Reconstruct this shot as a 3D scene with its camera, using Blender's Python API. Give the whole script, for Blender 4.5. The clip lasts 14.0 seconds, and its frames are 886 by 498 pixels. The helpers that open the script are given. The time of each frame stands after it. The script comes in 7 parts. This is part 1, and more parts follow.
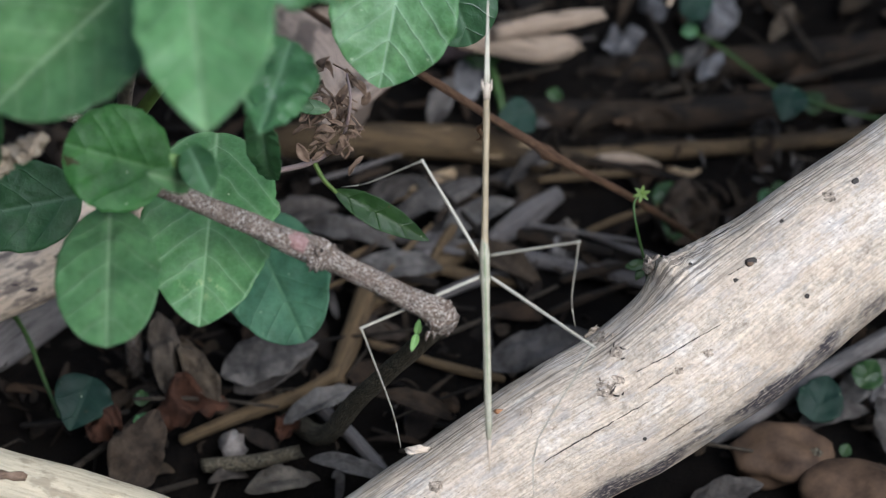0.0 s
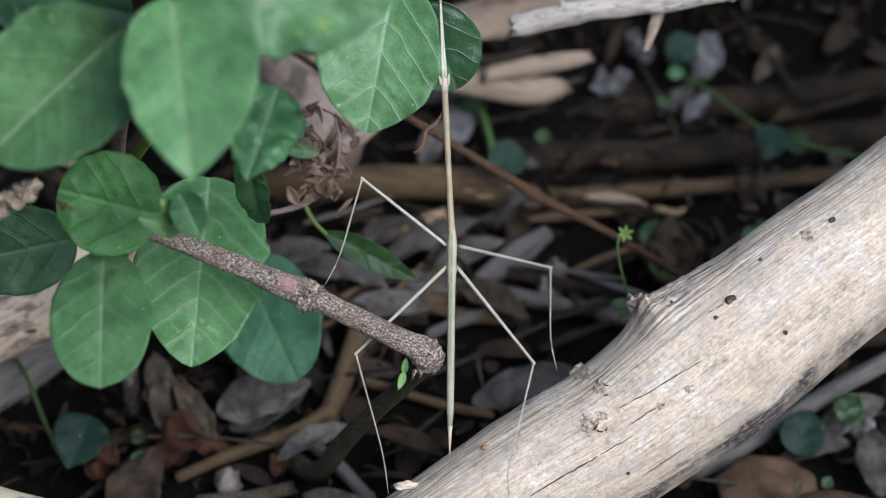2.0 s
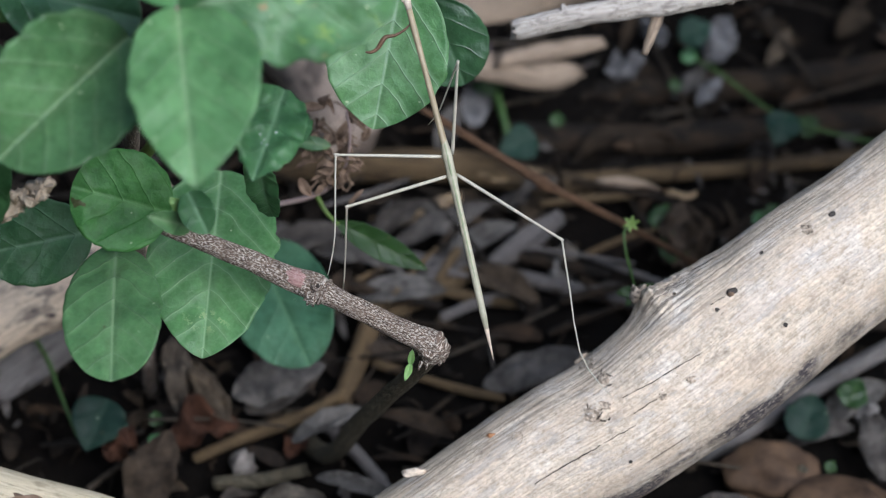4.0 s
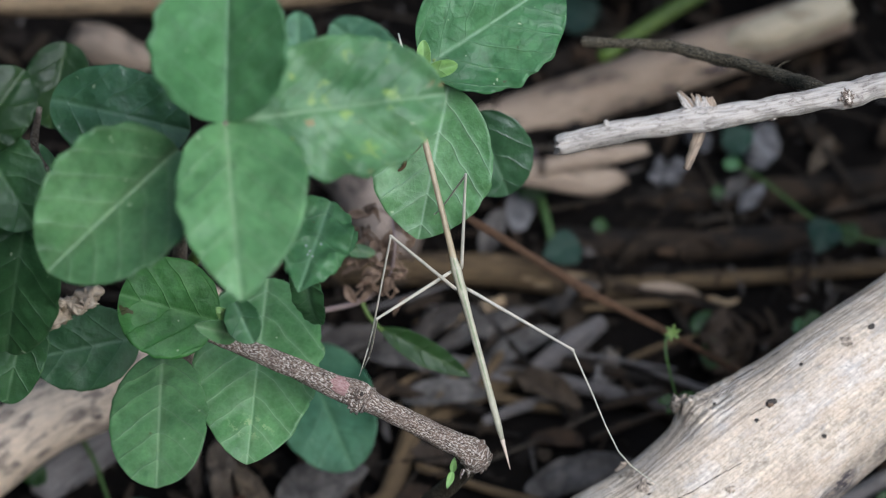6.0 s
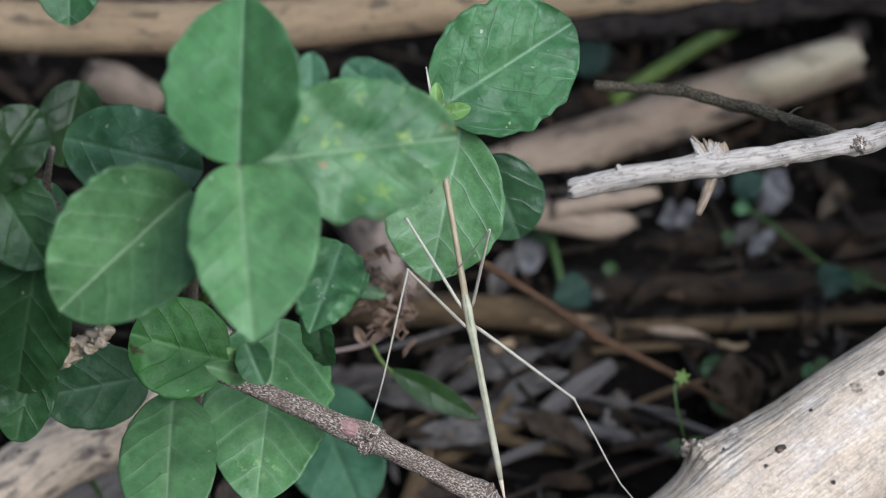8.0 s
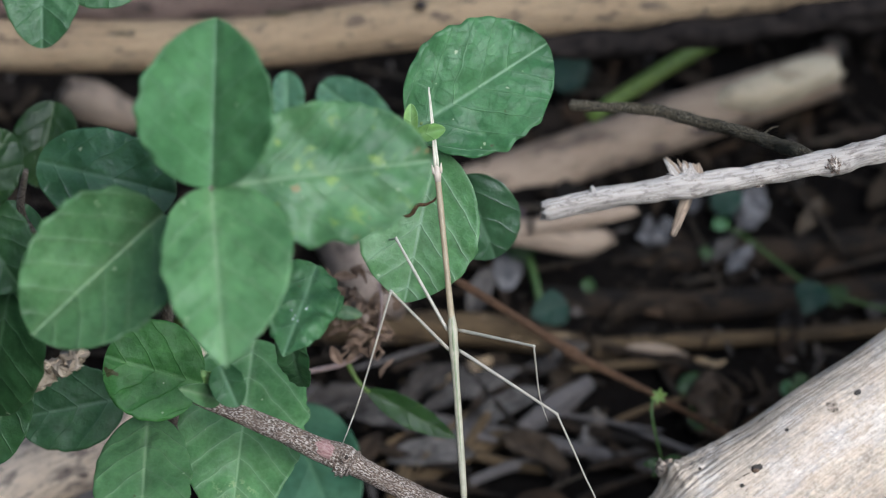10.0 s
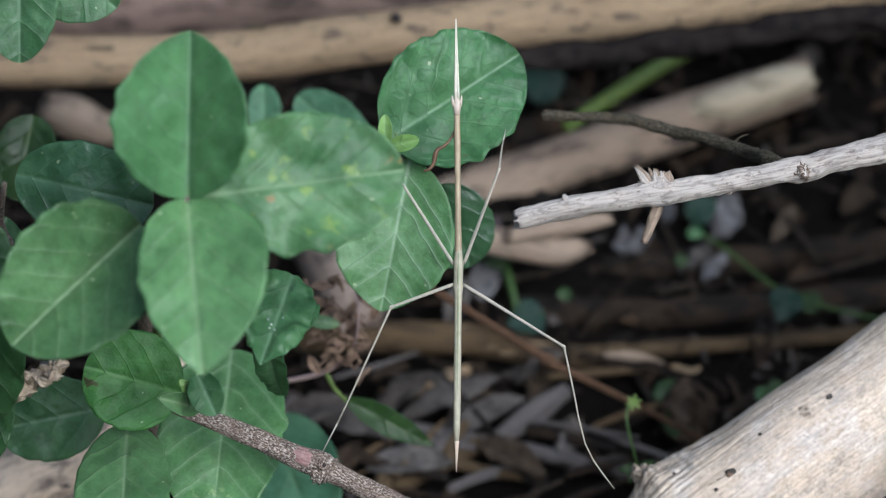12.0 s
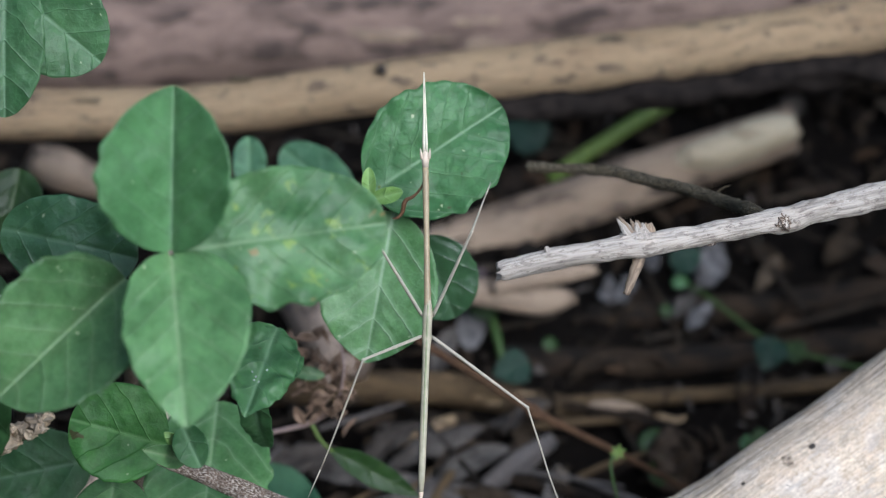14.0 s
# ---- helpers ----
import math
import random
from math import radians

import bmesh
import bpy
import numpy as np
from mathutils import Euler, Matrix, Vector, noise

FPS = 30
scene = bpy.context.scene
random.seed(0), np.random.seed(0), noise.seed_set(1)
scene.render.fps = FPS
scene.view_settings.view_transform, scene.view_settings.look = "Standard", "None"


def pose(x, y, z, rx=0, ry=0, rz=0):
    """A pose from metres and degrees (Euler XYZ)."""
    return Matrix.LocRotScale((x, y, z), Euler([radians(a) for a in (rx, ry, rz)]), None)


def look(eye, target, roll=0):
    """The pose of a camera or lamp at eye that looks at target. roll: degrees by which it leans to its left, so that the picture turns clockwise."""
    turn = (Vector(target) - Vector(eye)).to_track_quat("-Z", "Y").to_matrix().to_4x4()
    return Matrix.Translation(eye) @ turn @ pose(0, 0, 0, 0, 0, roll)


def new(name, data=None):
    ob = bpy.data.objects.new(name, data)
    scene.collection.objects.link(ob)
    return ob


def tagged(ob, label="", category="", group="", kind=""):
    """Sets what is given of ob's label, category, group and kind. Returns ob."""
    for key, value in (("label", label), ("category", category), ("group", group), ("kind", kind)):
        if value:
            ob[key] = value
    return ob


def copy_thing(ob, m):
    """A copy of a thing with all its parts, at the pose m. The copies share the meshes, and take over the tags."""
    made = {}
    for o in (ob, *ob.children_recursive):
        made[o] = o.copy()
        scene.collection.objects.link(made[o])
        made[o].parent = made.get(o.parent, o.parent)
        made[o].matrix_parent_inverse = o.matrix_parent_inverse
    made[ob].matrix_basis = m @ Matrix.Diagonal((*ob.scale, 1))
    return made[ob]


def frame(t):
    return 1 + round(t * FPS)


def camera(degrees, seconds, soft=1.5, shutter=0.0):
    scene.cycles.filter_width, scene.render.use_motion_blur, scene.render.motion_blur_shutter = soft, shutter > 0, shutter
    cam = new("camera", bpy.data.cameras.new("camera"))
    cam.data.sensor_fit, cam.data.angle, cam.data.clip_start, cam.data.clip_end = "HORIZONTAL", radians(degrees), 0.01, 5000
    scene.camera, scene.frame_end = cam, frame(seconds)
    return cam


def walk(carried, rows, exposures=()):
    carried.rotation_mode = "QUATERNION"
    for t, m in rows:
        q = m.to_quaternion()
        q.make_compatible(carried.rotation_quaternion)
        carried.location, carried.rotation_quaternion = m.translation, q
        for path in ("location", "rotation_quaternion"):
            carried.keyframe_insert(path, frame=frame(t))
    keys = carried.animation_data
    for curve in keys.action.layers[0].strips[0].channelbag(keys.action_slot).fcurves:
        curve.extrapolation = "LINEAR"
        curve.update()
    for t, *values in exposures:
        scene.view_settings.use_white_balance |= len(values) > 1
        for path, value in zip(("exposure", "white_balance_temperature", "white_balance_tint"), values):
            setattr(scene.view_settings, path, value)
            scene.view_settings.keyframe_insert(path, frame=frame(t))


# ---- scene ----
cam = camera(14, 14.0, soft=1.1)
PATH = [
    (0.0, look((-0.0252, -1.0114, 0.9541), (0.0153, -0.1953, 0.1167), 1.830)),
    (0.5, look((-0.0233, -1.0101, 0.9552), (0.0213, -0.1980, 0.1141), 1.817)),
    (1.0, look((-0.0195, -1.0121, 0.9574), (0.0205, -0.1971, 0.1188), 1.359)),
    (1.5, look((-0.0185, -1.0173, 0.9645), (0.0196, -0.2011, 0.1271), 1.203)),
    (2.0, look((-0.0147, -1.0294, 0.9765), (0.0189, -0.2058, 0.1461), 1.067)),
    (2.2, look((-0.0164, -1.0343, 0.9833), (0.0213, -0.2072, 0.1566), 1.410)),
    (4.3, look((0.0041, -1.0298, 1.0161), (0.0135, -0.2255, 0.1665), 0.217)),
    (4.5, look((0.0038, -1.0326, 1.0202), (0.0113, -0.2238, 0.1748), 0.282)),
    (5.0, look((0.0046, -1.0321, 1.0248), (0.0115, -0.2169, 0.1856), 0.188)),
    (5.5, look((0.0042, -1.0314, 1.0265), (0.0068, -0.2124, 0.1910), -0.086)),
    (6.0, look((0.0041, -1.0309, 1.0296), (0.0024, -0.2084, 0.1975), -0.004)),
    (6.5, look((0.0000, -1.0322, 1.0322), (0.0000, -0.2049, 0.2049), 0.000)),
    (7.0, look((0.0011, -1.0325, 1.0326), (0.0003, -0.2011, 0.2095), 0.227)),
    (7.2, look((0.0013, -1.0319, 1.0324), (-0.0004, -0.2006, 0.2091), 0.245)),
    (9.3, look((0.0034, -1.0249, 1.0305), (-0.0006, -0.1947, 0.2061), 0.813)),
    (9.5, look((0.0039, -1.0237, 1.0306), (-0.0004, -0.1955, 0.2042), 0.710)),
    (10.0, look((0.0075, -1.0242, 1.0356), (0.0068, -0.1933, 0.2118), 0.462)),
    (10.5, look((0.0090, -1.0304, 1.0401), (0.0121, -0.1941, 0.2219), 0.478)),
    (11.0, look((0.0115, -1.0315, 1.0374), (0.0178, -0.1974, 0.2170), 0.523)),
    (11.5, look((0.0126, -1.0333, 1.0389), (0.0168, -0.2016, 0.2160), 0.297)),
    (12.0, look((0.0122, -1.0358, 1.0440), (0.0150, -0.2014, 0.2239), 0.162)),
    (12.5, look((0.0129, -1.0361, 1.0465), (0.0153, -0.1994, 0.2287), 0.207)),
    (13.0, look((0.0161, -1.0364, 1.0476), (0.0222, -0.1974, 0.2322), 0.142)),
    (13.5, look((0.0159, -1.0373, 1.0497), (0.0215, -0.1953, 0.2374), 0.115)),
    (14.0, look((0.0161, -1.0387, 1.0502), (0.0204, -0.1942, 0.2404), 0.035)),
]
cam.data.dof.use_dof = True
cam.data.dof.focus_distance = 1.174
cam.data.dof.aperture_fstop = 8.4
cam.data.dof.aperture_blades = 7
walk(cam, PATH)

# ---- light: soft overcast daylight under trees ----
SUN_UP, SUN_ROUND = radians(47), radians(141)
world = bpy.data.worlds.new("overcast_sky")
world.use_nodes = True
scene.world = world
wn = world.node_tree.nodes
sky = wn.new("ShaderNodeTexSky")
sky.sky_type, sky.sun_disc = "NISHITA", False
sky.sun_elevation, sky.sun_rotation = SUN_UP, SUN_ROUND
sky.air_density, sky.dust_density = 1.0, 3.0
wn["Background"].inputs["Strength"].default_value = 0.13
world.node_tree.links.new(sky.outputs[0], wn["Background"].inputs["Color"])
sun_data = bpy.data.lights.new("sun", "SUN")
sun_data.energy, sun_data.angle, sun_data.color = 2.7, radians(50), (0.865, 1.0, 1.19)
sun = new("sun", sun_data)
sun.matrix_world = look((0, 0, 3), (-0.9, 1.1, 1.45))
scene.view_settings.exposure = 0.78

# ---- axes of the camera's view, which places are fitted to: right, up, nearer ----
VIEW_SLOPE = math.sqrt(0.5)


def ax(x, u, w):
    return Vector((x, VIEW_SLOPE * (u - w), VIEW_SLOPE * (u + w)))


def at(x, u, w):
    return Vector((0, -0.219, 0.219)) + ax(x, u, w)


def lie(x, y, h=0.0):
    return Vector((x, y, ground_height(x, y) + h))


def ground_height(x, y):
    near = 0.012 * noise.noise(Vector((x * 9, y * 9, 3.0))) + 0.006 * noise.noise(Vector((x * 31, y * 31, 7.0)))
    fade = max(0.0, 1.0 - math.hypot(x, y) / 3.0)
    bank = 0.05 * max(0.0, min(1.0, (y - 0.16) / 0.35))
    return near * fade + bank * fade


# ---- materials ----
class Mat:
    """A small builder round one node material."""

    def __init__(self, name, rough=0.6, spec=0.4):
        self.m = bpy.data.materials.new(name)
        self.m.use_nodes = True
        self.t = self.m.node_tree
        self.b = self.t.nodes["Principled BSDF"]
        self.b.inputs["Roughness"].default_value = rough
        self.b.inputs["Specular IOR Level"].default_value = spec

    def n(self, kind, **props):
        node = self.t.nodes.new(kind)
        for k, v in props.items():
            if k in node.inputs:
                node.inputs[k].default_value = v
        return node

    def to(self, a, b):
        self.t.links.new(a, b)

    def math(self, op, a, b=0.0, c=0.0, clamp=False):
        node = self.t.nodes.new("ShaderNodeMath")
        node.operation, node.use_clamp = op, clamp
        for i, v in enumerate((a, b, c)):
            if isinstance(v, (int, float)):
                node.inputs[i].default_value = v
            else:
                self.to(v, node.inputs[i])
        return node.outputs[0]

    def ramp(self, fac, stops):
        node = self.t.nodes.new("ShaderNodeValToRGB")
        cr = node.color_ramp
        while len(cr.elements) < len(stops):
            cr.elements.new(0.5)
        for e, (p, c) in zip(cr.elements, stops):
            e.position = p
            e.color = (*c, 1) if len(c) == 3 else c
        self.to(fac, node.inputs[0])
        return node.outputs[0]

    def mix(self, fac, a, b, blend="MIX"):
        node = self.t.nodes.new("ShaderNodeMix")
        node.data_type, node.blend_type = "RGBA", blend
        for v, i in ((fac, 0), (a, 6), (b, 7)):
            if isinstance(v, (int, float)):
                node.inputs[i].default_value = v
            elif isinstance(v, tuple):
                node.inputs[i].default_value = (*v, 1)
            else:
                self.to(v, node.inputs[i])
        return node.outputs[2]

    def coords(self, which, scale=(1, 1, 1)):
        c = self.t.nodes.new("ShaderNodeTexCoord")
        mp = self.t.nodes.new("ShaderNodeMapping")
        mp.inputs["Scale"].default_value = scale
        self.to(c.outputs[which], mp.inputs["Vector"])
        return mp.outputs[0]

    def noise(self, vec, scale, detail=4.0, rough=0.6):
        node = self.n("ShaderNodeTexNoise", Scale=scale, Detail=detail, Roughness=rough)
        self.to(vec, node.inputs["Vector"])
        return node.outputs["Fac"]

    def bump(self, height, strength, distance):
        node = self.n("ShaderNodeBump", Strength=strength, Distance=distance)
        self.to(height, node.inputs["Height"])
        self.to(node.outputs[0], self.b.inputs["Normal"])

    def colour(self, socket):
        self.to(socket, self.b.inputs["Base Color"])

    def random(self):
        return self.t.nodes.new("ShaderNodeObjectInfo").outputs["Random"]

    def island(self):
        return self.t.nodes.new("ShaderNodeNewGeometry").outputs["Random Per Island"]


def leaf_material(name, dark, light, vein, yellow=0.0, rough=0.42, spec=0.27, veins=0.13, gap=0.0104, net=0.06, crease=0.08, crease_shade=None, cells_size=330.0, etched=False):
    """A leaf blade: u runs along the midrib and v across it, both in metres."""
    k = Mat(name, rough, spec)
    uv = k.coords("UV")
    sep = k.t.nodes.new("ShaderNodeSeparateXYZ")
    k.to(uv, sep.inputs[0])
    x, y = sep.outputs[0], sep.outputs[1]
    ay = k.math("ABSOLUTE", y)
    # side veins leave the midrib at a slant and bow towards the tip
    wobble = k.math("MULTIPLY", k.math("SUBTRACT", k.noise(uv, 70, 2), 0.5), 0.0045)
    bow = k.math("MULTIPLY", k.math("MULTIPLY", ay, ay), 10.0)
    run = k.math("SUBTRACT", k.math("ADD", k.math("SUBTRACT", x, k.math("MULTIPLY", ay, 0.90)), wobble), bow)
    cell = k.math("FRACT", k.math("DIVIDE", run, gap))
    dist = k.math("ABSOLUTE", k.math("SUBTRACT", cell, 0.5))
    side = k.math("SUBTRACT", 1.0, k.math("DIVIDE", dist, 0.040), clamp=True)
    halo = k.math("SUBTRACT", 1.0, k.math("DIVIDE", dist, 0.22), clamp=True)
    wide = k.math("MAXIMUM", k.math("SUBTRACT", 0.0011, k.math("MULTIPLY", x, 0.014)), 0.00045)
    mid = k.math("SUBTRACT", 1.0, k.math("DIVIDE", ay, wide), clamp=True)
    mid_halo = k.math("SUBTRACT", 1.0, k.math("DIVIDE", ay, 0.0035), clamp=True)
    cells = k.n("ShaderNodeTexVoronoi", Scale=cells_size)
    cells.feature = "DISTANCE_TO_EDGE"
    k.to(uv, cells.inputs["Vector"])
    fine = k.math("SUBTRACT", 1.0, k.math("DIVIDE", cells.outputs["Distance"], 0.14), clamp=True)
    obj = k.coords("Object")
    broad, grain = k.noise(obj, 38, 3, 0.5), k.noise(obj, 900, 3, 0.6)
    base = k.ramp(broad, [(0.36, dark), (0.64, light)])
    base = k.mix(0.30, base, k.ramp(grain, [(0.35, (0.72, 0.74, 0.70)), (0.65, (1.22, 1.23, 1.18))]), "MULTIPLY")
    cloud = k.noise(k.coords("UV", (150, 190, 1)), 1.0, 4, 0.6)
    base = k.mix(0.8, base, k.ramp(cloud, [(0.34, (0.70, 0.74, 0.66)), (0.50, (1.0, 1.0, 1.0)), (0.66, (1.22, 1.23, 1.18))]), "MULTIPLY")
    tone = k.math("ADD", k.math("MULTIPLY", k.random(), 0.30), 0.84)
    hsv = k.n("ShaderNodeHueSaturation")
    k.to(base, hsv.inputs["Color"])
    k.to(tone, hsv.inputs["Value"])
    col = hsv.outputs[0]
    if yellow:
        patch = k.ramp(k.noise(obj, 120, 3), [(0.60, (0, 0, 0)), (0.70, (1, 1, 1))])
        col = k.mix(k.math("MULTIPLY", patch, yellow), col, (0.24, 0.34, 0.06))
        sore = k.ramp(k.noise(obj, 150, 2), [(0.68, (0, 0, 0)), (0.74, (1, 1, 1))])
        col = k.mix(k.math("MULTIPLY", sore, yellow), col, (0.26, 0.13, 0.05))
    # a dark net colour, as in leaf_quilted, paints the shade in the creases
    col = k.mix(k.math("MULTIPLY", fine, net), col, crease_shade or vein)
    col = k.mix(k.math("MULTIPLY", halo, 0.6 * veins), col, vein)
    col = k.mix(k.math("MULTIPLY", side, veins), col, vein)
    col = k.mix(k.math("MULTIPLY", mid_halo, 0.16), col, vein)
    col = k.mix(k.math("MULTIPLY", mid, 0.52), col, vein)
    blemish = k.ramp(k.noise(obj, 120, 2, 0.5), [(0.745, (0, 0, 0)), (0.765, (1, 1, 1))])
    col = k.mix(k.math("MULTIPLY", blemish, 0.85), col, (0.06, 0.04, 0.02))
    dots = k.ramp(k.noise(obj, 380, 1), [(0.765, (0, 0, 0)), (0.80, (1, 1, 1))])
    col = k.mix(k.math("MULTIPLY", dots, 0.5), col, (0.45, 0.52, 0.32))
    if etched:
        band = k.math("SUBTRACT", 1.0, k.math("DIVIDE", k.math("ABSOLUTE", k.math("SUBTRACT", x, 0.0585)), 0.0055), clamp=True)
        band = k.math("MULTIPLY", band, k.math("SUBTRACT", 1.0, k.math("DIVIDE", ay, 0.010), clamp=True))
        marks = k.ramp(k.noise(uv, 330, 3, 0.7), [(0.54, (0, 0, 0)), (0.60, (1, 1, 1))])
        col = k.mix(k.math("MULTIPLY", k.math("MULTIPLY", marks, band), 0.85), col, (0.36, 0.45, 0.22))
    k.colour(col)
    gloss = k.noise(obj, 60, 4, 0.6)
    k.to(k.math("ADD", k.math("MULTIPLY", gloss, 0.36), rough - 0.18), k.b.inputs["Roughness"])
    relief = k.math("ADD", k.math("MULTIPLY", fine, -crease), k.math("MULTIPLY", k.math("ADD", side, mid), -0.35))
    relief = k.math("ADD", relief, k.math("MULTIPLY", halo, -0.30))
    relief = k.math("ADD", relief, k.math("MULTIPLY", k.noise(obj, 420, 4, 0.65), 0.6))
    # the blade swells between the side veins and puckers at random
    relief = k.math("ADD", relief, k.math("MULTIPLY", k.math("SMOOTH_MIN", dist, 0.34, 0.2), 0.7))
    relief = k.math("ADD", relief, k.math("MULTIPLY", k.noise(uv, 130, 2, 0.5), 1.4))
    k.bump(relief, 0.6, 0.0008)
    # a little light passes through the blade
    tr = k.n("ShaderNodeBsdfTranslucent")
    k.to(k.mix(0.5, col, (0.16, 0.30, 0.04)), tr.inputs["Color"])
    mixer = k.n("ShaderNodeMixShader")
    mixer.inputs[0].default_value = 0.18
    k.to(k.b.outputs[0], mixer.inputs[1])
    k.to(tr.outputs[0], mixer.inputs[2])
    k.to(mixer.outputs[0], k.t.nodes["Material Output"].inputs["Surface"])
    return k.m


def wood_material(name, pale, mid, dark, stain=0.4, stain_at=0.58, rough=0.75, grain=1.0, crack=0.5, mottle=(14, 30)):
    """Weathered, barkless wood: u runs along it and v round it, both in metres."""
    k = Mat(name, rough, 0.25)
    fibre = k.noise(k.coords("UV", (55, 900, 1)), 1.0, 6, 0.7)
    broad = k.noise(k.coords("UV", (22, 60, 1)), 1.0, 4)
    spots = k.noise(k.coords("UV", (260, 480, 1)), 1.0, 6, 0.74)
    col = k.ramp(broad, [(0.25, mid), (0.5, pale), (0.8, tuple(min(1, c * 1.12) for c in pale))])
    streak = k.ramp(fibre, [(0.40, (0.34, 0.32, 0.31)), (0.50, (0.95, 0.95, 0.95)), (0.60, (1.25, 1.24, 1.22))])
    col = k.mix(0.75 * grain, col, streak, "MULTIPLY")
    big = k.noise(k.coords("UV", (*mottle, 1)), 1.0, 6, 0.66)
    blot = k.ramp(big, [(stain_at - 0.02, (0, 0, 0)), (stain_at + 0.05, (1, 1, 1))])
    pit = k.ramp(spots, [(0.57, (0, 0, 0)), (0.63, (1, 1, 1))])
    col = k.mix(k.math("MULTIPLY", blot, stain), col, dark)
    col = k.mix(k.math("MULTIPLY", pit, 0.8 * crack), col, dark)
    line = k.noise(k.coords("UV", (9, 210, 1)), 1.0, 3, 0.5)
    split = k.ramp(line, [(0.30, (1, 1, 1)), (0.335, (0, 0, 0))])
    col = k.mix(k.math("MULTIPLY", split, crack), col, tuple(c * 0.6 for c in dark))
    k.colour(col)
    h = k.math("ADD", k.math("MULTIPLY", fibre, 0.8), k.math("MULTIPLY", spots, 0.35))
    h = k.math("SUBTRACT", h, k.math("MULTIPLY", split, 0.8))
    k.bump(h, 0.8, 0.0018)
    return k.m


def log_material():
    """The main log: pale fibrous wood with checks, specks and dark patches along its lower flank."""
    k = Mat("weathered_main_log", 0.74, 0.22)
    white, none = (1, 1, 1), (0, 0, 0)
    fibre = k.noise(k.coords("UV", (45, 1500, 1)), 1.0, 3, 0.6)
    strand = k.noise(k.coords("UV", (40, 1000, 1)), 1.0, 5, 0.68)
    hair = k.noise(k.coords("UV", (30, 1150, 1)), 1.0, 3, 0.6)
    broad = k.noise(k.coords("UV", (60, 80, 1)), 1.0, 6, 0.66)
    small = k.noise(k.coords("UV", (240, 330, 1)), 1.0, 7, 0.75)
    sep = k.t.nodes.new("ShaderNodeSeparateXYZ")
    k.to(k.coords("UV"), sep.inputs[0])
    v = sep.outputs[1]
    col = k.ramp(broad, [(0.34, (0.49, 0.415, 0.34)), (0.44, (0.605, 0.52, 0.42)), (0.50, (0.64, 0.54, 0.43)), (0.57, (0.64, 0.57, 0.49)), (0.68, (0.68, 0.62, 0.55))])
    col = k.mix(0.35, col, k.ramp(fibre, [(0.38, (0.52, 0.47, 0.42)), (0.50, (0.98, 0.98, 0.98)), (0.60, (1.25, 1.24, 1.22))]), "MULTIPLY")
    col = k.mix(0.22, col, k.ramp(strand, [(0.38, (0.62, 0.57, 0.52)), (0.50, white), (0.62, (1.15, 1.14, 1.12))]), "MULTIPLY")
    col = k.mix(0.5, col, k.ramp(small, [(0.36, (0.55, 0.49, 0.44)), (0.48, (0.97, 0.97, 0.97)), (0.62, (1.22, 1.19, 1.16))]), "MULTIPLY")
    crumb = k.noise(k.coords("UV", (620, 900, 1)), 1.0, 4, 0.7)
    col = k.mix(0.55, col, k.ramp(crumb, [(0.38, (0.60, 0.55, 0.50)), (0.49, (0.98, 0.98, 0.98)), (0.60, (1.2, 1.19, 1.17))]), "MULTIPLY")
    # skins of paler tan and of grey left on the wood, with worn edges
    skin = k.noise(k.coords("UV", (38, 95, 1)), 1.0, 7, 0.68)
    col = k.mix(k.math("MULTIPLY", k.ramp(skin, [(0.50, none), (0.535, white)]), 0.55), col, k.mix(0.5, col, (0.60, 0.46, 0.34)))
    grey = k.noise(k.coords("UV", (46, 150, 1)), 1.0, 7, 0.70)
    col = k.mix(k.math("MULTIPLY", k.ramp(grey, [(0.54, none), (0.60, white)]), 0.50), col, (0.40, 0.37, 0.345))
    # fine dark checks, mostly along the upper edge
    upper = k.math("SUBTRACT", 0.20, k.math("DIVIDE", k.math("ADD", v, 0.016), 0.012), clamp=True)
    upper = k.math("ADD", k.math("MULTIPLY", upper, 0.75), 0.10)
    thin = k.math("SUBTRACT", 1.0, k.math("DIVIDE", k.math("ABSOLUTE", k.math("SUBTRACT", hair, 0.5)), 0.022), clamp=True)
    some = k.ramp(k.noise(k.coords("UV", (50, 160, 1)), 1.0, 4), [(0.44, none), (0.58, white)])
    lines = k.math("ADD", k.math("MULTIPLY", k.math("MULTIPLY", thin, some), 0.35), k.math("MULTIPLY", k.ramp(hair, [(0.42, white), (0.48, none)]), upper), clamp=True)
    col = k.mix(lines, col, (0.13, 0.105, 0.085))
    # ragged blue-black patches along the lower flank
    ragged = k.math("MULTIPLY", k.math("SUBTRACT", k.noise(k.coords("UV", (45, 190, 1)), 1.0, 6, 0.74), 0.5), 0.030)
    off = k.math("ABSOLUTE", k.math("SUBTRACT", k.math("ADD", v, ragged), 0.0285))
    flank_dark = k.math("SUBTRACT", 1.0, k.math("DIVIDE", k.math("SUBTRACT", off, 0.0040), 0.0045), clamp=True)
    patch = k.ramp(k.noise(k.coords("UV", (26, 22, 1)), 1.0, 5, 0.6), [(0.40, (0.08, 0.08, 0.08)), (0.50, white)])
    flank_dark = k.math("MULTIPLY", k.math("MULTIPLY", flank_dark, patch), k.ramp(k.noise(k.coords("UV", (420, 900, 1)), 1.0, 4, 0.7), [(0.38, (0.2, 0.2, 0.2)), (0.50, white)]))
    col = k.mix(k.math("MULTIPLY", flank_dark, 0.95, clamp=True), col, (0.040, 0.034, 0.044))
    # grey weather stains and small dark specks
    blue = k.ramp(k.noise(k.coords("UV", (60, 210, 1)), 1.0, 6, 0.72), [(0.56, none), (0.66, white)])
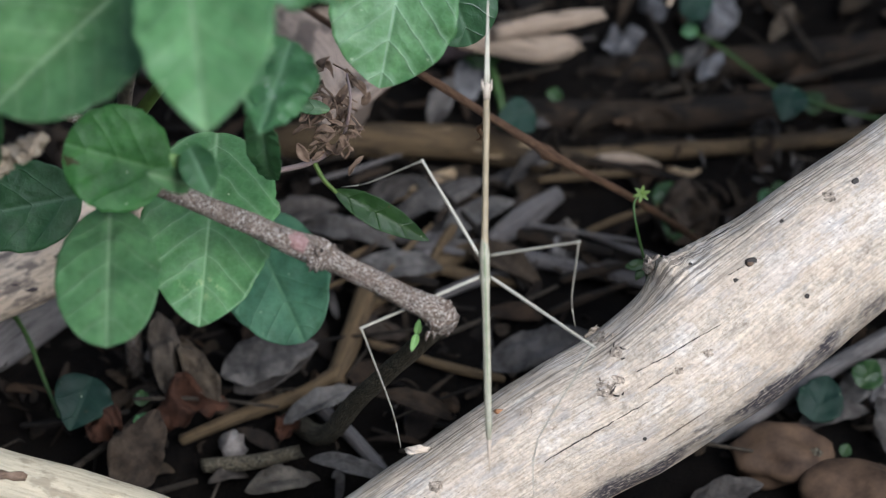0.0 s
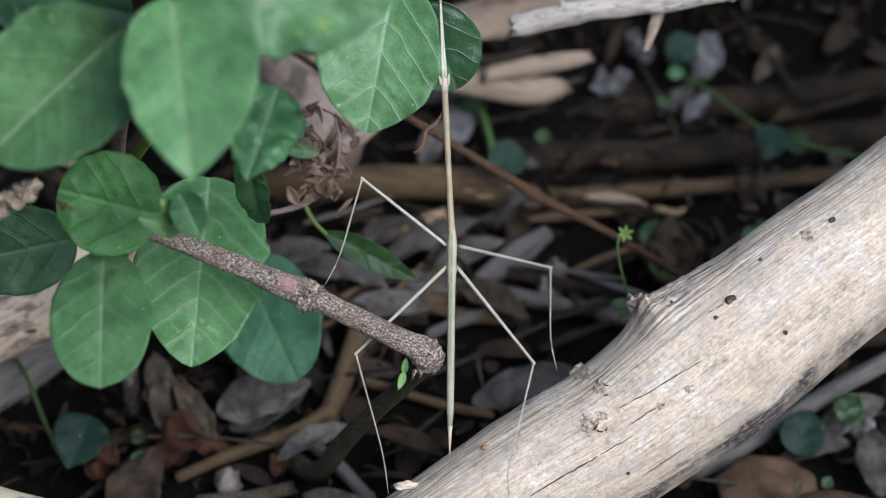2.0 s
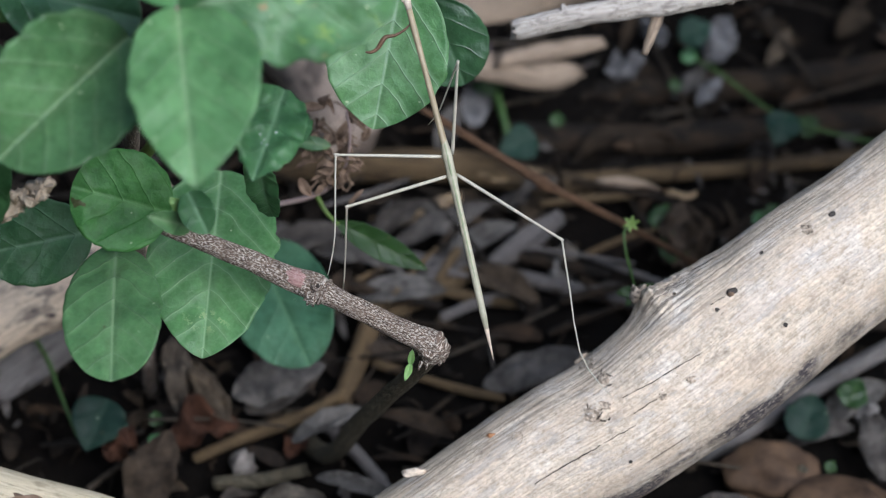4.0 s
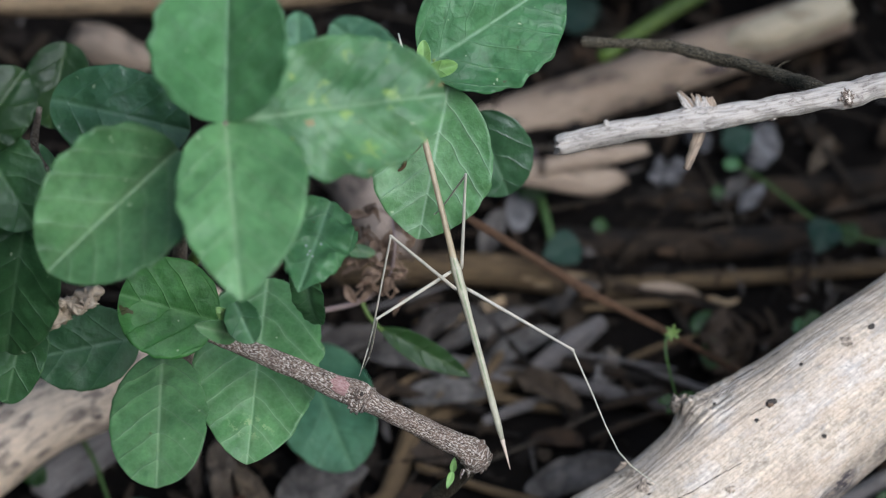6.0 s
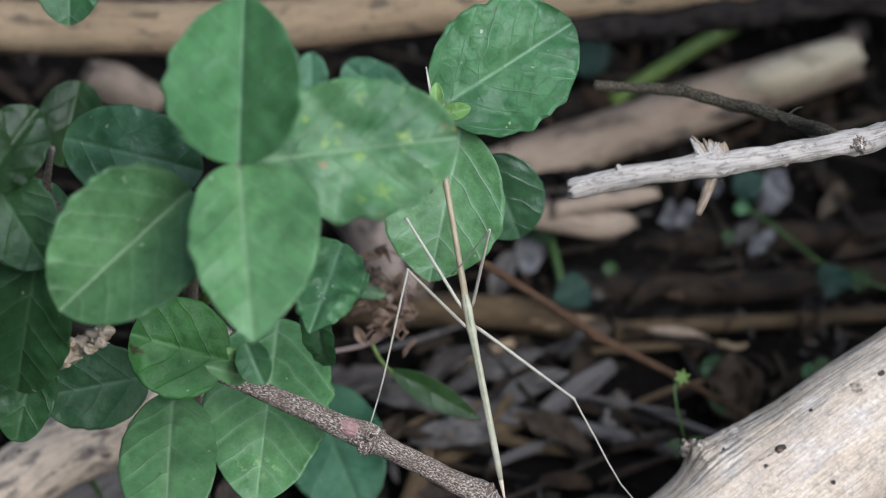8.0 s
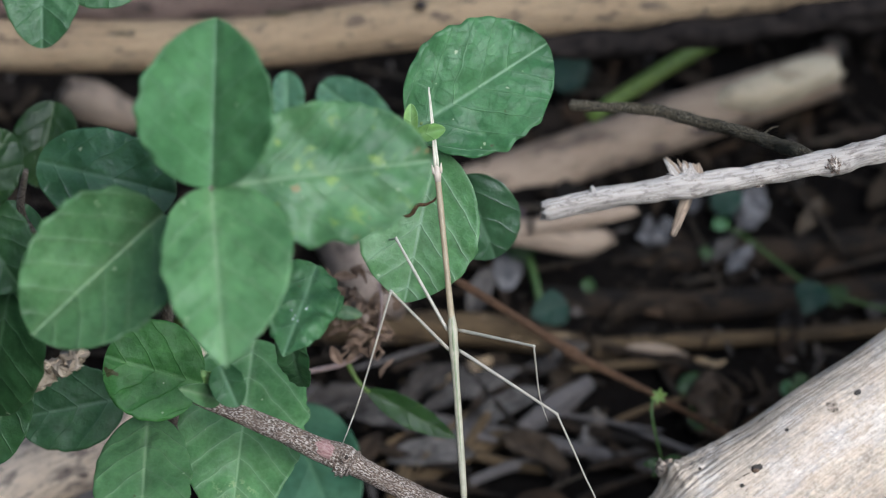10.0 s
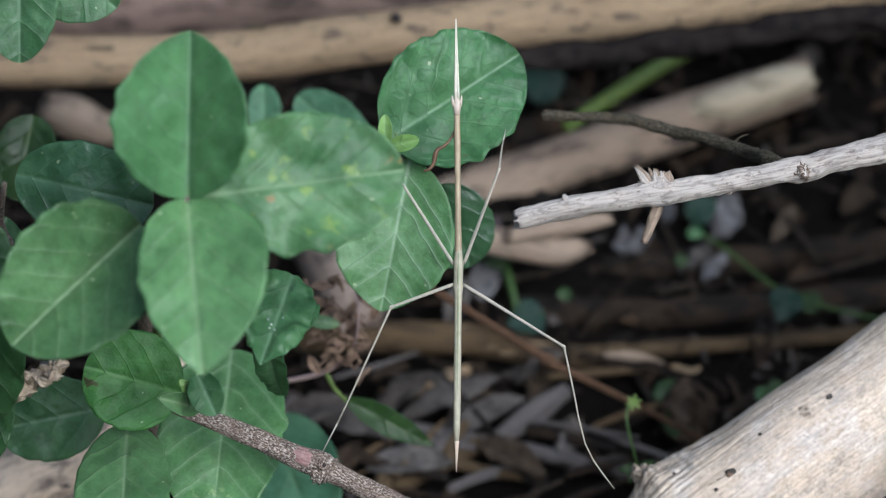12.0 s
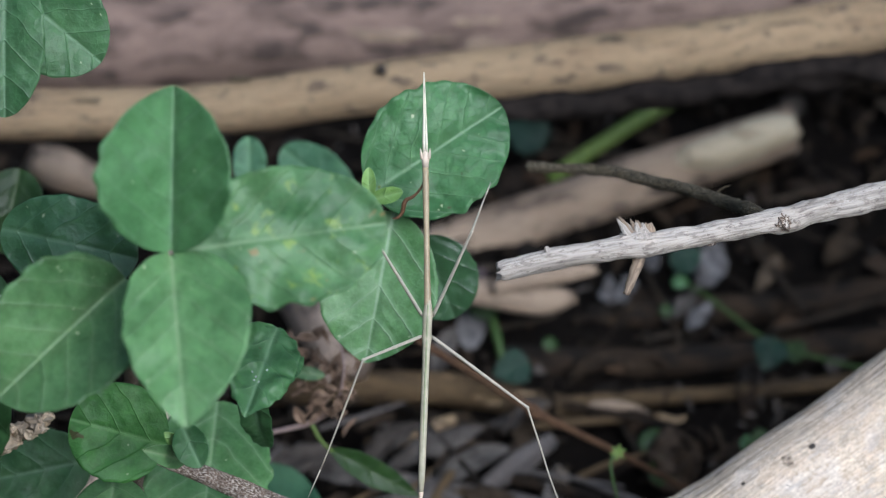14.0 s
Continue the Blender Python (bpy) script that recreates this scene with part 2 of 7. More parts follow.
    col = k.mix(k.math("MULTIPLY", blue, 0.12), col, (0.26, 0.24, 0.25))
    speck = k.noise(k.coords("UV", (480, 800, 1)), 1.0, 3, 0.7)
    where = k.ramp(k.noise(k.coords("UV", (50, 80, 1)), 1.0, 3), [(0.45, (0.1, 0.1, 0.1)), (0.60, white)])
    dots = k.math("MULTIPLY", k.ramp(speck, [(0.64, none), (0.68, white)]), where)
    col = k.mix(k.math("MULTIPLY", dots, 0.8), col, (0.07, 0.05, 0.04))
    split = k.ramp(k.noise(k.coords("UV", (8, 240, 1)), 1.0, 2, 0.5), [(0.255, white), (0.27, none)])
    col = k.mix(k.math("MULTIPLY", split, 0.8), col, (0.07, 0.05, 0.035))
    k.colour(col)
    h = k.math("ADD", k.math("MULTIPLY", fibre, 0.4), k.math("MULTIPLY", strand, 0.35))
    h = k.math("ADD", h, k.math("ADD", k.math("MULTIPLY", small, 0.6), k.math("MULTIPLY", crumb, 0.5)))
    h = k.math("SUBTRACT", h, k.math("MULTIPLY", k.math("ADD", k.math("ADD", split, dots), lines), 0.5))
    h = k.math("ADD", h, k.math("MULTIPLY", k.noise(k.coords("UV", (70, 120, 1)), 1.0, 3), 1.2))
    k.bump(h, 0.6, 0.0020)
    return k.m


def bark_material(name, a, b, speck, amount=0.55):
    """Bark with wrinkles along it and pale raised flecks."""
    k = Mat(name, 0.8, 0.25)
    wrinkle = k.noise(k.coords("UV", (240, 1500, 1)), 1.0, 5, 0.7)
    broad = k.noise(k.coords("UV", (90, 200, 1)), 1.0, 3, 0.6)
    col = k.ramp(wrinkle, [(0.36, tuple(0.5 * c for c in a)), (0.44, a), (0.62, b)])
    where = k.ramp(broad, [(0.38, (0.35, 0.35, 0.35)), (0.55, (1, 1, 1))])
    fleck = k.ramp(k.noise(k.coords("UV", (1000, 2000, 1)), 1.0, 3, 0.6), [(0.50, (0, 0, 0)), (0.57, (1, 1, 1))])
    fleck = k.math("MULTIPLY", fleck, where)
    col = k.mix(k.math("MULTIPLY", fleck, amount), col, speck)
    crack = k.ramp(k.noise(k.coords("UV", (140, 900, 1)), 1.0, 4, 0.7), [(0.36, (1, 1, 1)), (0.41, (0, 0, 0))])
    col = k.mix(k.math("MULTIPLY", crack, 0.5), col, tuple(0.3 * c for c in a))
    k.colour(col)
    k.bump(k.math("SUBTRACT", k.math("ADD", wrinkle, k.math("MULTIPLY", fleck, 0.5)), k.math("MULTIPLY", crack, 0.6)), 0.9, 0.0012)
    return k.m


def litter_material(name, stops, per_island=True, rough=0.8):
    k = Mat(name, rough, 0.2)
    pick = k.island() if per_island else k.random()
    col = k.ramp(pick, stops)
    obj = k.coords("Object")
    veins = k.noise(k.coords("Object", (1, 1, 1)), 130, 5, 0.7)
    col = k.mix(0.8, col, k.ramp(veins, [(0.36, (0.30, 0.27, 0.25)), (0.52, (0.95, 0.93, 0.9)), (0.64, (1.5, 1.45, 1.4))]), "MULTIPLY")
    k.colour(col)
    k.bump(k.noise(obj, 260, 5, 0.7), 0.8, 0.002)
    return k.m


def plain_material(name, colour, other, scale=200.0, rough=0.55, spec=0.35, bump=0.3):
    k = Mat(name, rough, spec)
    f = k.noise(k.coords("Object"), scale, 4, 0.65)
    k.colour(k.ramp(f, [(0.3, colour), (0.7, other)]))
    k.bump(f, bump, 0.0006)
    return k.m


def soil_material():
    k = Mat("soil", 0.95, 0.1)
    obj = k.coords("Object")
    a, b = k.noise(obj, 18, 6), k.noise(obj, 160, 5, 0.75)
    # near-black stops: the deep shade between the litter is put into the colour
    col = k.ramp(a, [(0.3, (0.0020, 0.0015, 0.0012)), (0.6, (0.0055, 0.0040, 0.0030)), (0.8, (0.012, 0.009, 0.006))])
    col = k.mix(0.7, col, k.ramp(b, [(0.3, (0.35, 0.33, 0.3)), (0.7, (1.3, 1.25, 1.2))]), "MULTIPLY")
    k.colour(col)
    k.bump(k.math("ADD", a, b), 0.9, 0.006)
    return k.m


SOIL = soil_material()
SKY_BLOCK = plain_material("sky_block", (0.010, 0.022, 0.010), (0.045, 0.075, 0.028), 9, 0.9, 0.1)
LEAF = leaf_material("leaf_green", (0.0281, 0.0895, 0.0326), (0.0564, 0.1491, 0.0581), (0.1500, 0.2556, 0.1509))
# Lighter copy of leaf_green; light on the nearer leaves is in its colour.
LEAF_SOFT = leaf_material("leaf_soft_green", (0.0467, 0.1226, 0.0453), (0.0851, 0.1951, 0.0748), (0.2198, 0.3177, 0.1735))
# Brighter, greener copy: light missing on one shaded leaf, put into its colour.
LEAF_LIFTED = leaf_material("leaf_lifted_green", (0.0330, 0.1250, 0.0300), (0.0620, 0.1950, 0.0520), (0.1300, 0.2900, 0.1000), veins=0.08, spec=0.20)
LEAF_LIGHT = leaf_material("leaf_fresh", (0.0739, 0.1960, 0.0686), (0.1231, 0.2673, 0.1092), (0.2961, 0.4256, 0.2742), veins=0.40)
LEAF_ETCHED = leaf_material("leaf_etched", (0.0599, 0.1633, 0.0562), (0.0963, 0.2277, 0.0884), (0.2568, 0.3960, 0.2184), veins=0.34, etched=True)
LEAF_QUILT = leaf_material("leaf_quilted", (0.0290, 0.0987, 0.0357), (0.0555, 0.1537, 0.0599), (0.2055, 0.3294, 0.1944), veins=0.16, net=0.20, crease=0.14, crease_shade=(0.0128, 0.0495, 0.0166), cells_size=230.0)
LEAF_MOTTLED = leaf_material("leaf_mottled", (0.0408, 0.1157, 0.0454), (0.0816, 0.1850, 0.0755), (0.1833, 0.2775, 0.1511), 0.6)
# Deep shadow at the shrub's left edge is put into this leaf colour.
LEAF_SHADOWED = leaf_material("leaf_shadowed", (0.0171, 0.0551, 0.0181), (0.0323, 0.0888, 0.0309), (0.0862, 0.1602, 0.0727))
LEAF_BLUE = leaf_material("leaf_bluish", (0.0368, 0.1053, 0.0584), (0.0613, 0.1492, 0.0832), (0.1224, 0.2458, 0.1248), rough=0.5, veins=0.06)
LEAF_GLOSS = leaf_material("leaf_glossy", (0.0203, 0.0634, 0.0270), (0.0353, 0.0970, 0.0416), (0.0963, 0.1782, 0.0988), rough=0.32, spec=0.5)
# Shade behind the shrub and over the litter is put into these leaf colours.
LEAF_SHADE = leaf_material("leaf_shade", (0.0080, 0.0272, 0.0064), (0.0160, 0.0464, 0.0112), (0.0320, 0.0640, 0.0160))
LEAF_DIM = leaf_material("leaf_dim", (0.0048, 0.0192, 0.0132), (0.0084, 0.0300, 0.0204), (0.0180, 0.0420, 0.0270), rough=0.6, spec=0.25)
BUD = leaf_material("leaf_bud", (0.110, 0.225, 0.055), (0.165, 0.300, 0.090), (0.22, 0.36, 0.15))
LOG_PALE = wood_material("weathered_log", (0.6720, 0.5369, 0.3967), (0.5160, 0.3953, 0.2818), (0.0900, 0.0708, 0.0713), 0.75, 0.53, grain=0.6, mottle=(60, 150))
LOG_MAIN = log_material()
CRUST = plain_material("crusty_bark", (0.03, 0.022, 0.016), (0.62, 0.50, 0.39), 700, 0.85, 0.2, 1.0)
RUST = plain_material("rust_spot", (0.20, 0.08, 0.03), (0.34, 0.16, 0.07), 600)
LOG_TAN = wood_material("tan_log", (0.2799, 0.2015, 0.1227), (0.2067, 0.1389, 0.0829), (0.045, 0.036, 0.032), 0.75, 0.57, grain=0.55, crack=0.7, mottle=(80, 150))
LOG_CREAM = wood_material("cream_branch", (0.5280, 0.4560, 0.3280), (0.4160, 0.3440, 0.2320), (0.1500, 0.1050, 0.0650), 0.5, 0.57, grain=0.35, crack=0.4, mottle=(45, 90))
LOG_RUST = wood_material("rusty_rotten_log", (0.200, 0.140, 0.115), (0.095, 0.066, 0.054), (0.015, 0.012, 0.011), 0.75, 0.53, mottle=(24, 70))
LOG_BROWN = wood_material("rotting_log", (0.0270, 0.0165, 0.0088), (0.0150, 0.0090, 0.0052), (0.0030, 0.0022, 0.0018), 0.8, 0.5, mottle=(40, 70))
LOG_GREY = wood_material("bleached_twig", (0.4242, 0.3840, 0.3408), (0.2724, 0.2420, 0.2146), (0.0731, 0.0563, 0.0460), 0.45, 0.55, grain=0.75, crack=0.8, mottle=(170, 420))
SLAB = wood_material("broken_wood", (0.300, 0.228, 0.168), (0.205, 0.148, 0.105), (0.058, 0.042, 0.036), 0.65, 0.56, grain=0.6, mottle=(30, 60))
SLAB_PINK = wood_material("pinkish_broken_wood", (0.330, 0.255, 0.205), (0.210, 0.160, 0.125), (0.050, 0.038, 0.033), 0.65, 0.54, grain=0.6, mottle=(40, 80))
BARK = bark_material("twig_bark", (0.105, 0.072, 0.054), (0.235, 0.168, 0.128), (0.78, 0.70, 0.61), 0.80)
BARK_DARK = bark_material("dark_bark", (0.026, 0.021, 0.013), (0.098, 0.078, 0.048), (0.30, 0.27, 0.20), 0.45)
BARK_BROWN = bark_material("brown_stem", (0.0798, 0.0403, 0.0213), (0.1277, 0.0700, 0.0392), (0.1702, 0.1120, 0.0728), 0.25)
STEM_GREEN = plain_material("green_stem", (0.055, 0.095, 0.018), (0.095, 0.150, 0.030))
STEM_DIM = plain_material("dim_green_stem", (0.025, 0.06, 0.014), (0.045, 0.09, 0.022))
PINK = bark_material("pink_bark", (0.34, 0.18, 0.165), (0.47, 0.29, 0.265), (0.66, 0.50, 0.46), 0.35)
# Litter browns, darkened so that the shade from foliage above is in the colour.
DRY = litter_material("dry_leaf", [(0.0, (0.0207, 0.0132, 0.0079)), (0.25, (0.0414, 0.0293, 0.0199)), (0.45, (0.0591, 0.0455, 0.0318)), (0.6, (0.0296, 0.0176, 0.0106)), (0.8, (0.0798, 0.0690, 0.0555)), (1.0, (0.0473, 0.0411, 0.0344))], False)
DRY_PALE = litter_material("dry_leaf_grey", [(0.0, (0.0410, 0.0354, 0.0314)), (0.5, (0.0603, 0.0542, 0.0501)), (1.0, (0.0796, 0.0746, 0.0703))], False)
# Bluish grey: the sky's reflection on dead leaves, put into their colour.
DRY_GLINT = litter_material("dry_leaf_glint", [(0.0, (0.0900, 0.0897, 0.0966)), (1.0, (0.1368, 0.1368, 0.1435))], False)
DRY_RED = litter_material("dry_leaf_red", [(0.0, (0.0339, 0.0127, 0.0064)), (1.0, (0.0467, 0.0191, 0.0106))], False)
LOG_DIM = wood_material("dim_brown_wood", (0.0912, 0.0606, 0.0311), (0.0548, 0.0358, 0.0184), (0.0115, 0.0089, 0.0066), 0.5, 0.55)
LOG_DULL = wood_material("dull_grey_wood", (0.1131, 0.1016, 0.0971), (0.0784, 0.0670, 0.0626), (0.0218, 0.0172, 0.0151), 0.4, 0.58)
LOG_PALER = wood_material("pale_grey_wood", (0.1581, 0.1444, 0.1390), (0.1100, 0.0997, 0.0962), (0.0206, 0.0179, 0.0171), 0.4, 0.58)
POD = plain_material("seed_pod_skin", (0.0300, 0.0180, 0.0120), (0.0990, 0.0600, 0.0360), 120, 0.75, 0.2, 0.8)
HUSK = plain_material("brown_husk", (0.1063, 0.0675, 0.0445), (0.2268, 0.1553, 0.1113), 300, 0.8, 0.2)
PINKISH = plain_material("pink_stalk", (0.2250, 0.1575, 0.1500), (0.3000, 0.2250, 0.2025), 300)
PALE_DRY = plain_material("beige_husk", (0.2700, 0.2025, 0.1350), (0.4125, 0.3375, 0.2475), 260)
# Loose litter, darkened the same way to paint its deep, shaded gaps.
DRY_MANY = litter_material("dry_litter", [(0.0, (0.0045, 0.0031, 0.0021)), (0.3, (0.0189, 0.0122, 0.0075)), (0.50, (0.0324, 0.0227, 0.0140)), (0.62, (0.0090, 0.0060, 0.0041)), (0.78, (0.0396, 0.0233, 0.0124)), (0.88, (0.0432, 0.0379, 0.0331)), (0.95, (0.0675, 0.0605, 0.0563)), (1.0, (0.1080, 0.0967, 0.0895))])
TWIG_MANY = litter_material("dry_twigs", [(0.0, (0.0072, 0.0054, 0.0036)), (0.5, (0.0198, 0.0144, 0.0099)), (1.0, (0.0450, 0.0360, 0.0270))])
PALE_BIT = litter_material("pale_chip", [(0.0, (0.1176, 0.0980, 0.0784)), (0.5, (0.1646, 0.1568, 0.1568)), (1.0, (0.1411, 0.1098, 0.0784))], False)
def dew_material():
    k = Mat("water_drop", 0.03, 0.8)
    k.b.inputs["Base Color"].default_value = (0.95, 0.97, 0.98, 1)
    k.b.inputs["Transmission Weight"].default_value = 0.7
    k.b.inputs["IOR"].default_value = 1.33
    return k.m


DEW = dew_material()
CHUNK = plain_material("purplish_rot", (0.030, 0.022, 0.024), (0.085, 0.066, 0.068), 160, 0.9, 0.15, 0.9)
BLACK_WOOD = plain_material("black_wood", (0.003, 0.0025, 0.0025), (0.018, 0.014, 0.012), 160, 0.9, 0.1, 0.9)
# Near-black that puts the shade inside holes and pits into the colour.
HOLE = plain_material("hole_dark", (0.012, 0.008, 0.006), (0.03, 0.02, 0.014), 500)
BODY = plain_material("insect_abdomen", (0.2640, 0.2553, 0.1776), (0.3640, 0.3330, 0.2516), 420, 0.45, 0.4, 0.2)
STRIPE = plain_material("insect_stripe", (0.1615, 0.1936, 0.1080), (0.2470, 0.2640, 0.1620), 420, 0.5, 0.3, 0.2)
THORAX = plain_material("insect_thorax", (0.2429, 0.1901, 0.1170), (0.3312, 0.2675, 0.1720), 380, 0.45, 0.4, 0.2)
LIMB = plain_material("insect_leg", (0.3299, 0.3130, 0.2497), (0.4348, 0.3913, 0.3231), 500, 0.5, 0.4, 0.15)
HEAD = plain_material("insect_head", (0.4000, 0.3200, 0.2480), (0.4960, 0.4240, 0.3440), 500, 0.5, 0.4, 0.15)
HORN = plain_material("insect_antenna", (0.4640, 0.4320, 0.3360), (0.5600, 0.5280, 0.4240), 500, 0.5, 0.4, 0.15)
FORE = plain_material("insect_foreleg", (0.0720, 0.0360, 0.0180), (0.1440, 0.0780, 0.0420), 600, 0.5, 0.4, 0.15)
TAIL = plain_material("insect_tail", (0.4400, 0.3360, 0.2480), (0.5280, 0.4320, 0.3360), 500, 0.5, 0.4, 0.15)


# ---- mesh builders ----
def link(name, verts, faces, material, parent=None, label="", uvs=None, smooth=True):
    me = bpy.data.meshes.new(name)
    me.from_pydata([tuple(v) for v in verts], [], faces)
    me.materials.append(material)
    if uvs is not None:
        layer = me.uv_layers.new(name="UVMap")
        idx = np.empty(len(me.loops), dtype=np.int32)
        me.loops.foreach_get("vertex_index", idx)
        layer.data.foreach_set("uv", np.asarray(uvs, dtype=np.float32)[idx].ravel())
    me.polygons.foreach_set("use_smooth", [smooth] * len(me.polygons))
    me.update()
    ob = new(name, me)
    if parent is not None:
        ob.parent = parent
    if label:
        tagged(ob, label)
    return ob


def smooth_path(points, steps):
    """Catmull-Rom through points; the fourth value of each is a radius."""
    p = [np.array(q, dtype=float) for q in points]
    p = [2 * p[0] - p[1]] + p + [2 * p[-1] - p[-2]]
    out = []
    for i in range(1, len(p) - 2):
        for s in range(steps):
            t = s / steps
            a, b, c, d = p[i - 1], p[i], p[i + 1], p[i + 2]
            out.append(0.5 * (2 * b + (c - a) * t + (2 * a - 5 * b + 4 * c - d) * t * t + (3 * b - a - 3 * c + d) * t ** 3))
    out.append(p[-2])
    return np.array(out)


def tube_data(points, steps=8, sides=12, rough=0.0, freq=60.0, seed=0.0, flat=1.0, ragged=0.0, dome=0.5):
    """Verts, faces and metric uv of a round rod with uneven skin and domed or ragged ends. points: (place, radius)."""
    path = smooth_path([(*p, r) for p, r in points], steps)
    verts, uvs, faces = [], [], []
    centre = path[:, :3]
    tang = np.gradient(centre, axis=0)
    tang /= np.linalg.norm(tang, axis=1)[:, None] + 1e-12
    ref = np.array((0.0, -VIEW_SLOPE, VIEW_SLOPE))
    if abs(tang[0] @ ref) > 0.9:
        ref = np.array((1.0, 0.0, 0.0))
    length = np.concatenate([[0], np.cumsum(np.linalg.norm(np.diff(centre, axis=0), axis=1))])
    mean = float(path[:, 3].mean())
    for i, (c, r) in enumerate(zip(centre, path[:, 3])):
        n = ref - tang[i] * (ref @ tang[i])
        n /= np.linalg.norm(n)
        ref = n
        b = np.cross(tang[i], n)
        for j in range(sides + 1):
            a = 2 * math.pi * j / sides - math.pi
            d = math.cos(a) * n * flat + math.sin(a) * b
            k = 1.0
            if rough:
                jj = j % sides
                aa = 2 * math.pi * jj / sides - math.pi
                dd = math.cos(aa) * n + math.sin(aa) * b
                s = Vector(c * freq * 0.35 + dd * r * freq) + Vector((seed, seed * 2, 0))
                k += rough * noise.noise(s) + rough * 0.4 * noise.noise(s * 3.1)
            q = c + d * r * k
            if ragged and i in (0, len(centre) - 1):
                q = q + tang[i] * ragged * (noise.noise(Vector((math.cos(a) * 2.5 + seed, math.sin(a) * 2.5, i))) * 1.6) * (1 if i else -1)
            verts.append(q)
            uvs.append((length[i], a * mean))
    row = sides + 1
    for i in range(len(centre) - 1):
        for j in range(sides):
            faces.append((i * row + j, i * row + j + 1, (i + 1) * row + j + 1, (i + 1) * row + j))
    for i, way in ((0, -1), (len(centre) - 1, 1)):
        tip = len(verts)
        verts.append(centre[i] + tang[i] * way * path[i, 3] * dome)
        uvs.append((length[i], 0))
        for j in range(sides):
            f = (i * row + j, i * row + j + 1, tip)
            faces.append(f if way > 0 else f[::-1])
    return verts, faces, uvs


def swell(verts, lumps):
    """Push skin out (or in) round a few places: (place, reach, height, roughness)."""
    out = []
    for v in verts:
        q = np.array(v, dtype=float)
        for place, reach, height, rough, *way in lumps:
            d = q - np.array(place)
            k = math.exp(-(d @ d) / (reach * reach))
            if k > 0.01:
                n = 1 + rough * noise.noise(Vector(q) * 420) + 0.7 * rough * noise.noise(Vector(q) * 900)
                q = q + np.array(ax(*way) if way else ax(0, 0.35, 0.94)) * height * k * n
        out.append(q)
    return out


def tube(name, points, material, parent=None, label="", **kw):
    v, f, u = tube_data(points, **kw)
    return link(name, v, f, material, parent, label, u)


def blob(name, place, size, material, parent=None, label="", seed=0.0, rough=0.25, rings=10, sides=14, freq=1.6):
    """An uneven rounded lump; size: half its extent along x, y, z."""
    verts, faces = [], []
    for i in range(rings + 1):
        th = math.pi * i / rings
        for j in range(sides):
            ph = 2 * math.pi * j / sides
            d = Vector((math.sin(th) * math.cos(ph), math.sin(th) * math.sin(ph), math.cos(th)))
            k = 1 + rough * noise.noise(d * freq + Vector((seed, 0, seed)))
            verts.append(Vector(place) + Vector((d.x * size[0], d.y * size[1], d.z * size[2])) * k)
    for i in range(rings):
        for j in range(sides):
            faces.append((i * sides + j, (i + 1) * sides + j, (i + 1) * sides + (j + 1) % sides, i * sides + (j + 1) % sides))
    uv = [(v.x * 1.0, v.z * 1.0) for v in verts]
    return link(name, verts, faces, material, parent, label, uv)


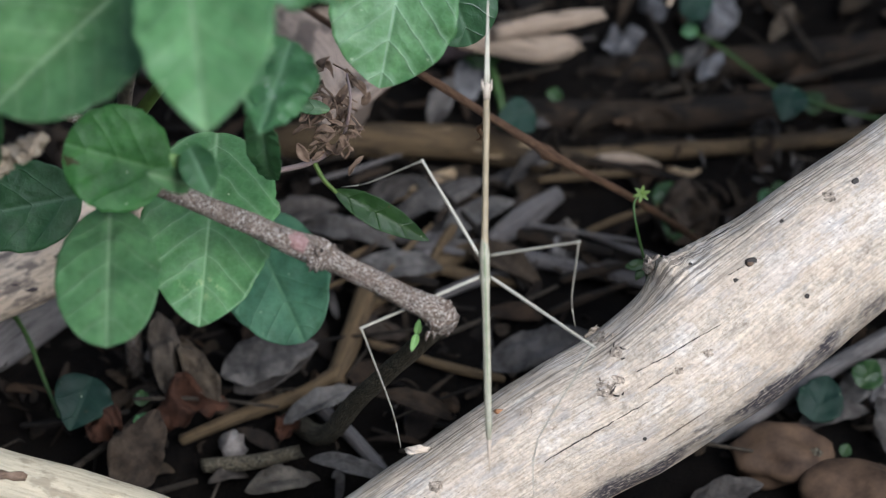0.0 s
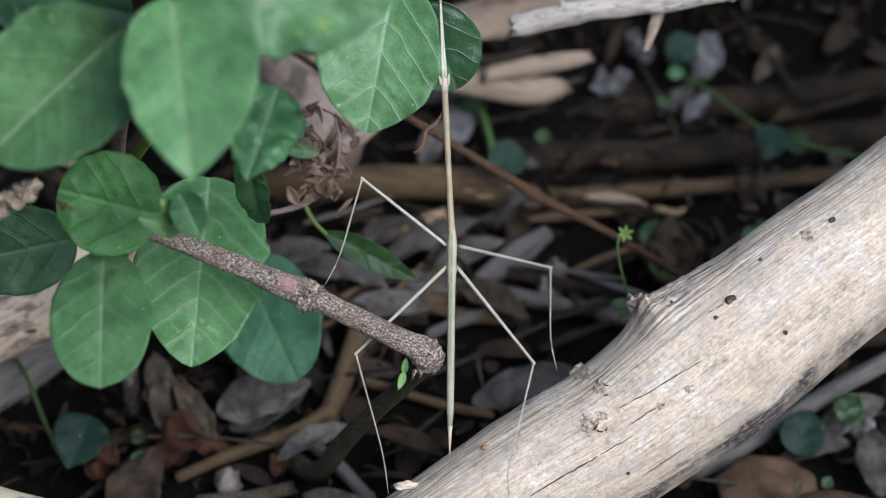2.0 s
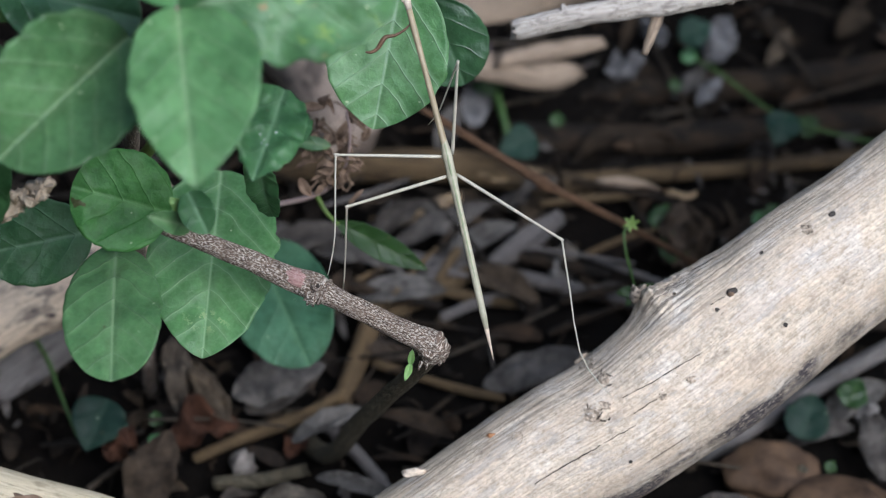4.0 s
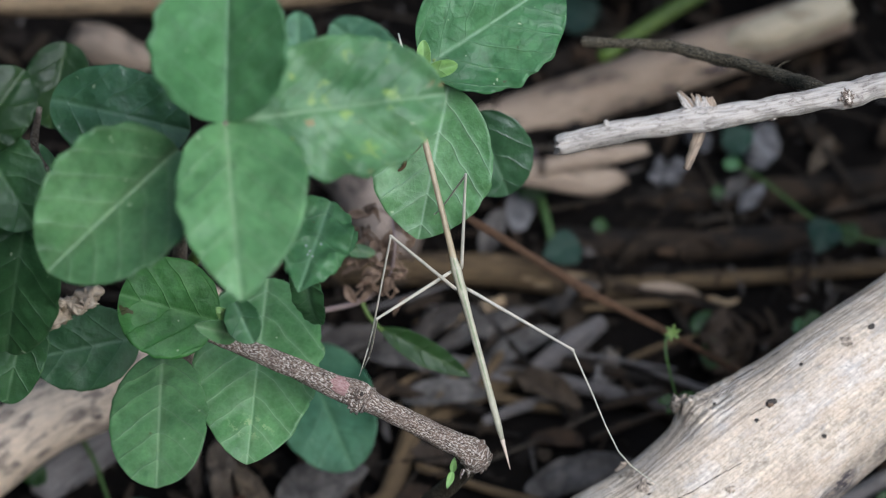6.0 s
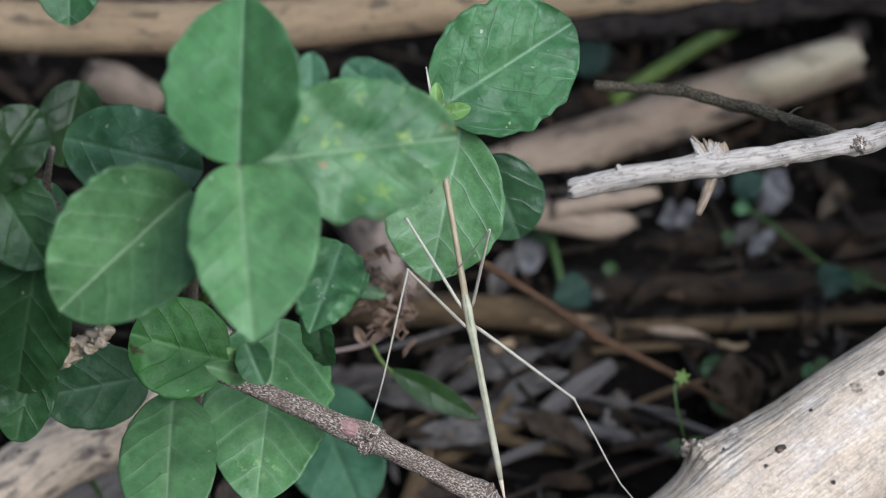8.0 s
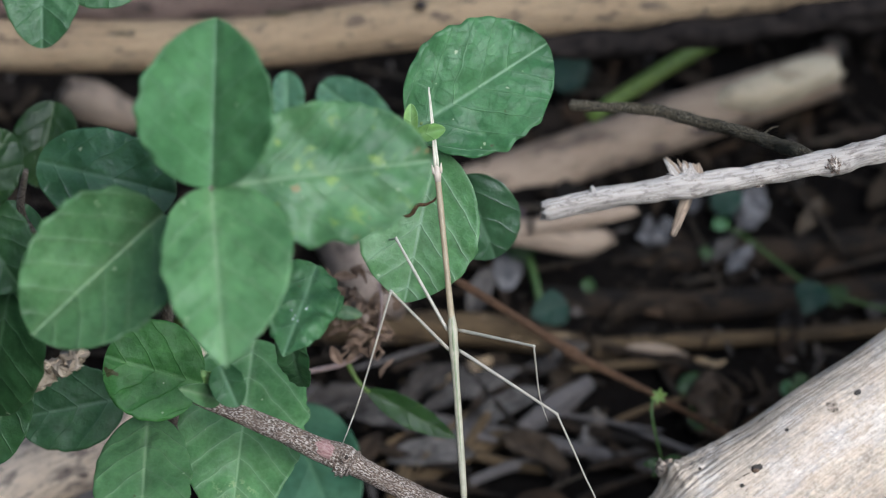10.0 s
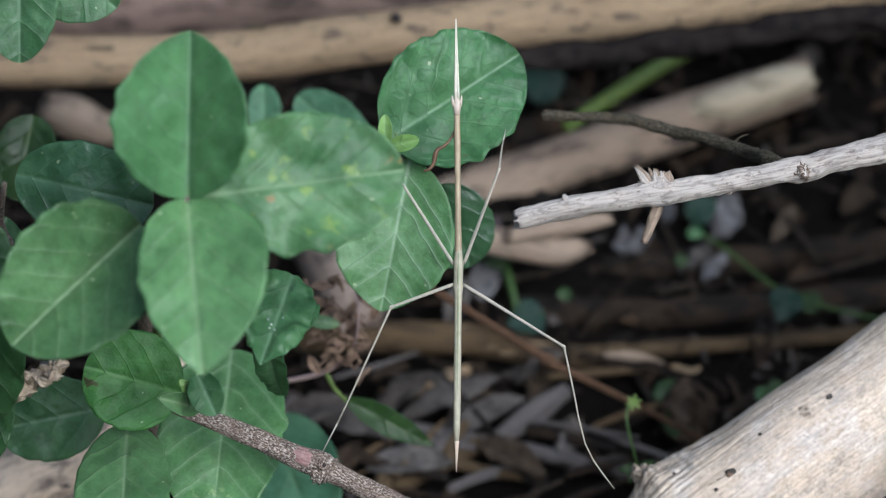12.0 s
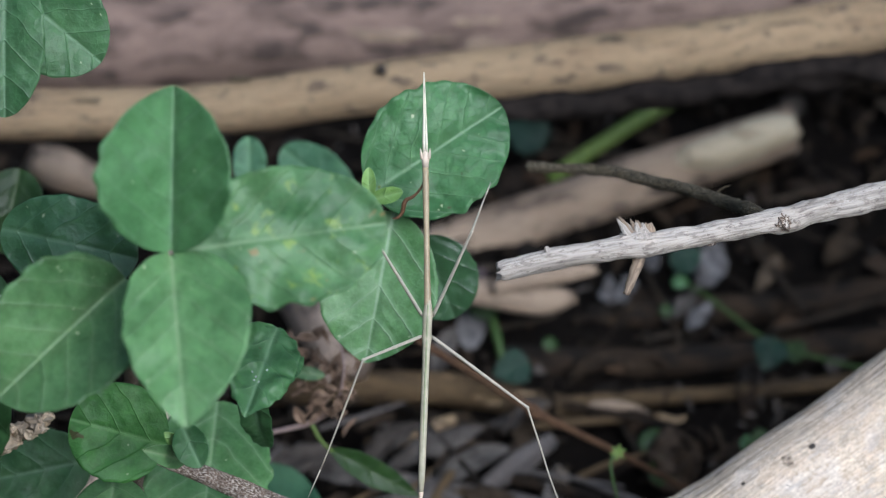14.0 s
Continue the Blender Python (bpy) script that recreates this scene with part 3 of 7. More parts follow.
def leaf_data(base, tip, width, face=(0, 0, 1), peak=0.85, power=0.72, fold=0.15, bend=0.06, side_bend=0.0, wave=0.05, seed=0.0, nl=40, nw=12,
              thick=0.00035, quilt=0.018, tilt=0.0, notch=0.0, hook=0.0, skew=0.0, shape=None, ruffle=0.0, crumple=0.0006):
    """A leaf blade between two places. face: the way its upper side looks, in the view's axes.
    shape: where it is widest, and how pointed its base and tip are (0.5 round, 1 pointed)."""
    if shape:
        nl, nw = max(nl, 64), max(nw, 18)
    base, tip = Vector(base), Vector(tip)
    along = tip - base
    length = along.length
    along.normalize()
    up = ax(*face)
    up = (up - along * up.dot(along)).normalized()
    up.rotate(Matrix.Rotation(radians(tilt), 3, along))
    across = along.cross(up)
    rows = []
    uvs = []
    for i in range(nl + 1):
        s = i / nl
        s_ = 0.5 - 0.5 * math.cos(math.pi * s)
        half = width / 2 * max(0.0, math.sin(math.pi * min(1.0, s_) ** peak)) ** power
        if shape:
            p, round_base, round_tip = shape
            half = width / 2 * (max(0.0, 1 - (1 - s_ / p) ** 2) ** round_base if s_ < p else max(0.0, 1 - ((s_ - p) / (1 - p)) ** 2) ** round_tip)
        for j in range(-nw, nw + 1):
            v = j / nw
            if shape:
                v = math.copysign(abs(v) ** 1.35, v)
            av = abs(v)
            edge = 1 + 0.5 * min(0.11 * wave / 0.05, 0.17) * noise.noise(Vector((s_ * 11 + seed, (1 if v > 0 else -1) * 3, seed))) * av if shape else 1 + min(0.11 * wave / 0.05, 0.17) * noise.noise(Vector((s_ * 7 + seed, (1 if v > 0 else -1) * 3, seed))) * av
            if notch and noise.noise(Vector((s_ * 24 + seed, v * 2, 1.0))) > 0.2:
                edge -= notch * av ** 6
            y = v * half * edge * (1 + skew * (1 if v > 0 else -1))
            lift = fold * abs(y)
            lift += bend * length * 4 * s_ * (1 - s_) - hook * length * s_ ** 3
            lift += wave * half * noise.noise(Vector((s_ * 4.5 + seed, v * 1.3, seed * 1.7))) * (0.3 + av) * 1.6
            lift += side_bend * y * abs(v)
            lift += ruffle * av ** 2 * noise.noise(Vector((s_ * 10 + seed, (2 if v > 0 else -2), seed)))
            if shape:
                lift += crumple * noise.noise(Vector((s_ * length * 70 + seed, y * 95, seed + 9)))
                lift -= 0.0005 * math.exp(-(y / 0.0013) ** 2)
            run = (s_ * length - abs(y) * 0.90 - 10 * y * y) / 0.0104
            run += 0.35 * noise.noise(Vector((s_ * 3.0, y * 60, seed)))
            lift += quilt * 0.018 * math.sin(math.pi * (run + 0.5)) ** 2 * min(1, av * 3) * (0.65 + 0.8 * noise.noise(Vector((s_ * 5, y * 70, seed + 4))))
            lift += 0.0008 * noise.noise(Vector((s_ * length * 75 + seed, y * 75, seed)))
            rows.append(base + along * (s_ * length) + across * y + up * lift)
            uvs.append((s_ * length, y))
    w = 2 * nw + 1
    n = len(rows)
    verts = rows + [v - up * thick for v in rows]
    uvs = uvs + uvs
    faces = []
    for i in range(nl):
        for j in range(w - 1):
            a = (i * w + j, i * w + j + 1, (i + 1) * w + j + 1, (i + 1) * w + j)
            faces.append(a[::-1])
            faces.append(tuple(q + n for q in a))
    for i in range(nl):
        for j in (0, w - 1):
            a, b = i * w + j, (i + 1) * w + j
            faces.append((a, b, b + n, a + n) if j else (b, a, a + n, b + n))
    return verts, faces, uvs


def leaf(parent, base, tip, width, material=None, name="leaf", label="", **kw):
    v, f, u = leaf_data(base, tip, width, **kw)
    return link(name, v, f, material or LEAF, parent, label, u)


def thing(name, label, category, group="", kind="", where=(0, 0, 0)):
    ob = new(name)
    ob.empty_display_size = 0.01
    return tagged(ob, label, category, group, kind)


# ---- ground: one sheet to the horizon ----
def build_ground():
    def spread(n, near, far):
        s = np.linspace(-1, 1, n)
        return np.sign(s) * (near * np.abs(s) + (far - near) * np.abs(s) ** 9)
    xs, ys = spread(141, 0.7, 60.0), spread(141, 0.8, 60.0)
    verts = [(x, y, ground_height(x, y)) for y in ys for x in xs]
    n = len(xs)
    faces = [(j * n + i, j * n + i + 1, (j + 1) * n + i + 1, (j + 1) * n + i) for j in range(n - 1) for i in range(n - 1)]
    tagged(link("ground", verts, faces, SOIL), "forest soil under dry litter, shade painted into it", "ground", kind="structure")


build_ground()


def build_sky_block():
    """A plain unseen wall all round, added to cut low-angle sky light."""
    verts, faces = [], []
    n = 72
    for j, (h, r) in enumerate(((-0.05, 2.2), (0.4, 2.3), (0.8, 2.3), (1.1, 2.3), (1.4, 2.2))):
        for i in range(n):
            a = 2 * math.pi * i / n
            k = r * (1 + 0.12 * noise.noise(Vector((math.cos(a) * 3, math.sin(a) * 3, h * 1.5))))
            verts.append((k * math.cos(a), k * math.sin(a), h))
    for j in range(4):
        for i in range(n):
            faces.append((j * n + i, j * n + (i + 1) % n, (j + 1) * n + (i + 1) % n, (j + 1) * n + i))
    tagged(link("backdrop", verts, faces, SKY_BLOCK), "unseen green wall that cuts low-angle sky light", "backdrop", kind="structure")


build_sky_block()


# ---- fallen wood ----
def wood(name, label, points, material, category="log", group="", **kw):
    ob = tube(name, points, material, None, label, **kw)
    return tagged(ob, label, category, group)


log_line = [
    (at(-0.1575, -0.2591, -0.1020), 0.0220), (at(-0.0741, -0.2030, -0.0970), 0.0228), (at(-0.0003, -0.1539, -0.0940), 0.0236), (at(0.0506, -0.1200, -0.0930), 0.0243), (at(0.0754, -0.1061, -0.0930), 0.0250), (at(0.0911, -0.0953, -0.0930), 0.0262), (at(0.1059, -0.0842, -0.0930), 0.0273), (at(0.1198, -0.0733, -0.0930), 0.0270),
    (at(0.1422, -0.0563, -0.0940), 0.0262), (at(0.1667, -0.0394, -0.0960), 0.0258), (at(0.2622, 0.0267, -0.1050), 0.0265), (at(0.4009, 0.1035, -0.1800), 0.026), (at(0.6090, 0.1380, -0.3800), 0.026), (at(0.62, 0.12, -0.43), 0.025)]
log_verts, log_faces, log_uvs = tube_data(log_line, steps=24, sides=110, rough=0.030, freq=70, seed=2.0)
log_verts = swell(log_verts, [
    (at(0.0855, -0.0648, -0.0900), 0.0060, 0.0040, 0.5, -0.35, 0.9, 0.2), (at(0.0927, -0.0621, -0.0900), 0.0110, 0.0034, 0.3, -0.35, 0.9, 0.2), (at(0.1047, -0.0542, -0.0900), 0.0090, 0.0014, 0.3, -0.35, 0.9, 0.2),
    (at(0.0890, -0.0625, -0.0800), 0.0065, 0.0034, 0.5), (at(0.0867, -0.0610, -0.0830), 0.0040, 0.0050, 0.9), (at(0.0839, -0.0596, -0.0840), 0.0026, 0.0035, 1.0), (at(0.0996, -0.0566, -0.0770), 0.006, 0.0014, 0.4), (at(0.1069, -0.0516, -0.0770), 0.006, 0.0012, 0.4), (at(0.1161, -0.0456, -0.0770), 0.006, 0.0014, 0.4),
    (at(0.1270, -0.0383, -0.0770), 0.006, 0.0013, 0.4), (at(0.1400, -0.0302, -0.0780), 0.007, 0.0012, 0.4), (at(0.0671, -0.1005, -0.0700), 0.0042, 0.0016, 1.4), (at(0.0662, -0.0844, -0.0740), 0.0040, 0.0016, 1.2),
    (at(0.0859, -0.0942, -0.0680), 0.010, 0.0010, 0.3), (at(0.1294, -0.0609, -0.0680), 0.010, 0.0010, 0.3), (at(0.1076, -0.0916, -0.0680), 0.010, -0.0010, 0.3), (at(0.0535, -0.1104, -0.0700), 0.009, -0.0010, 0.3), (at(0.1340, -0.0583, -0.0680), 0.004, 0.0009, 0.8)])
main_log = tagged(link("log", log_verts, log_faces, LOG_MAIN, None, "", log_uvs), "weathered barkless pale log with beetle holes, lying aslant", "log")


LOG_SKIN = np.array([tuple(q) for q in log_verts])


def on_log(place, rise=0.0):
    """The place on the log's near skin, straight in from a given one."""
    d = LOG_SKIN - np.array(place)
    dx, du, dw = (d @ np.array(ax(*e)) for e in ((1, 0, 0), (0, 1, 0), (0, 0, 1)))
    flat = dx * dx + du * du
    front = np.argsort(flat)[:60]
    front = front[dw[front] > dw[front].max() - 0.012]
    near = front[np.argsort(flat[front])[:3]]
    return Vector(place) + ax(0, 0, float(dw[near].mean()) + rise)


def log_hole(place, r, seed):
    o = on_log(place)
    verts, faces = [], []
    rings = ((1.1, -0.0003), (0.95, 0.00035), (0.6, 0.0003), (0.3, 0.0003))
    for k, h in rings:
        for j in range(16):
            a = j * math.pi / 8
            q = r * k * (1 + 0.3 * noise.noise(Vector((math.cos(a), math.sin(a), seed))))
            verts.append(o + ax(math.cos(a) * q * 1.15, math.sin(a) * q, h))
    for i in range(3):
        for j in range(16):
            faces.append((i * 16 + j, i * 16 + (j + 1) % 16, (i + 1) * 16 + (j + 1) % 16, (i + 1) * 16 + j))
    faces.append(tuple(range(48, 64)))
    # flat disc on the skin: the hole's shaded inside is colour only
    hole = link("beetle_hole", verts, faces, HOLE, main_log, "dark round beetle hole")
    if r > 0.0015:
        # brown lump that paints the lit inner wall of the hole
        blob("hole_floor", o + ax(-0.0005, -0.0003, 0.0002), (r * 0.72, r * 0.35, r * 0.62), HUSK, hole, "lit brown inside of the hole", seed, 0.3, 8, 10)


for i, (spot, r) in enumerate(((at(0.1135, -0.0602, -0.0695), 0.0017), (at(0.1474, -0.0341, -0.0710), 0.0010), (at(0.1084, -0.0657, -0.0680), 0.0008), (at(0.1307, -0.0707, -0.0680), 0.0008), (at(0.1237, -0.0469, -0.0710), 0.0006), (at(0.0946, -0.0605, -0.0710), 0.0005), (at(0.0790, -0.1163, -0.0700), 0.0006))):
    log_hole(spot, r, i * 3.7)
# drying cracks
def log_crack(line, thick, seed):
    pts = []
    for (p, q) in zip(line[:-1], line[1:]):
        for i in range(6):
            o = p.lerp(q, i / 6)
            o = o + ax(0, 0.00035 * noise.noise(Vector((o.x * 500, seed, 0))), 0)
            pts.append((on_log(o, 0.00002), thick * (0.55 + 0.9 * abs(noise.noise(Vector((o.x * 260, seed, 4)))))))
    pts.append((on_log(line[-1], 0), thick * 0.2))
    tube("drying_crack", pts, HOLE, main_log, "long fine drying crack", steps=3, sides=6, rough=0.5, freq=900, seed=seed, flat=0.7)


for i, (line, thick) in enumerate((
        ((at(0.0469, -0.1233, -0.07), at(0.0566, -0.1175, -0.07), at(0.0657, -0.1125, -0.07), at(0.0690, -0.1105, -0.07)), 0.00030),
        ((at(0.0700, -0.1098, -0.07), at(0.0748, -0.1072, -0.07), at(0.0807, -0.1039, -0.07)), 0.00028),
        ((at(0.0764, -0.0946, -0.07), at(0.0859, -0.0898, -0.07), at(0.0950, -0.0843, -0.07), at(0.1033, -0.0795, -0.07)), 0.00022),
        ((at(0.0800, -0.1000, -0.07), at(0.0850, -0.0965, -0.07), at(0.0880, -0.0950, -0.07)), 0.00022),
        ((at(0.0971, -0.0554, -0.07), at(0.1134, -0.0457, -0.07), at(0.1298, -0.0342, -0.07)), 0.00024),
        ((at(0.0380, -0.1010, -0.07), at(0.0520, -0.0905, -0.07), at(0.0640, -0.0820, -0.07)), 0.00020),
        ((at(0.1060, -0.0640, -0.07), at(0.1098, -0.0618, -0.07), at(0.1130, -0.0600, -0.07)), 0.00016))):
    log_crack(line, thick, i * 3.1)
# crusty knot scars and the stub of a side branch
def knot_scar(place, r, seed):
    n = 13
    verts, faces = [], []
    for i in range(n):
        for j in range(n):
            x, y = (i - n // 2) / (n // 2), (j - n // 2) / (n // 2)
            rim = 1 - max(abs(x), abs(y))
            q = 1 + 0.35 * noise.noise(Vector((x * 1.5, y * 1.5, seed)))
            lump = noise.noise(Vector((x * 2.6, y * 2.6, seed * 3))) + 0.6 * noise.noise(Vector((x * 6, y * 6, seed)))
            o = Vector(place) + ax(r * x * q * math.sqrt(1 - 0.45 * y * y), r * y * q * 0.8 * math.sqrt(1 - 0.45 * x * x), 0)
            verts.append(on_log(o, -0.0009 + 0.0012 * min(1, rim * 2.5) + 0.0007 * lump * min(1, rim * 3)))
    for i in range(n - 1):
        for j in range(n - 1):
            faces.append((i * n + j, (i + 1) * n + j, (i + 1) * n + j + 1, i * n + j + 1))
    link("knot_scar", verts, faces, CRUST, main_log, "crusty brownish knot scar")


for i, (spot, r) in enumerate(((at(0.0655, -0.0842, -0.0700), 0.0034), (at(0.0702, -0.0886, -0.0700), 0.0028), (at(0.0662, -0.1005, -0.0700), 0.0040), (at(0.0705, -0.0973, -0.0700), 0.0026), (at(0.0992, -0.0887, -0.0700), 0.0022), (at(0.0897, -0.0943, -0.0700), 0.0020), (at(0.0122, -0.1313, -0.0700), 0.0030), (at(0.1388, -0.0393, -0.0700), 0.0030))):
    knot_scar(spot, r, i * 2.3 + 0.4)
for i in range(16):
    r = random.Random(900 + i)
    o = (at(0.0650, -0.0990, -0.07), at(0.0706, -0.1015, -0.07), at(0.0669, -0.0835, -0.075), at(0.0716, -0.0886, -0.072))[i % 4] + ax(r.uniform(-0.003, 0.003), r.uniform(-0.002, 0.002), 0)
    d = ax(r.uniform(-0.0022, 0.0022), r.uniform(-0.0018, 0.0018), 0)
    tube("torn_fibre", [(on_log(o, 0.0), 0.00022), (on_log(o + d * 0.5, 0.0004), 0.00030), (on_log(o + d + ax(0.0004, 0.0006, 0), 0.0), 0.00012)], HOLE if i % 2 else CRUST, main_log, "", steps=4, sides=6, rough=0.4, freq=900, seed=float(i))
tube("loose_fibre", [(on_log(at(0.0395, -0.1095, -0.07), 0.0006), 0.00012), (on_log(at(0.0398, -0.1068, -0.07), 0.0014), 0.00012), (on_log(at(0.0425, -0.1065, -0.07), 0.0016), 0.00012), (on_log(at(0.0428, -0.1090, -0.07), 0.0010), 0.00012), (on_log(at(0.0405, -0.1110, -0.07), 0.0004), 0.00010)], CRUST, main_log, "curled loose fibre", steps=6, sides=6)
blob("branch_stub", at(0.0837, -0.0612, -0.0900), (0.0030, 0.0030, 0.0026), CRUST, main_log, "worn stub of a side branch", 7.0, 0.9, 16, 22, 3.0)
blob("bark_flake", at(0.0070, -0.1198, -0.0770), (0.0040, 0.0012, 0.0013), LOG_MAIN, main_log, "loose pale bark flake", 3.0, 0.7)
blob("bark_flake", at(0.0047, -0.1205, -0.0770), (0.0022, 0.0010, 0.0010), LOG_MAIN, main_log, "loose pale bark flake", 4.0, 0.7)
blob("resin_spot", on_log(at(0.0327, -0.1078, -0.0740)), (0.0018, 0.0007, 0.0009), RUST, main_log, "small rust-coloured spot", 5.0, 0.8)

top_log = wood("fallen_branch", "long tan barkless branch with a dark underside", [
    (at(-0.62, -0.085, -0.40), 0.012), (at(-0.36, 0.055, -0.29), 0.0112), (at(-0.2084, 0.0886, -0.2500), 0.0107), (at(-0.1529, 0.0911, -0.2500), 0.0105), (at(-0.0751, 0.0927, -0.2500), 0.0101), (at(0.0026, 0.1025, -0.2500), 0.0103),
    (at(0.0915, 0.1122, -0.2500), 0.0110), (at(0.1957, 0.1264, -0.2500), 0.0117), (at(0.2695, 0.1374, -0.2500), 0.0117), (at(0.44, 0.150, -0.26), 0.0115), (at(0.80, 0.04, -0.27), 0.0120)],
    LOG_TAN, steps=16, sides=32, rough=0.07, freq=90, seed=5.0)
# near-black tube hung below the branch's lower side
tube("rotten_strip", [(at(0.0248, 0.0950, -0.2450), 0.0028), (at(0.0469, 0.0922, -0.2450), 0.0045), (at(0.0912, 0.0962, -0.2450), 0.0049), (at(0.1466, 0.1036, -0.2460), 0.0054), (at(0.1952, 0.1102, -0.2470), 0.0058), (at(0.2695, 0.1218, -0.2500), 0.0056)], BLACK_WOOD, top_log, "black strip along the underside", steps=20, sides=24, rough=0.6, freq=160, seed=3.0)
tube("knot_hole", [(at(-0.0026, 0.1075, -0.2385), 0.0021), (at(-0.0022, 0.1076, -0.2410), 0.0019)], HOLE, top_log, "dark round knot hole", steps=3, sides=12, rough=0.2, freq=300)
wood("rotting_log", "thick reddish-brown rotting log behind the branch", [
    (at(-0.2705, 0.1289, -0.4100), 0.024), (at(-0.0975, 0.1333, -0.4100), 0.025), (at(0.0509, 0.1404, -0.4100), 0.024), (at(0.2739, 0.1596, -0.4100), 0.026)],
    LOG_RUST, steps=14, sides=28, rough=0.12, freq=60, seed=9.0)
wood("split_log", "pale split log with a ragged broken end", [
    (at(-0.0370, 0.0213, -0.3500), 0.0105), (at(0.0245, 0.0403, -0.3500), 0.0112), (at(0.0962, 0.0657, -0.3600), 0.0115), (at(0.1700, 0.0907, -0.3700), 0.0105)],
    SLAB, steps=16, sides=26, rough=0.10, freq=80, seed=3.0, ragged=0.005, dome=0.05)
tube("bare_wood", [(at(0.1180, 0.0760, -0.3570), 0.0030), (at(0.1300, 0.0792, -0.3560), 0.0072), (at(0.1480, 0.0846, -0.3590), 0.0090), (at(0.1650, 0.0898, -0.3625), 0.0080), (at(0.1705, 0.0915, -0.3640), 0.0060)], LOG_CREAM, bpy.data.objects["split_log"], "cream bare wood where the bark has gone", steps=10, sides=24, rough=0.35, freq=110, seed=13.0, ragged=0.004, dome=0.05)
wood("bleached_twig", "bleached grey twig with a broken end and a knot", [
    (at(0.0378, 0.0251, 0.0200), 0.0026), (at(0.0423, 0.0260, 0.0190), 0.0033), (at(0.0584, 0.0295, 0.0150), 0.0036), (at(0.0764, 0.0323, 0.0100), 0.0037), (at(0.0834, 0.0335, 0.0070), 0.0046), (at(0.0902, 0.0345, 0.0040), 0.0039), (at(0.1040, 0.0369, 0.0000), 0.0036), (at(0.1134, 0.0387, -0.0050), 0.0036), (at(0.1258, 0.0411, -0.0110), 0.0038), (at(0.1311, 0.0419, -0.0130), 0.0046), (at(0.1363, 0.0433, -0.0160), 0.0040), (at(0.1426, 0.0453, -0.0200), 0.0040),
    (at(0.1619, 0.0496, -0.0300), 0.0044), (at(0.2085, 0.0601, -0.0500), 0.0046), (at(0.3180, 0.0845, -0.1100), 0.005), (at(0.4463, 0.0876, -0.2700), 0.005), (at(0.56, 0.04, -0.345), 0.005)],
    LOG_GREY, "twig", steps=22, sides=30, rough=0.20, freq=330, seed=4.0, ragged=0.002, dome=0.05)
wood("dark_twig", "thin dark lichen-specked twig resting on the bleached twig", [
    (at(0.0506, 0.0634, -0.1000), 0.0020), (at(0.0618, 0.0629, -0.0980), 0.0018), (at(0.0790, 0.0617, -0.0930), 0.0020), (at(0.0948, 0.0572, -0.0830), 0.0022), (at(0.1064, 0.0538, -0.0720), 0.0023), (at(0.1173, 0.0490, -0.0560), 0.0023), (at(0.1236, 0.0457, -0.0320), 0.0023), (at(0.1297, 0.0417, -0.0220), 0.002)],
    BARK_DARK, "twig", steps=20, sides=20, rough=0.32, freq=330, seed=6.0)
wood("grey_log", "pale grey log under the leaves", [
    (at(-0.2045, -0.1190, -0.1800), 0.0135), (at(-0.1504, -0.0756, -0.1800), 0.0135), (at(-0.1202, -0.0595, -0.1900), 0.013), (at(-0.0844, -0.0309, -0.2200), 0.012)],
    LOG_PALE, steps=12, sides=28, rough=0.08, freq=80, seed=7.0)
wood("low_branch", "pale barkless branch on the ground", [
    (at(-0.1742, -0.1197, -0.0800), 0.0125), (at(-0.1238, -0.1324, -0.0800), 0.0125), (at(-0.0732, -0.1485, -0.0800), 0.0125), (at(-0.0189, -0.1752, -0.0800), 0.0125)],
    LOG_CREAM, steps=12, sides=28, rough=0.06, freq=80, seed=8.0)

def bark_flakes(ob, line, count, material, label, seed, name="bark_flake"):
    """Thin remnants of bark on the side of a log that faces the camera."""
    r = random.Random(seed)
    for i in range(count):
        j = r.randrange(len(line) - 1)
        k = r.random()
        (p, a), (q, b) = line[j], line[j + 1]
        o, rad = Vector(p).lerp(Vector(q), k), a + (b - a) * k
        turn = r.uniform(-0.9, 0.9)
        o = o + ax(0, math.sin(turn) * rad * 0.90, math.cos(turn) * rad * 0.90)
        size = rad * r.uniform(0.18, 0.5)
        blob(name, o, (size * r.uniform(1.0, 2.2), size * 0.30, size * 0.30), material, ob, label if i == 0 else "", seed + i, 0.9, 8, 14, 2.4)


bark_flakes(bpy.data.objects["rotting_log"], [(at(-0.15, 0.1320, -0.41), 0.0245), (at(0.0, 0.1380, -0.41), 0.0245), (at(0.20, 0.1530, -0.41), 0.025)], 12, SLAB, "lighter flake of rotten bark", 61)
bark_flakes(bpy.data.objects["rotting_log"], [(at(-0.15, 0.1320, -0.41), 0.0245), (at(0.0, 0.1380, -0.41), 0.0245), (at(0.20, 0.1530, -0.41), 0.025)], 8, BLACK_WOOD, "blackened flake of rotten bark", 62)
bark_flakes(top_log, [(at(-0.1529, 0.0911, -0.25), 0.0105), (at(0.0026, 0.1025, -0.25), 0.0103), (at(0.1957, 0.1264, -0.25), 0.0117)], 9, BARK_DARK, "dark weathered bark remnant", 63)
bark_flakes(bpy.data.objects["split_log"], [(at(0.0, 0.0330, -0.35), 0.0108), (at(0.0962, 0.0657, -0.36), 0.0115), (at(0.16, 0.0870, -0.368), 0.0108)], 10, CHUNK, "grey bark remnant", 64)
bark_flakes(bpy.data.objects["grey_log"], [(at(-0.2045, -0.1190, -0.18), 0.0135), (at(-0.1504, -0.0756, -0.18), 0.0135), (at(-0.1202, -0.0595, -0.19), 0.013)], 14, CHUNK, "dark scaly bark remnant", 65)
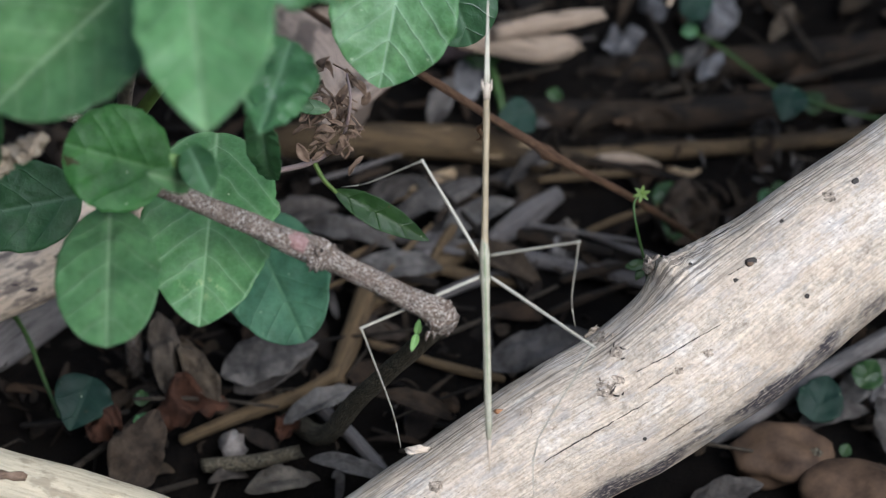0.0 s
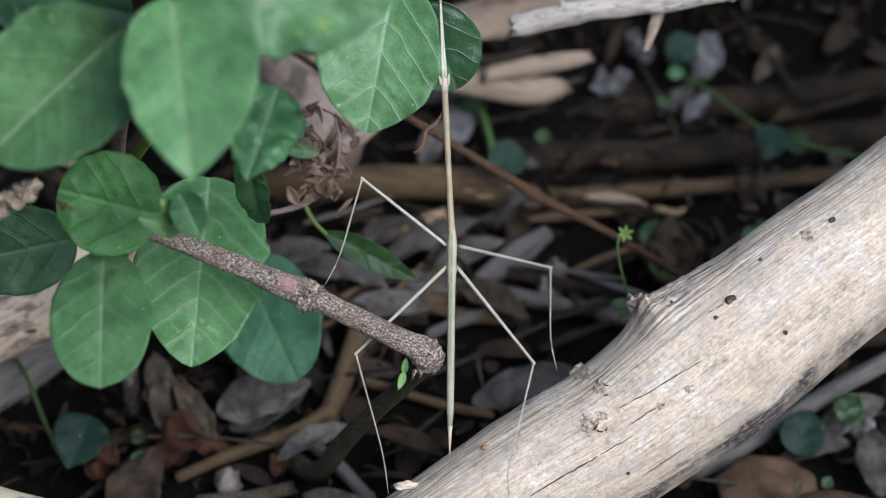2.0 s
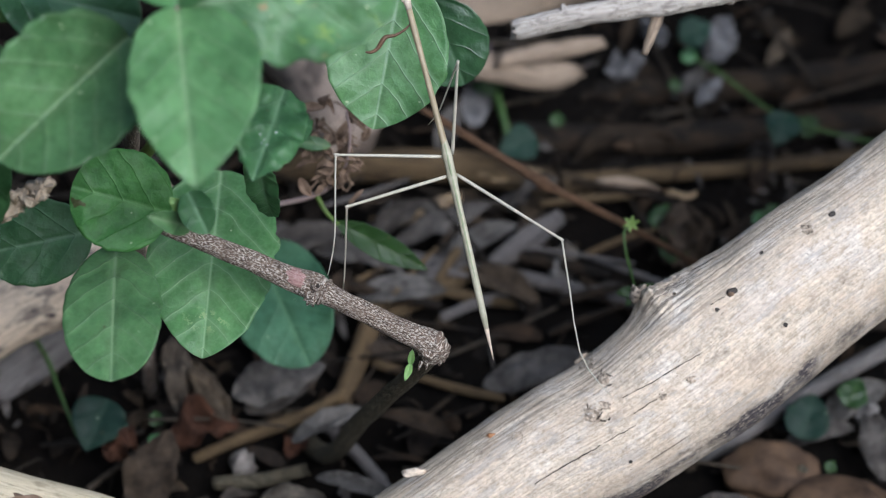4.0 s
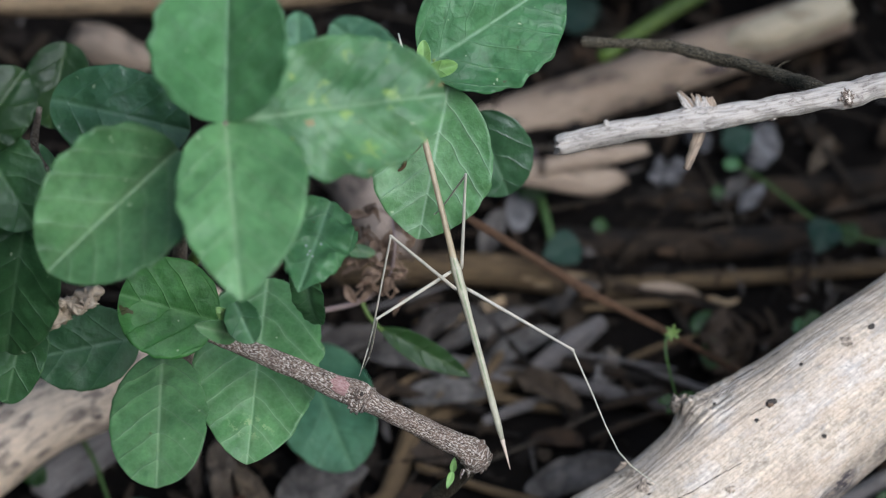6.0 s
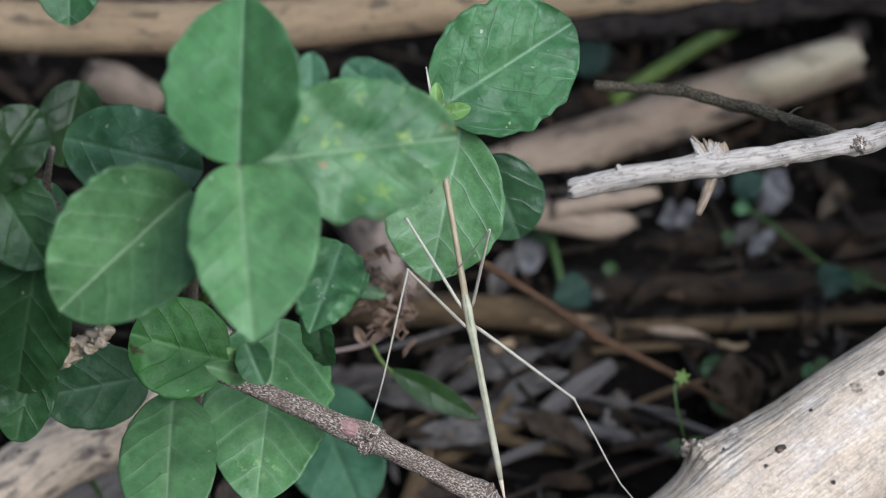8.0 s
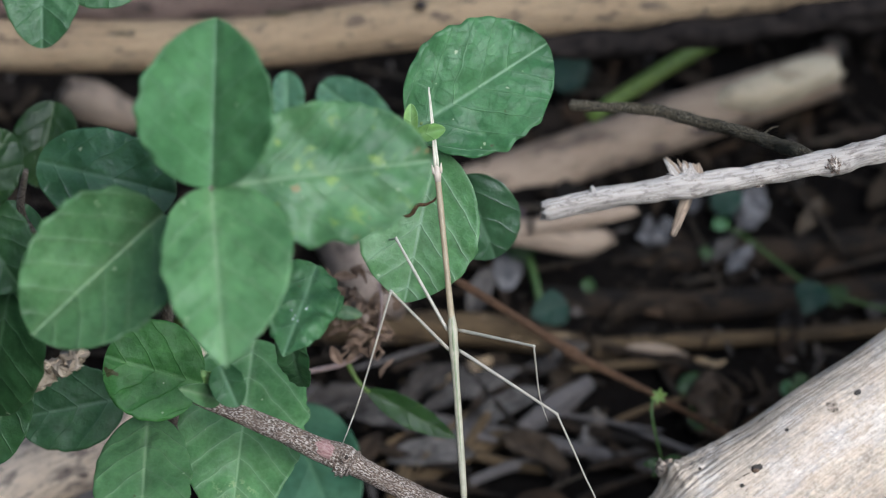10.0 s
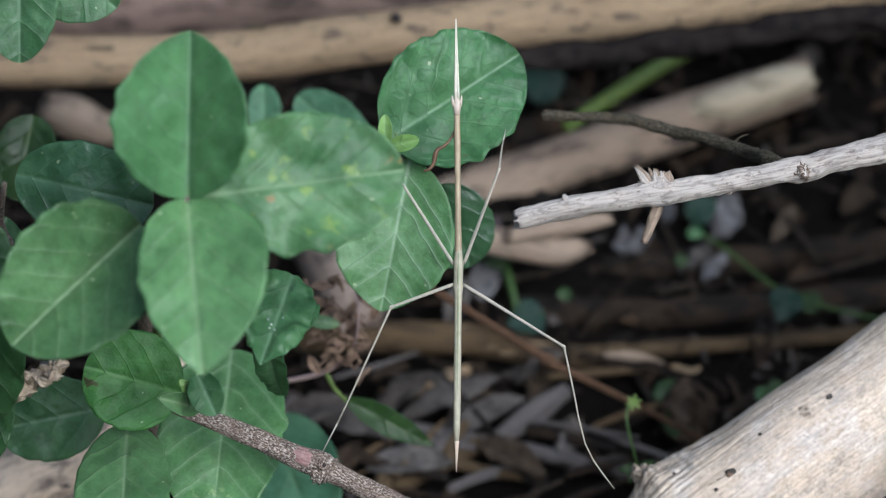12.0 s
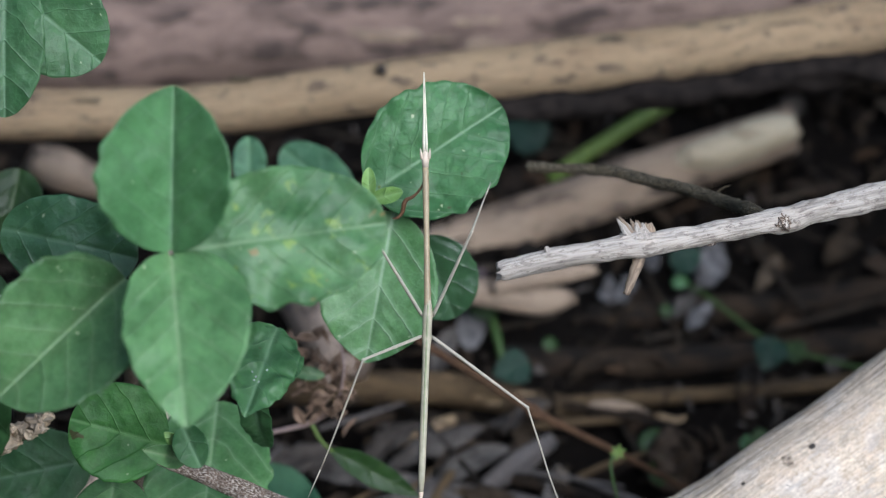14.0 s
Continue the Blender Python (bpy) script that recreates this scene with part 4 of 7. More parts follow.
bark_flakes(bpy.data.objects["low_branch"], [(at(-0.1742, -0.1197, -0.08), 0.0125), (at(-0.1238, -0.1324, -0.08), 0.0125), (at(-0.0732, -0.1485, -0.08), 0.0125)], 6, HUSK, "thin brown bark remnant", 66)

# ---- the leafy shrub ----
shrub = thing("shrub", "leafy green shrub with a cut woody twig", "shrub")
tube("twig", [(at(-0.0775, -0.0342, -0.0350), 0.0027), (at(-0.0640, -0.0394, -0.0350), 0.0031), (at(-0.0449, -0.0475, -0.0350), 0.0034), (at(-0.0350, -0.0520, -0.0350), 0.0038), (at(-0.0290, -0.0543, -0.0350), 0.0043), (at(-0.0247, -0.0560, -0.0350), 0.0046),
              (at(-0.0215, -0.0577, -0.0350), 0.0039), (at(-0.0150, -0.0610, -0.0360), 0.0035), (at(-0.0012, -0.0681, -0.0400), 0.0036), (at(0.0070, -0.0722, -0.0432), 0.0039), (at(0.0112, -0.0746, -0.0460), 0.0047), (at(0.0139, -0.0769, -0.0495), 0.0046)], BARK, shrub, "speckled brown twig", steps=18, sides=44, rough=0.11, freq=330, seed=1.0, dome=0.3)
tube("stem", [(at(0.0132, -0.0783, -0.0520), 0.0034), (at(0.0051, -0.0880, -0.0800), 0.0032), (at(-0.0109, -0.1047, -0.1225), 0.0033), (at(-0.0260, -0.1209, -0.1700), 0.0035), (at(-0.05, -0.10, -0.225), 0.004)], BARK_DARK, shrub, "dark lower stem", steps=8, sides=12, rough=0.12, freq=200, seed=2.0)

CL = at(-0.0615, 0.0301, 0.0850)
leaf(shrub, CL, at(-0.0600, 0.0795, 0.0950), 0.0402, LEAF, fold=0.72, bend=0.02, seed=1.0, skew=-0.07, shape=(0.50, 0.56, 0.66))
leaf(shrub, CL, at(-0.0551, -0.0214, 0.1150), 0.0391, LEAF_SOFT, fold=0.10, bend=0.05, seed=2.0, skew=-0.17, shape=(0.42, 0.48, 0.80))
leaf(shrub, CL, at(0.0030, 0.0389, 0.0750), 0.0423, LEAF_MOTTLED, fold=0.06, bend=0.03, seed=3.0, wave=0.13, quilt=0.045, crumple=0.0022, shape=(0.52, 0.55, 0.5), ruffle=0.0025)
leaf(shrub, at(-0.0773, 0.0228, 0.0600), at(-0.1150, -0.0140, 0.0750), 0.0430, LEAF_SOFT, fold=0.62, bend=0.05, seed=4.0, shape=(0.50, 0.5, 0.5), ruffle=0.0015)
leaf(shrub, at(-0.1201, 0.0392, 0.0200), at(-0.0760, 0.0289, 0.0300), 0.0302, LEAF_GLOSS, fold=0.1, bend=0.03, seed=5.0, quilt=0.010, shape=(0.5, 0.52, 0.5), ruffle=0.0015)
leaf(shrub, at(-0.0706, -0.0312, -0.0200), at(-0.1019, -0.0225, -0.0163), 0.0330, LEAF_LIFTED, fold=0.05, bend=0.03, seed=6.0, shape=(0.5, 0.46, 0.48))
leaf(shrub, at(-0.1003, -0.0379, -0.0700), at(-0.1369, -0.0452, -0.0700), 0.0289, LEAF, fold=0.05, bend=0.04, seed=7.0, shape=(0.48, 0.5, 0.5))
leaf(shrub, at(-0.0889, -0.0413, -0.0300), at(-0.0879, -0.0829, 0.0100), 0.0315, LEAF_SOFT, fold=0.07, bend=0.05, seed=8.0, shape=(0.58, 0.58, 0.47))
leaf(shrub, at(-0.0572, -0.0179, -0.0770), at(-0.0622, -0.0785, -0.0400), 0.0434, LEAF_ETCHED, fold=0.12, bend=0.04, seed=9.0, notch=0.04, shape=(0.46, 0.5, 0.6), ruffle=0.001)
leaf(shrub, at(-0.0500, -0.0448, -0.1750), at(-0.0301, -0.0878, -0.1500), 0.0376, LEAF_BLUE, fold=0.1, bend=0.03, seed=10.0, shape=(0.5, 0.5, 0.52))
leaf(shrub, at(0.0040, 0.0465, -0.0500), at(-0.0059, -0.0047, -0.0506), 0.0402, LEAF_LIGHT, fold=0.16, bend=0.04, seed=11.0, shape=(0.56, 0.56, 0.80), ruffle=0.0015)
leaf(shrub, at(-0.0034, 0.0525, -0.0450), at(0.0408, 0.0818, -0.0500), 0.0446, LEAF_QUILT, fold=0.22, bend=0.02, seed=12.0, wave=0.10, quilt=0.045, crumple=0.0010, shape=(0.48, 0.46, 0.60), ruffle=0.002)
leaf(shrub, at(0.0135, 0.0384, -0.0750), at(0.0246, 0.0103, -0.0850), 0.0275, LEAF_GLOSS, fold=0.15, bend=0.02, seed=13.0, shape=(0.5, 0.5, 0.6))
leaf(shrub, at(-0.0329, 0.0076, 0.0100), at(-0.0421, -0.0204, 0.0350), 0.0212, LEAF, fold=0.2, bend=0.03, seed=14.0, wave=0.30, shape=(0.45, 0.5, 0.7), ruffle=0.004)
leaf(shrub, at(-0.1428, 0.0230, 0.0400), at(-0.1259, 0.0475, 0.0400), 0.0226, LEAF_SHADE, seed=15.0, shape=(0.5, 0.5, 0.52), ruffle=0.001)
leaf(shrub, at(-0.1425, 0.0284, 0.0300), at(-0.1238, -0.0009, 0.0289), 0.0263, LEAF_SHADOWED, seed=16.0, shape=(0.5, 0.5, 0.52), ruffle=0.001)
leaf(shrub, at(-0.1276, 0.0043, 0.0200), at(-0.1376, -0.0410, -0.0100), 0.0301, LEAF_SHADOWED, seed=17.0, shape=(0.5, 0.5, 0.52), ruffle=0.001)
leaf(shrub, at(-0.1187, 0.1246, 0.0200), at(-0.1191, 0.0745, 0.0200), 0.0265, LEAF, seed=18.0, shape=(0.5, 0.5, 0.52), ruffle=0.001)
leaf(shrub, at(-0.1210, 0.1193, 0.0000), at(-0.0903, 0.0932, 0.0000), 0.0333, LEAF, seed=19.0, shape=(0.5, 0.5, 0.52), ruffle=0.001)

leaf(shrub, at(-0.1310, 0.0267, -0.0500), at(-0.1463, -0.0013, -0.0516), 0.0282, LEAF_SHADOWED, seed=20.0, shape=(0.5, 0.5, 0.52), ruffle=0.001)
leaf(shrub, at(-0.1312, -0.0216, -0.0254), at(-0.1402, -0.0584, -0.0300), 0.0198, LEAF_SHADOWED, seed=21.0, shape=(0.5, 0.5, 0.52), ruffle=0.001)
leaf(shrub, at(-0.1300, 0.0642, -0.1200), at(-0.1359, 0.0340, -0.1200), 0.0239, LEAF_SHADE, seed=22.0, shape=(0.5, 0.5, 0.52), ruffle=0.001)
leaf(shrub, at(-0.0500, 0.0582, -0.1700), at(-0.0510, 0.0781, -0.1700), 0.0128, LEAF_BLUE, seed=23.0, shape=(0.5, 0.5, 0.52), ruffle=0.001)
leaf(shrub, at(-0.0124, 0.0520, -0.1700), at(-0.0385, 0.0739, -0.1700), 0.0207, LEAF_BLUE, seed=24.0, shape=(0.5, 0.5, 0.52), ruffle=0.001)
leaf(shrub, at(-0.0292, 0.0014, 0.0000), at(-0.0409, -0.0127, 0.0250), 0.0170, LEAF, seed=25.0, wave=0.12, shape=(0.5, 0.5, 0.6), ruffle=0.003)
leaf(shrub, at(-0.0436, -0.0080, -0.0195), at(-0.0392, -0.0338, -0.0600), 0.0110, LEAF, seed=26.0, tilt=20, shape=(0.5, 0.5, 0.7), ruffle=0.002)
for i, (x, u) in enumerate(((-0.0399, -0.0065), (-0.0388, -0.0081), (-0.0379, -0.0097), (-0.0352, -0.0060), (-0.0394, -0.0092))):
    blob("dew_drop", at(x, u, 0.0300), (0.0003, 0.0003, 0.0003), DEW, shrub, "clear drop of water", float(i), 0.15, 8, 10)
# young leaves and buds
leaf(shrub, at(-0.0625, -0.0350, 0.0060), at(-0.0752, -0.0316, 0.0160), 0.0074, LEAF_SOFT, "young_leaf", seed=27.0, fold=0.4, shape=(0.45, 0.6, 0.8))
leaf(shrub, at(-0.0630, -0.0242, 0.0150), at(-0.0568, -0.0369, 0.0200), 0.0112, LEAF, "young_leaf", seed=28.0, fold=0.3, shape=(0.52, 0.5, 0.5))
leaf(shrub, at(-0.0640, -0.0304, 0.0100), at(-0.0689, -0.0258, 0.0140), 0.0046, BUD, "young_leaf", seed=29.0, nl=14, nw=5)
leaf(shrub, at(-0.0040, 0.0496, -0.0330), at(-0.0041, 0.0602, -0.0290), 0.0048, BUD, "young_leaf", seed=30.0, fold=0.35, shape=(0.55, 0.6, 0.5))
leaf(shrub, at(-0.0040, 0.0496, -0.0330), at(0.0070, 0.0523, -0.0290), 0.0056, BUD, "young_leaf", seed=31.0, fold=0.3, shape=(0.58, 0.6, 0.48))
leaf(shrub, at(0.0056, -0.0817, -0.0480), at(0.0063, -0.0767, -0.0450), 0.0023, BUD, "young_leaf", seed=32.0, nl=10, nw=4, fold=0.5)
leaf(shrub, at(0.0056, -0.0817, -0.0480), at(0.0038, -0.0869, -0.0450), 0.0025, BUD, "young_leaf", seed=33.0, nl=10, nw=4, fold=0.5)
# stems that carry the leaves, mostly hidden behind them
tube("stem", [(CL, 0.0010), (at(-0.0652, 0.0238, 0.0650), 0.0013), (at(-0.0787, 0.0069, -0.0100), 0.0020), (at(-0.0888, -0.0183, -0.1015), 0.0026), (at(-0.09, -0.10, -0.20), 0.003)], BARK, shrub, steps=6, sides=10)
tube("stem", [(at(-0.1003, -0.0379, -0.0700), 0.0010), (at(-0.0927, -0.0334, -0.0800), 0.0016), (at(-0.0888, -0.0183, -0.1015), 0.002)], STEM_GREEN, shrub, steps=5, sides=8)
tube("stem", [(at(-0.0889, -0.0416, -0.0300), 0.0008), (at(-0.0862, -0.0351, -0.0450), 0.0014), (at(-0.0836, -0.0296, -0.0800), 0.0018)], STEM_GREEN, shrub, steps=5, sides=8)
tube("stem", [(at(-0.0009, 0.0551, -0.0460), 0.0008), (at(0.0004, 0.0511, -0.0470), 0.0011), (at(0.0074, 0.0495, -0.0500), 0.0012), (at(-0.0027, 0.0419, -0.0700), 0.0013), (at(-0.0201, 0.0361, -0.0700), 0.0015), (at(-0.0423, 0.0270, -0.0500), 0.0017), (at(-0.0632, 0.0099, -0.0500), 0.002), (at(-0.0888, -0.0183, -0.1015), 0.0022)], STEM_GREEN, shrub, steps=6, sides=8)
tube("stem", [(at(-0.1237, 0.0363, 0.0200), 0.0009), (at(-0.1275, 0.0240, 0.0000), 0.0015), (at(-0.1240, 0.0152, -0.0100), 0.0018), (at(-0.1149, -0.0068, -0.0681), 0.002), (at(-0.0888, -0.0183, -0.1015), 0.002)], BARK, shrub, steps=6, sides=8)
tube("stem", [(at(-0.1277, 0.1120, 0.0200), 0.001), (at(-0.1550, 0.0877, -0.0200), 0.0015), (at(-0.1670, 0.0382, -0.0500), 0.002), (at(-0.1337, -0.0031, -0.0337), 0.002)], BARK, shrub, steps=6, sides=8)
# bulges and scars of the cut twig
tube("pink_scar", [(at(-0.0365, -0.0505, -0.0338), 0.0015), (at(-0.0335, -0.0518, -0.0338), 0.0027), (at(-0.0300, -0.0534, -0.0334), 0.0031), (at(-0.0272, -0.0547, -0.0334), 0.0026)], PINK, shrub, "pink scraped patch of the twig", steps=10, sides=28, rough=0.16, freq=600)


def ring(name, centre, axis, radius, thick, material, parent, label="", seed=0.0, flat=1.0):
    """A lumpy ring round an axis."""
    axis = Vector(axis).normalized()
    p = axis.orthogonal().normalized()
    q = axis.cross(p)
    pts = []
    for i in range(19):
        a = 2 * math.pi * i / 18
        r = radius * (1 + 0.12 * noise.noise(Vector((math.cos(a) * 2, math.sin(a) * 2, seed))))
        pts.append((Vector(centre) + (p * math.cos(a) + q * math.sin(a) * flat) * r, thick * (1 + 0.5 * noise.noise(Vector((math.cos(a) * 3, math.sin(a) * 3, seed + 5))))))
    return tube(name, pts, material, parent, label, steps=4, sides=10, rough=0.35, freq=900, seed=seed)


ring("collar", at(-0.0222, -0.0573, -0.0350), ax(0.86, -0.50, 0), 0.0040, 0.0007, BARK, shrub, "knobbly ring round the twig", 1.0)
ring("leaf_scar", at(-0.0243, -0.0552, -0.0304), ax(0.25, 0.2, 0.94), 0.0014, 0.0007, BARK, shrub, "raised rim of a leaf scar", 4.0)
blob("bud_hole", at(-0.0243, -0.0552, -0.0306), (0.0010, 0.0010, 0.0010), HOLE, shrub, "dark pit of a leaf scar", 4.0, 0.3, 10, 12)
blob("node", at(-0.0262, -0.0592, -0.0330), (0.0024, 0.0017, 0.0026), BARK, shrub, "knobbly leaf scar", 5.0, 0.8, 18, 24, 3.0)
blob("cut_end", at(0.0131, -0.0762, -0.0458), (0.0052, 0.0052, 0.0050), BARK, shrub, "rounded crumbling cut end of the twig", 6.0, 0.26, 30, 40, 2.6)
for i in range(4):
    r = random.Random(700 + i)
    o = at(0.0128, -0.0806, -0.0470) + ax(r.uniform(-0.0042, 0.0048), r.uniform(-0.0006, 0.0018), r.uniform(-0.002, 0.003))
    tube("splinter", [(o, 0.0008), (o + ax(r.uniform(-0.001, 0.0012), -0.0012, 0), 0.0006), (o + ax(r.uniform(-0.001, 0.0015), r.uniform(-0.003, -0.0018), 0), 0.0002)], BARK, shrub, "", steps=4, sides=7, rough=0.5, freq=900, seed=float(i))

# ---- things on the ground behind ----
def rod(name, label, points, material, category="stick", **kw):
    kw.setdefault("steps", 8)
    kw.setdefault("sides", 14)
    kw.setdefault("rough", 0.14)
    kw.setdefault("freq", 120)
    return wood(name, label, points, material, category, **kw)


rod("brown_stem", "thin reddish-brown dead stem with a swollen node", [(at(-0.0314, 0.0291, -0.1900), 0.0012), (at(-0.0058, 0.0116, -0.1600), 0.0013), (at(0.0085, 0.0042, -0.1500), 0.0014), (at(0.0312, -0.0093, -0.1600), 0.0015), (at(0.0498, -0.0208, -0.1600), 0.0017), (at(0.0539, -0.0236, -0.1600), 0.0025), (at(0.0590, -0.0264, -0.1600), 0.0016), (at(0.0849, -0.0393, -0.1800), 0.0013), (at(0.1173, -0.0570, -0.2300), 0.0012)], BARK_BROWN)
rod("fallen_stick", "thick brown dead stick lying in the litter", [((-0.0510, -0.0308, 0.0060), 0.0065), ((-0.0063, -0.0318, 0.0080), 0.0068), ((0.0250, -0.0332, 0.0080), 0.0068), ((0.0606, -0.0398, 0.0060), 0.0060), ((0.0785, -0.0399, 0.0040), 0.004)], LOG_DIM, seed=3.0)
rod("fallen_stick", "long dull brown stick with a pale worn patch", [((0.0518, -0.0405, 0.0040), 0.0030), ((0.0829, -0.0381, 0.0060), 0.0036), ((0.1254, -0.0337, 0.0050), 0.0030), ((0.1725, -0.0289, 0.0060), 0.0032), ((0.2267, -0.0230, 0.0060), 0.003)], LOG_DIM, seed=4.0)
rod("tan_chip", "pale sliver of worn wood on a dead stick", [((0.0797, -0.0452, 0.0110), 0.0012), ((0.0890, -0.0461, 0.0120), 0.0020), ((0.0980, -0.0467, 0.0110), 0.0009), ((0.1028, -0.0492, 0.0110), 0.0004)], SLAB, "wood", flat=0.5, rough=0.5, ragged=0.002, seed=31.0)
rod("tan_chip", "pale sliver of worn wood on a dead stick", [((0.1056, -0.0513, 0.0120), 0.0012), ((0.1133, -0.0544, 0.0120), 0.0012), ((0.1174, -0.0525, 0.0120), 0.0008)], LOG_TAN, "wood", flat=0.5, seed=32.0)
rod("fallen_stick", "dark brown half-buried stick", [((0.0431, -0.0126, 0.0040), 0.006), ((0.1039, -0.0151, 0.0040), 0.0065), ((0.2063, -0.0026, 0.0040), 0.0065)], LOG_BROWN, seed=5.0)
rod("fallen_stick", "dark brown half-buried stick", [((0.0824, 0.0147, -0.0000), 0.006), ((0.1399, 0.0193, 0.0000), 0.0065), ((0.2097, 0.0307, 0.0000), 0.0065)], LOG_BROWN, seed=15.0)
rod("grey_stick", "smooth grey stick lying in the litter", [((-0.0159, -0.0758, 0.0060), 0.0030), ((0.0018, -0.0815, 0.0080), 0.0031), ((0.0445, -0.0922, 0.0080), 0.0031), ((0.0861, -0.1044, 0.0080), 0.0030), ((0.1279, -0.1154, 0.0060), 0.003)], LOG_DULL, seed=6.0)
rod("grey_stick", "short brown stick in the litter", [((-0.0066, -0.1142, 0.0060), 0.0033), ((0.0107, -0.1046, 0.0100), 0.0035), ((0.0304, -0.0901, 0.0080), 0.0033)], LOG_DIM, seed=7.0)
rod("broken_stick", "dark stick with a pale splintered end", [((-0.0648, -0.1954, 0.0100), 0.0026), ((-0.0473, -0.1953, 0.0120), 0.0028), ((-0.0327, -0.1925, 0.0140), 0.0024)], BARK_DARK, seed=8.0, ragged=0.003)
rod("broken_stick", "brown stick lying in the litter", [((-0.0730, -0.1816, 0.0080), 0.0022), ((-0.0515, -0.1719, 0.0100), 0.0025), ((-0.0325, -0.1628, 0.0100), 0.0026), ((-0.0197, -0.1541, 0.0120), 0.0024)], LOG_DIM, seed=9.0)
rod("broken_stick", "forked brown stick under the twig", [((-0.0198, -0.1558, 0.0080), 0.0042), ((-0.0136, -0.1379, 0.0120), 0.0042), ((-0.0062, -0.1101, 0.0120), 0.0040)], LOG_DIM, seed=10.0)
rod("broken_stick", "thin pale stick under the twig", [((-0.0076, -0.1375, 0.0100), 0.0018), ((0.0202, -0.1513, 0.0120), 0.0018), ((0.0400, -0.1575, 0.0120), 0.0016)], LOG_DIM, seed=11.0)
rod("broken_stick", "grey stick near the log", [((-0.0278, -0.1620, 0.0060), 0.0024), ((-0.0141, -0.1798, 0.0080), 0.0026), ((-0.0007, -0.2006, 0.0080), 0.0024)], LOG_DULL, seed=12.0)
rod("long_stick", "long thin grey-brown stick behind the log", [(at(0.0749, -0.1459, -0.1800), 0.0030), (at(0.1028, -0.1303, -0.1800), 0.0031), (at(0.1434, -0.1065, -0.1850), 0.0032), (at(0.1803, -0.0861, -0.1900), 0.0034), (at(0.2618, -0.0512, -0.2500), 0.0034)], LOG_PALER, seed=13.0)
rod("green_stalk", "thick green plant stem lying behind the split log", [(at(0.0661, 0.0688, -0.3200), 0.0031), (at(0.0939, 0.0870, -0.3200), 0.0033), (at(0.1245, 0.1052, -0.3250), 0.0035), (at(0.1273, 0.1073, -0.3250), 0.0042), (at(0.1303, 0.1088, -0.3250), 0.0033), (at(0.1647, 0.1278, -0.3300), 0.0033)], STEM_GREEN, "stem", rough=0.03)
rod("broken_slab", "pale splintered wood slab with a dark end", [(at(0.0290, 0.0220, -0.2800), 0.0045), (at(0.0421, 0.0205, -0.2800), 0.0058), (at(0.0579, 0.0178, -0.2800), 0.0060), (at(0.0690, 0.0186, -0.2800), 0.0048), (at(0.0735, 0.0190, -0.2800), 0.0020)], SLAB, "wood", ragged=0.004, dome=0.05, flat=0.6, seed=21.0)
rod("broken_slab", "narrow pale wood splinter", [(at(0.0420, 0.0241, -0.2750), 0.0035), (at(0.0645, 0.0275, -0.2750), 0.0034), (at(0.0821, 0.0304, -0.2750), 0.0020)], SLAB, "wood", ragged=0.003, dome=0.05, flat=0.6, rough=0.35, freq=160, seed=22.0)
rod("wood_slab", "pinkish-brown wood slab behind the shrub", [(at(-0.1497, 0.0780, -0.3500), 0.007), (at(-0.1378, 0.0732, -0.3500), 0.0095), (at(-0.1212, 0.0669, -0.3500), 0.0065)], SLAB, "wood", seed=23.0, ragged=0.004)
rod("wood_slab", "pinkish-brown wood slab behind the shrub", [(at(-0.0411, 0.0284, -0.2700), 0.011), (at(-0.0246, 0.0104, -0.2400), 0.0135), (at(-0.0154, -0.0070, -0.2200), 0.011)], SLAB_PINK, "wood", seed=24.0, ragged=0.004)
rod("wood_slab", "pale pinkish splinter leaning behind the shrub", [(at(-0.0238, -0.0112, -0.2100), 0.0035), (at(-0.0098, -0.0026, -0.2100), 0.0042), (at(0.0073, 0.0115, -0.2200), 0.0028)], SLAB_PINK, "wood", seed=33.0, ragged=0.003, flat=0.5)
# black piece set behind and below the branch
rod("wood_slab", "black wood piece under the fallen branch", [(at(0.0247, 0.0975, -0.3800), 0.0045), (at(0.0924, 0.1075, -0.3800), 0.0055), (at(0.1650, 0.1190, -0.3800), 0.006), (at(0.2496, 0.1280, -0.3800), 0.006)], BLACK_WOOD, "wood", seed=25.0)
rod("wood_slab", "dull brown branch piece lying at the back", [(at(0.1649, 0.0847, -0.4300), 0.008), (at(0.2118, 0.1061, -0.4300), 0.009), (at(0.2573, 0.1211, -0.4300), 0.009)], LOG_DIM, "wood", seed=26.0)
rod("grey_slab", "smooth grey-lilac bark slab under the shrub", [((-0.1481, -0.1498, 0.0120), 0.008), ((-0.1322, -0.1348, 0.0140), 0.0095), ((-0.1083, -0.1102, 0.0120), 0.008)], LOG_PALER, "bark", flat=0.5, seed=27.0)
rod("grey_chip", "pale grey flat wood chip", [((0.0369, -0.0901, 0.0120), 0.0030), ((0.0492, -0.0805, 0.0140), 0.0050), ((0.0643, -0.0646, 0.0120), 0.0032)], LOG_DULL, "wood", flat=0.5, seed=28.0)
rod("tan_chip", "tan sliver of broken wood", [((0.0008, -0.0649, 0.0100), 0.0024), ((0.0124, -0.0605, 0.0120), 0.0032), ((0.0257, -0.0514, 0.0100), 0.0022)], LOG_TAN, "wood", flat=0.5, seed=29.0)
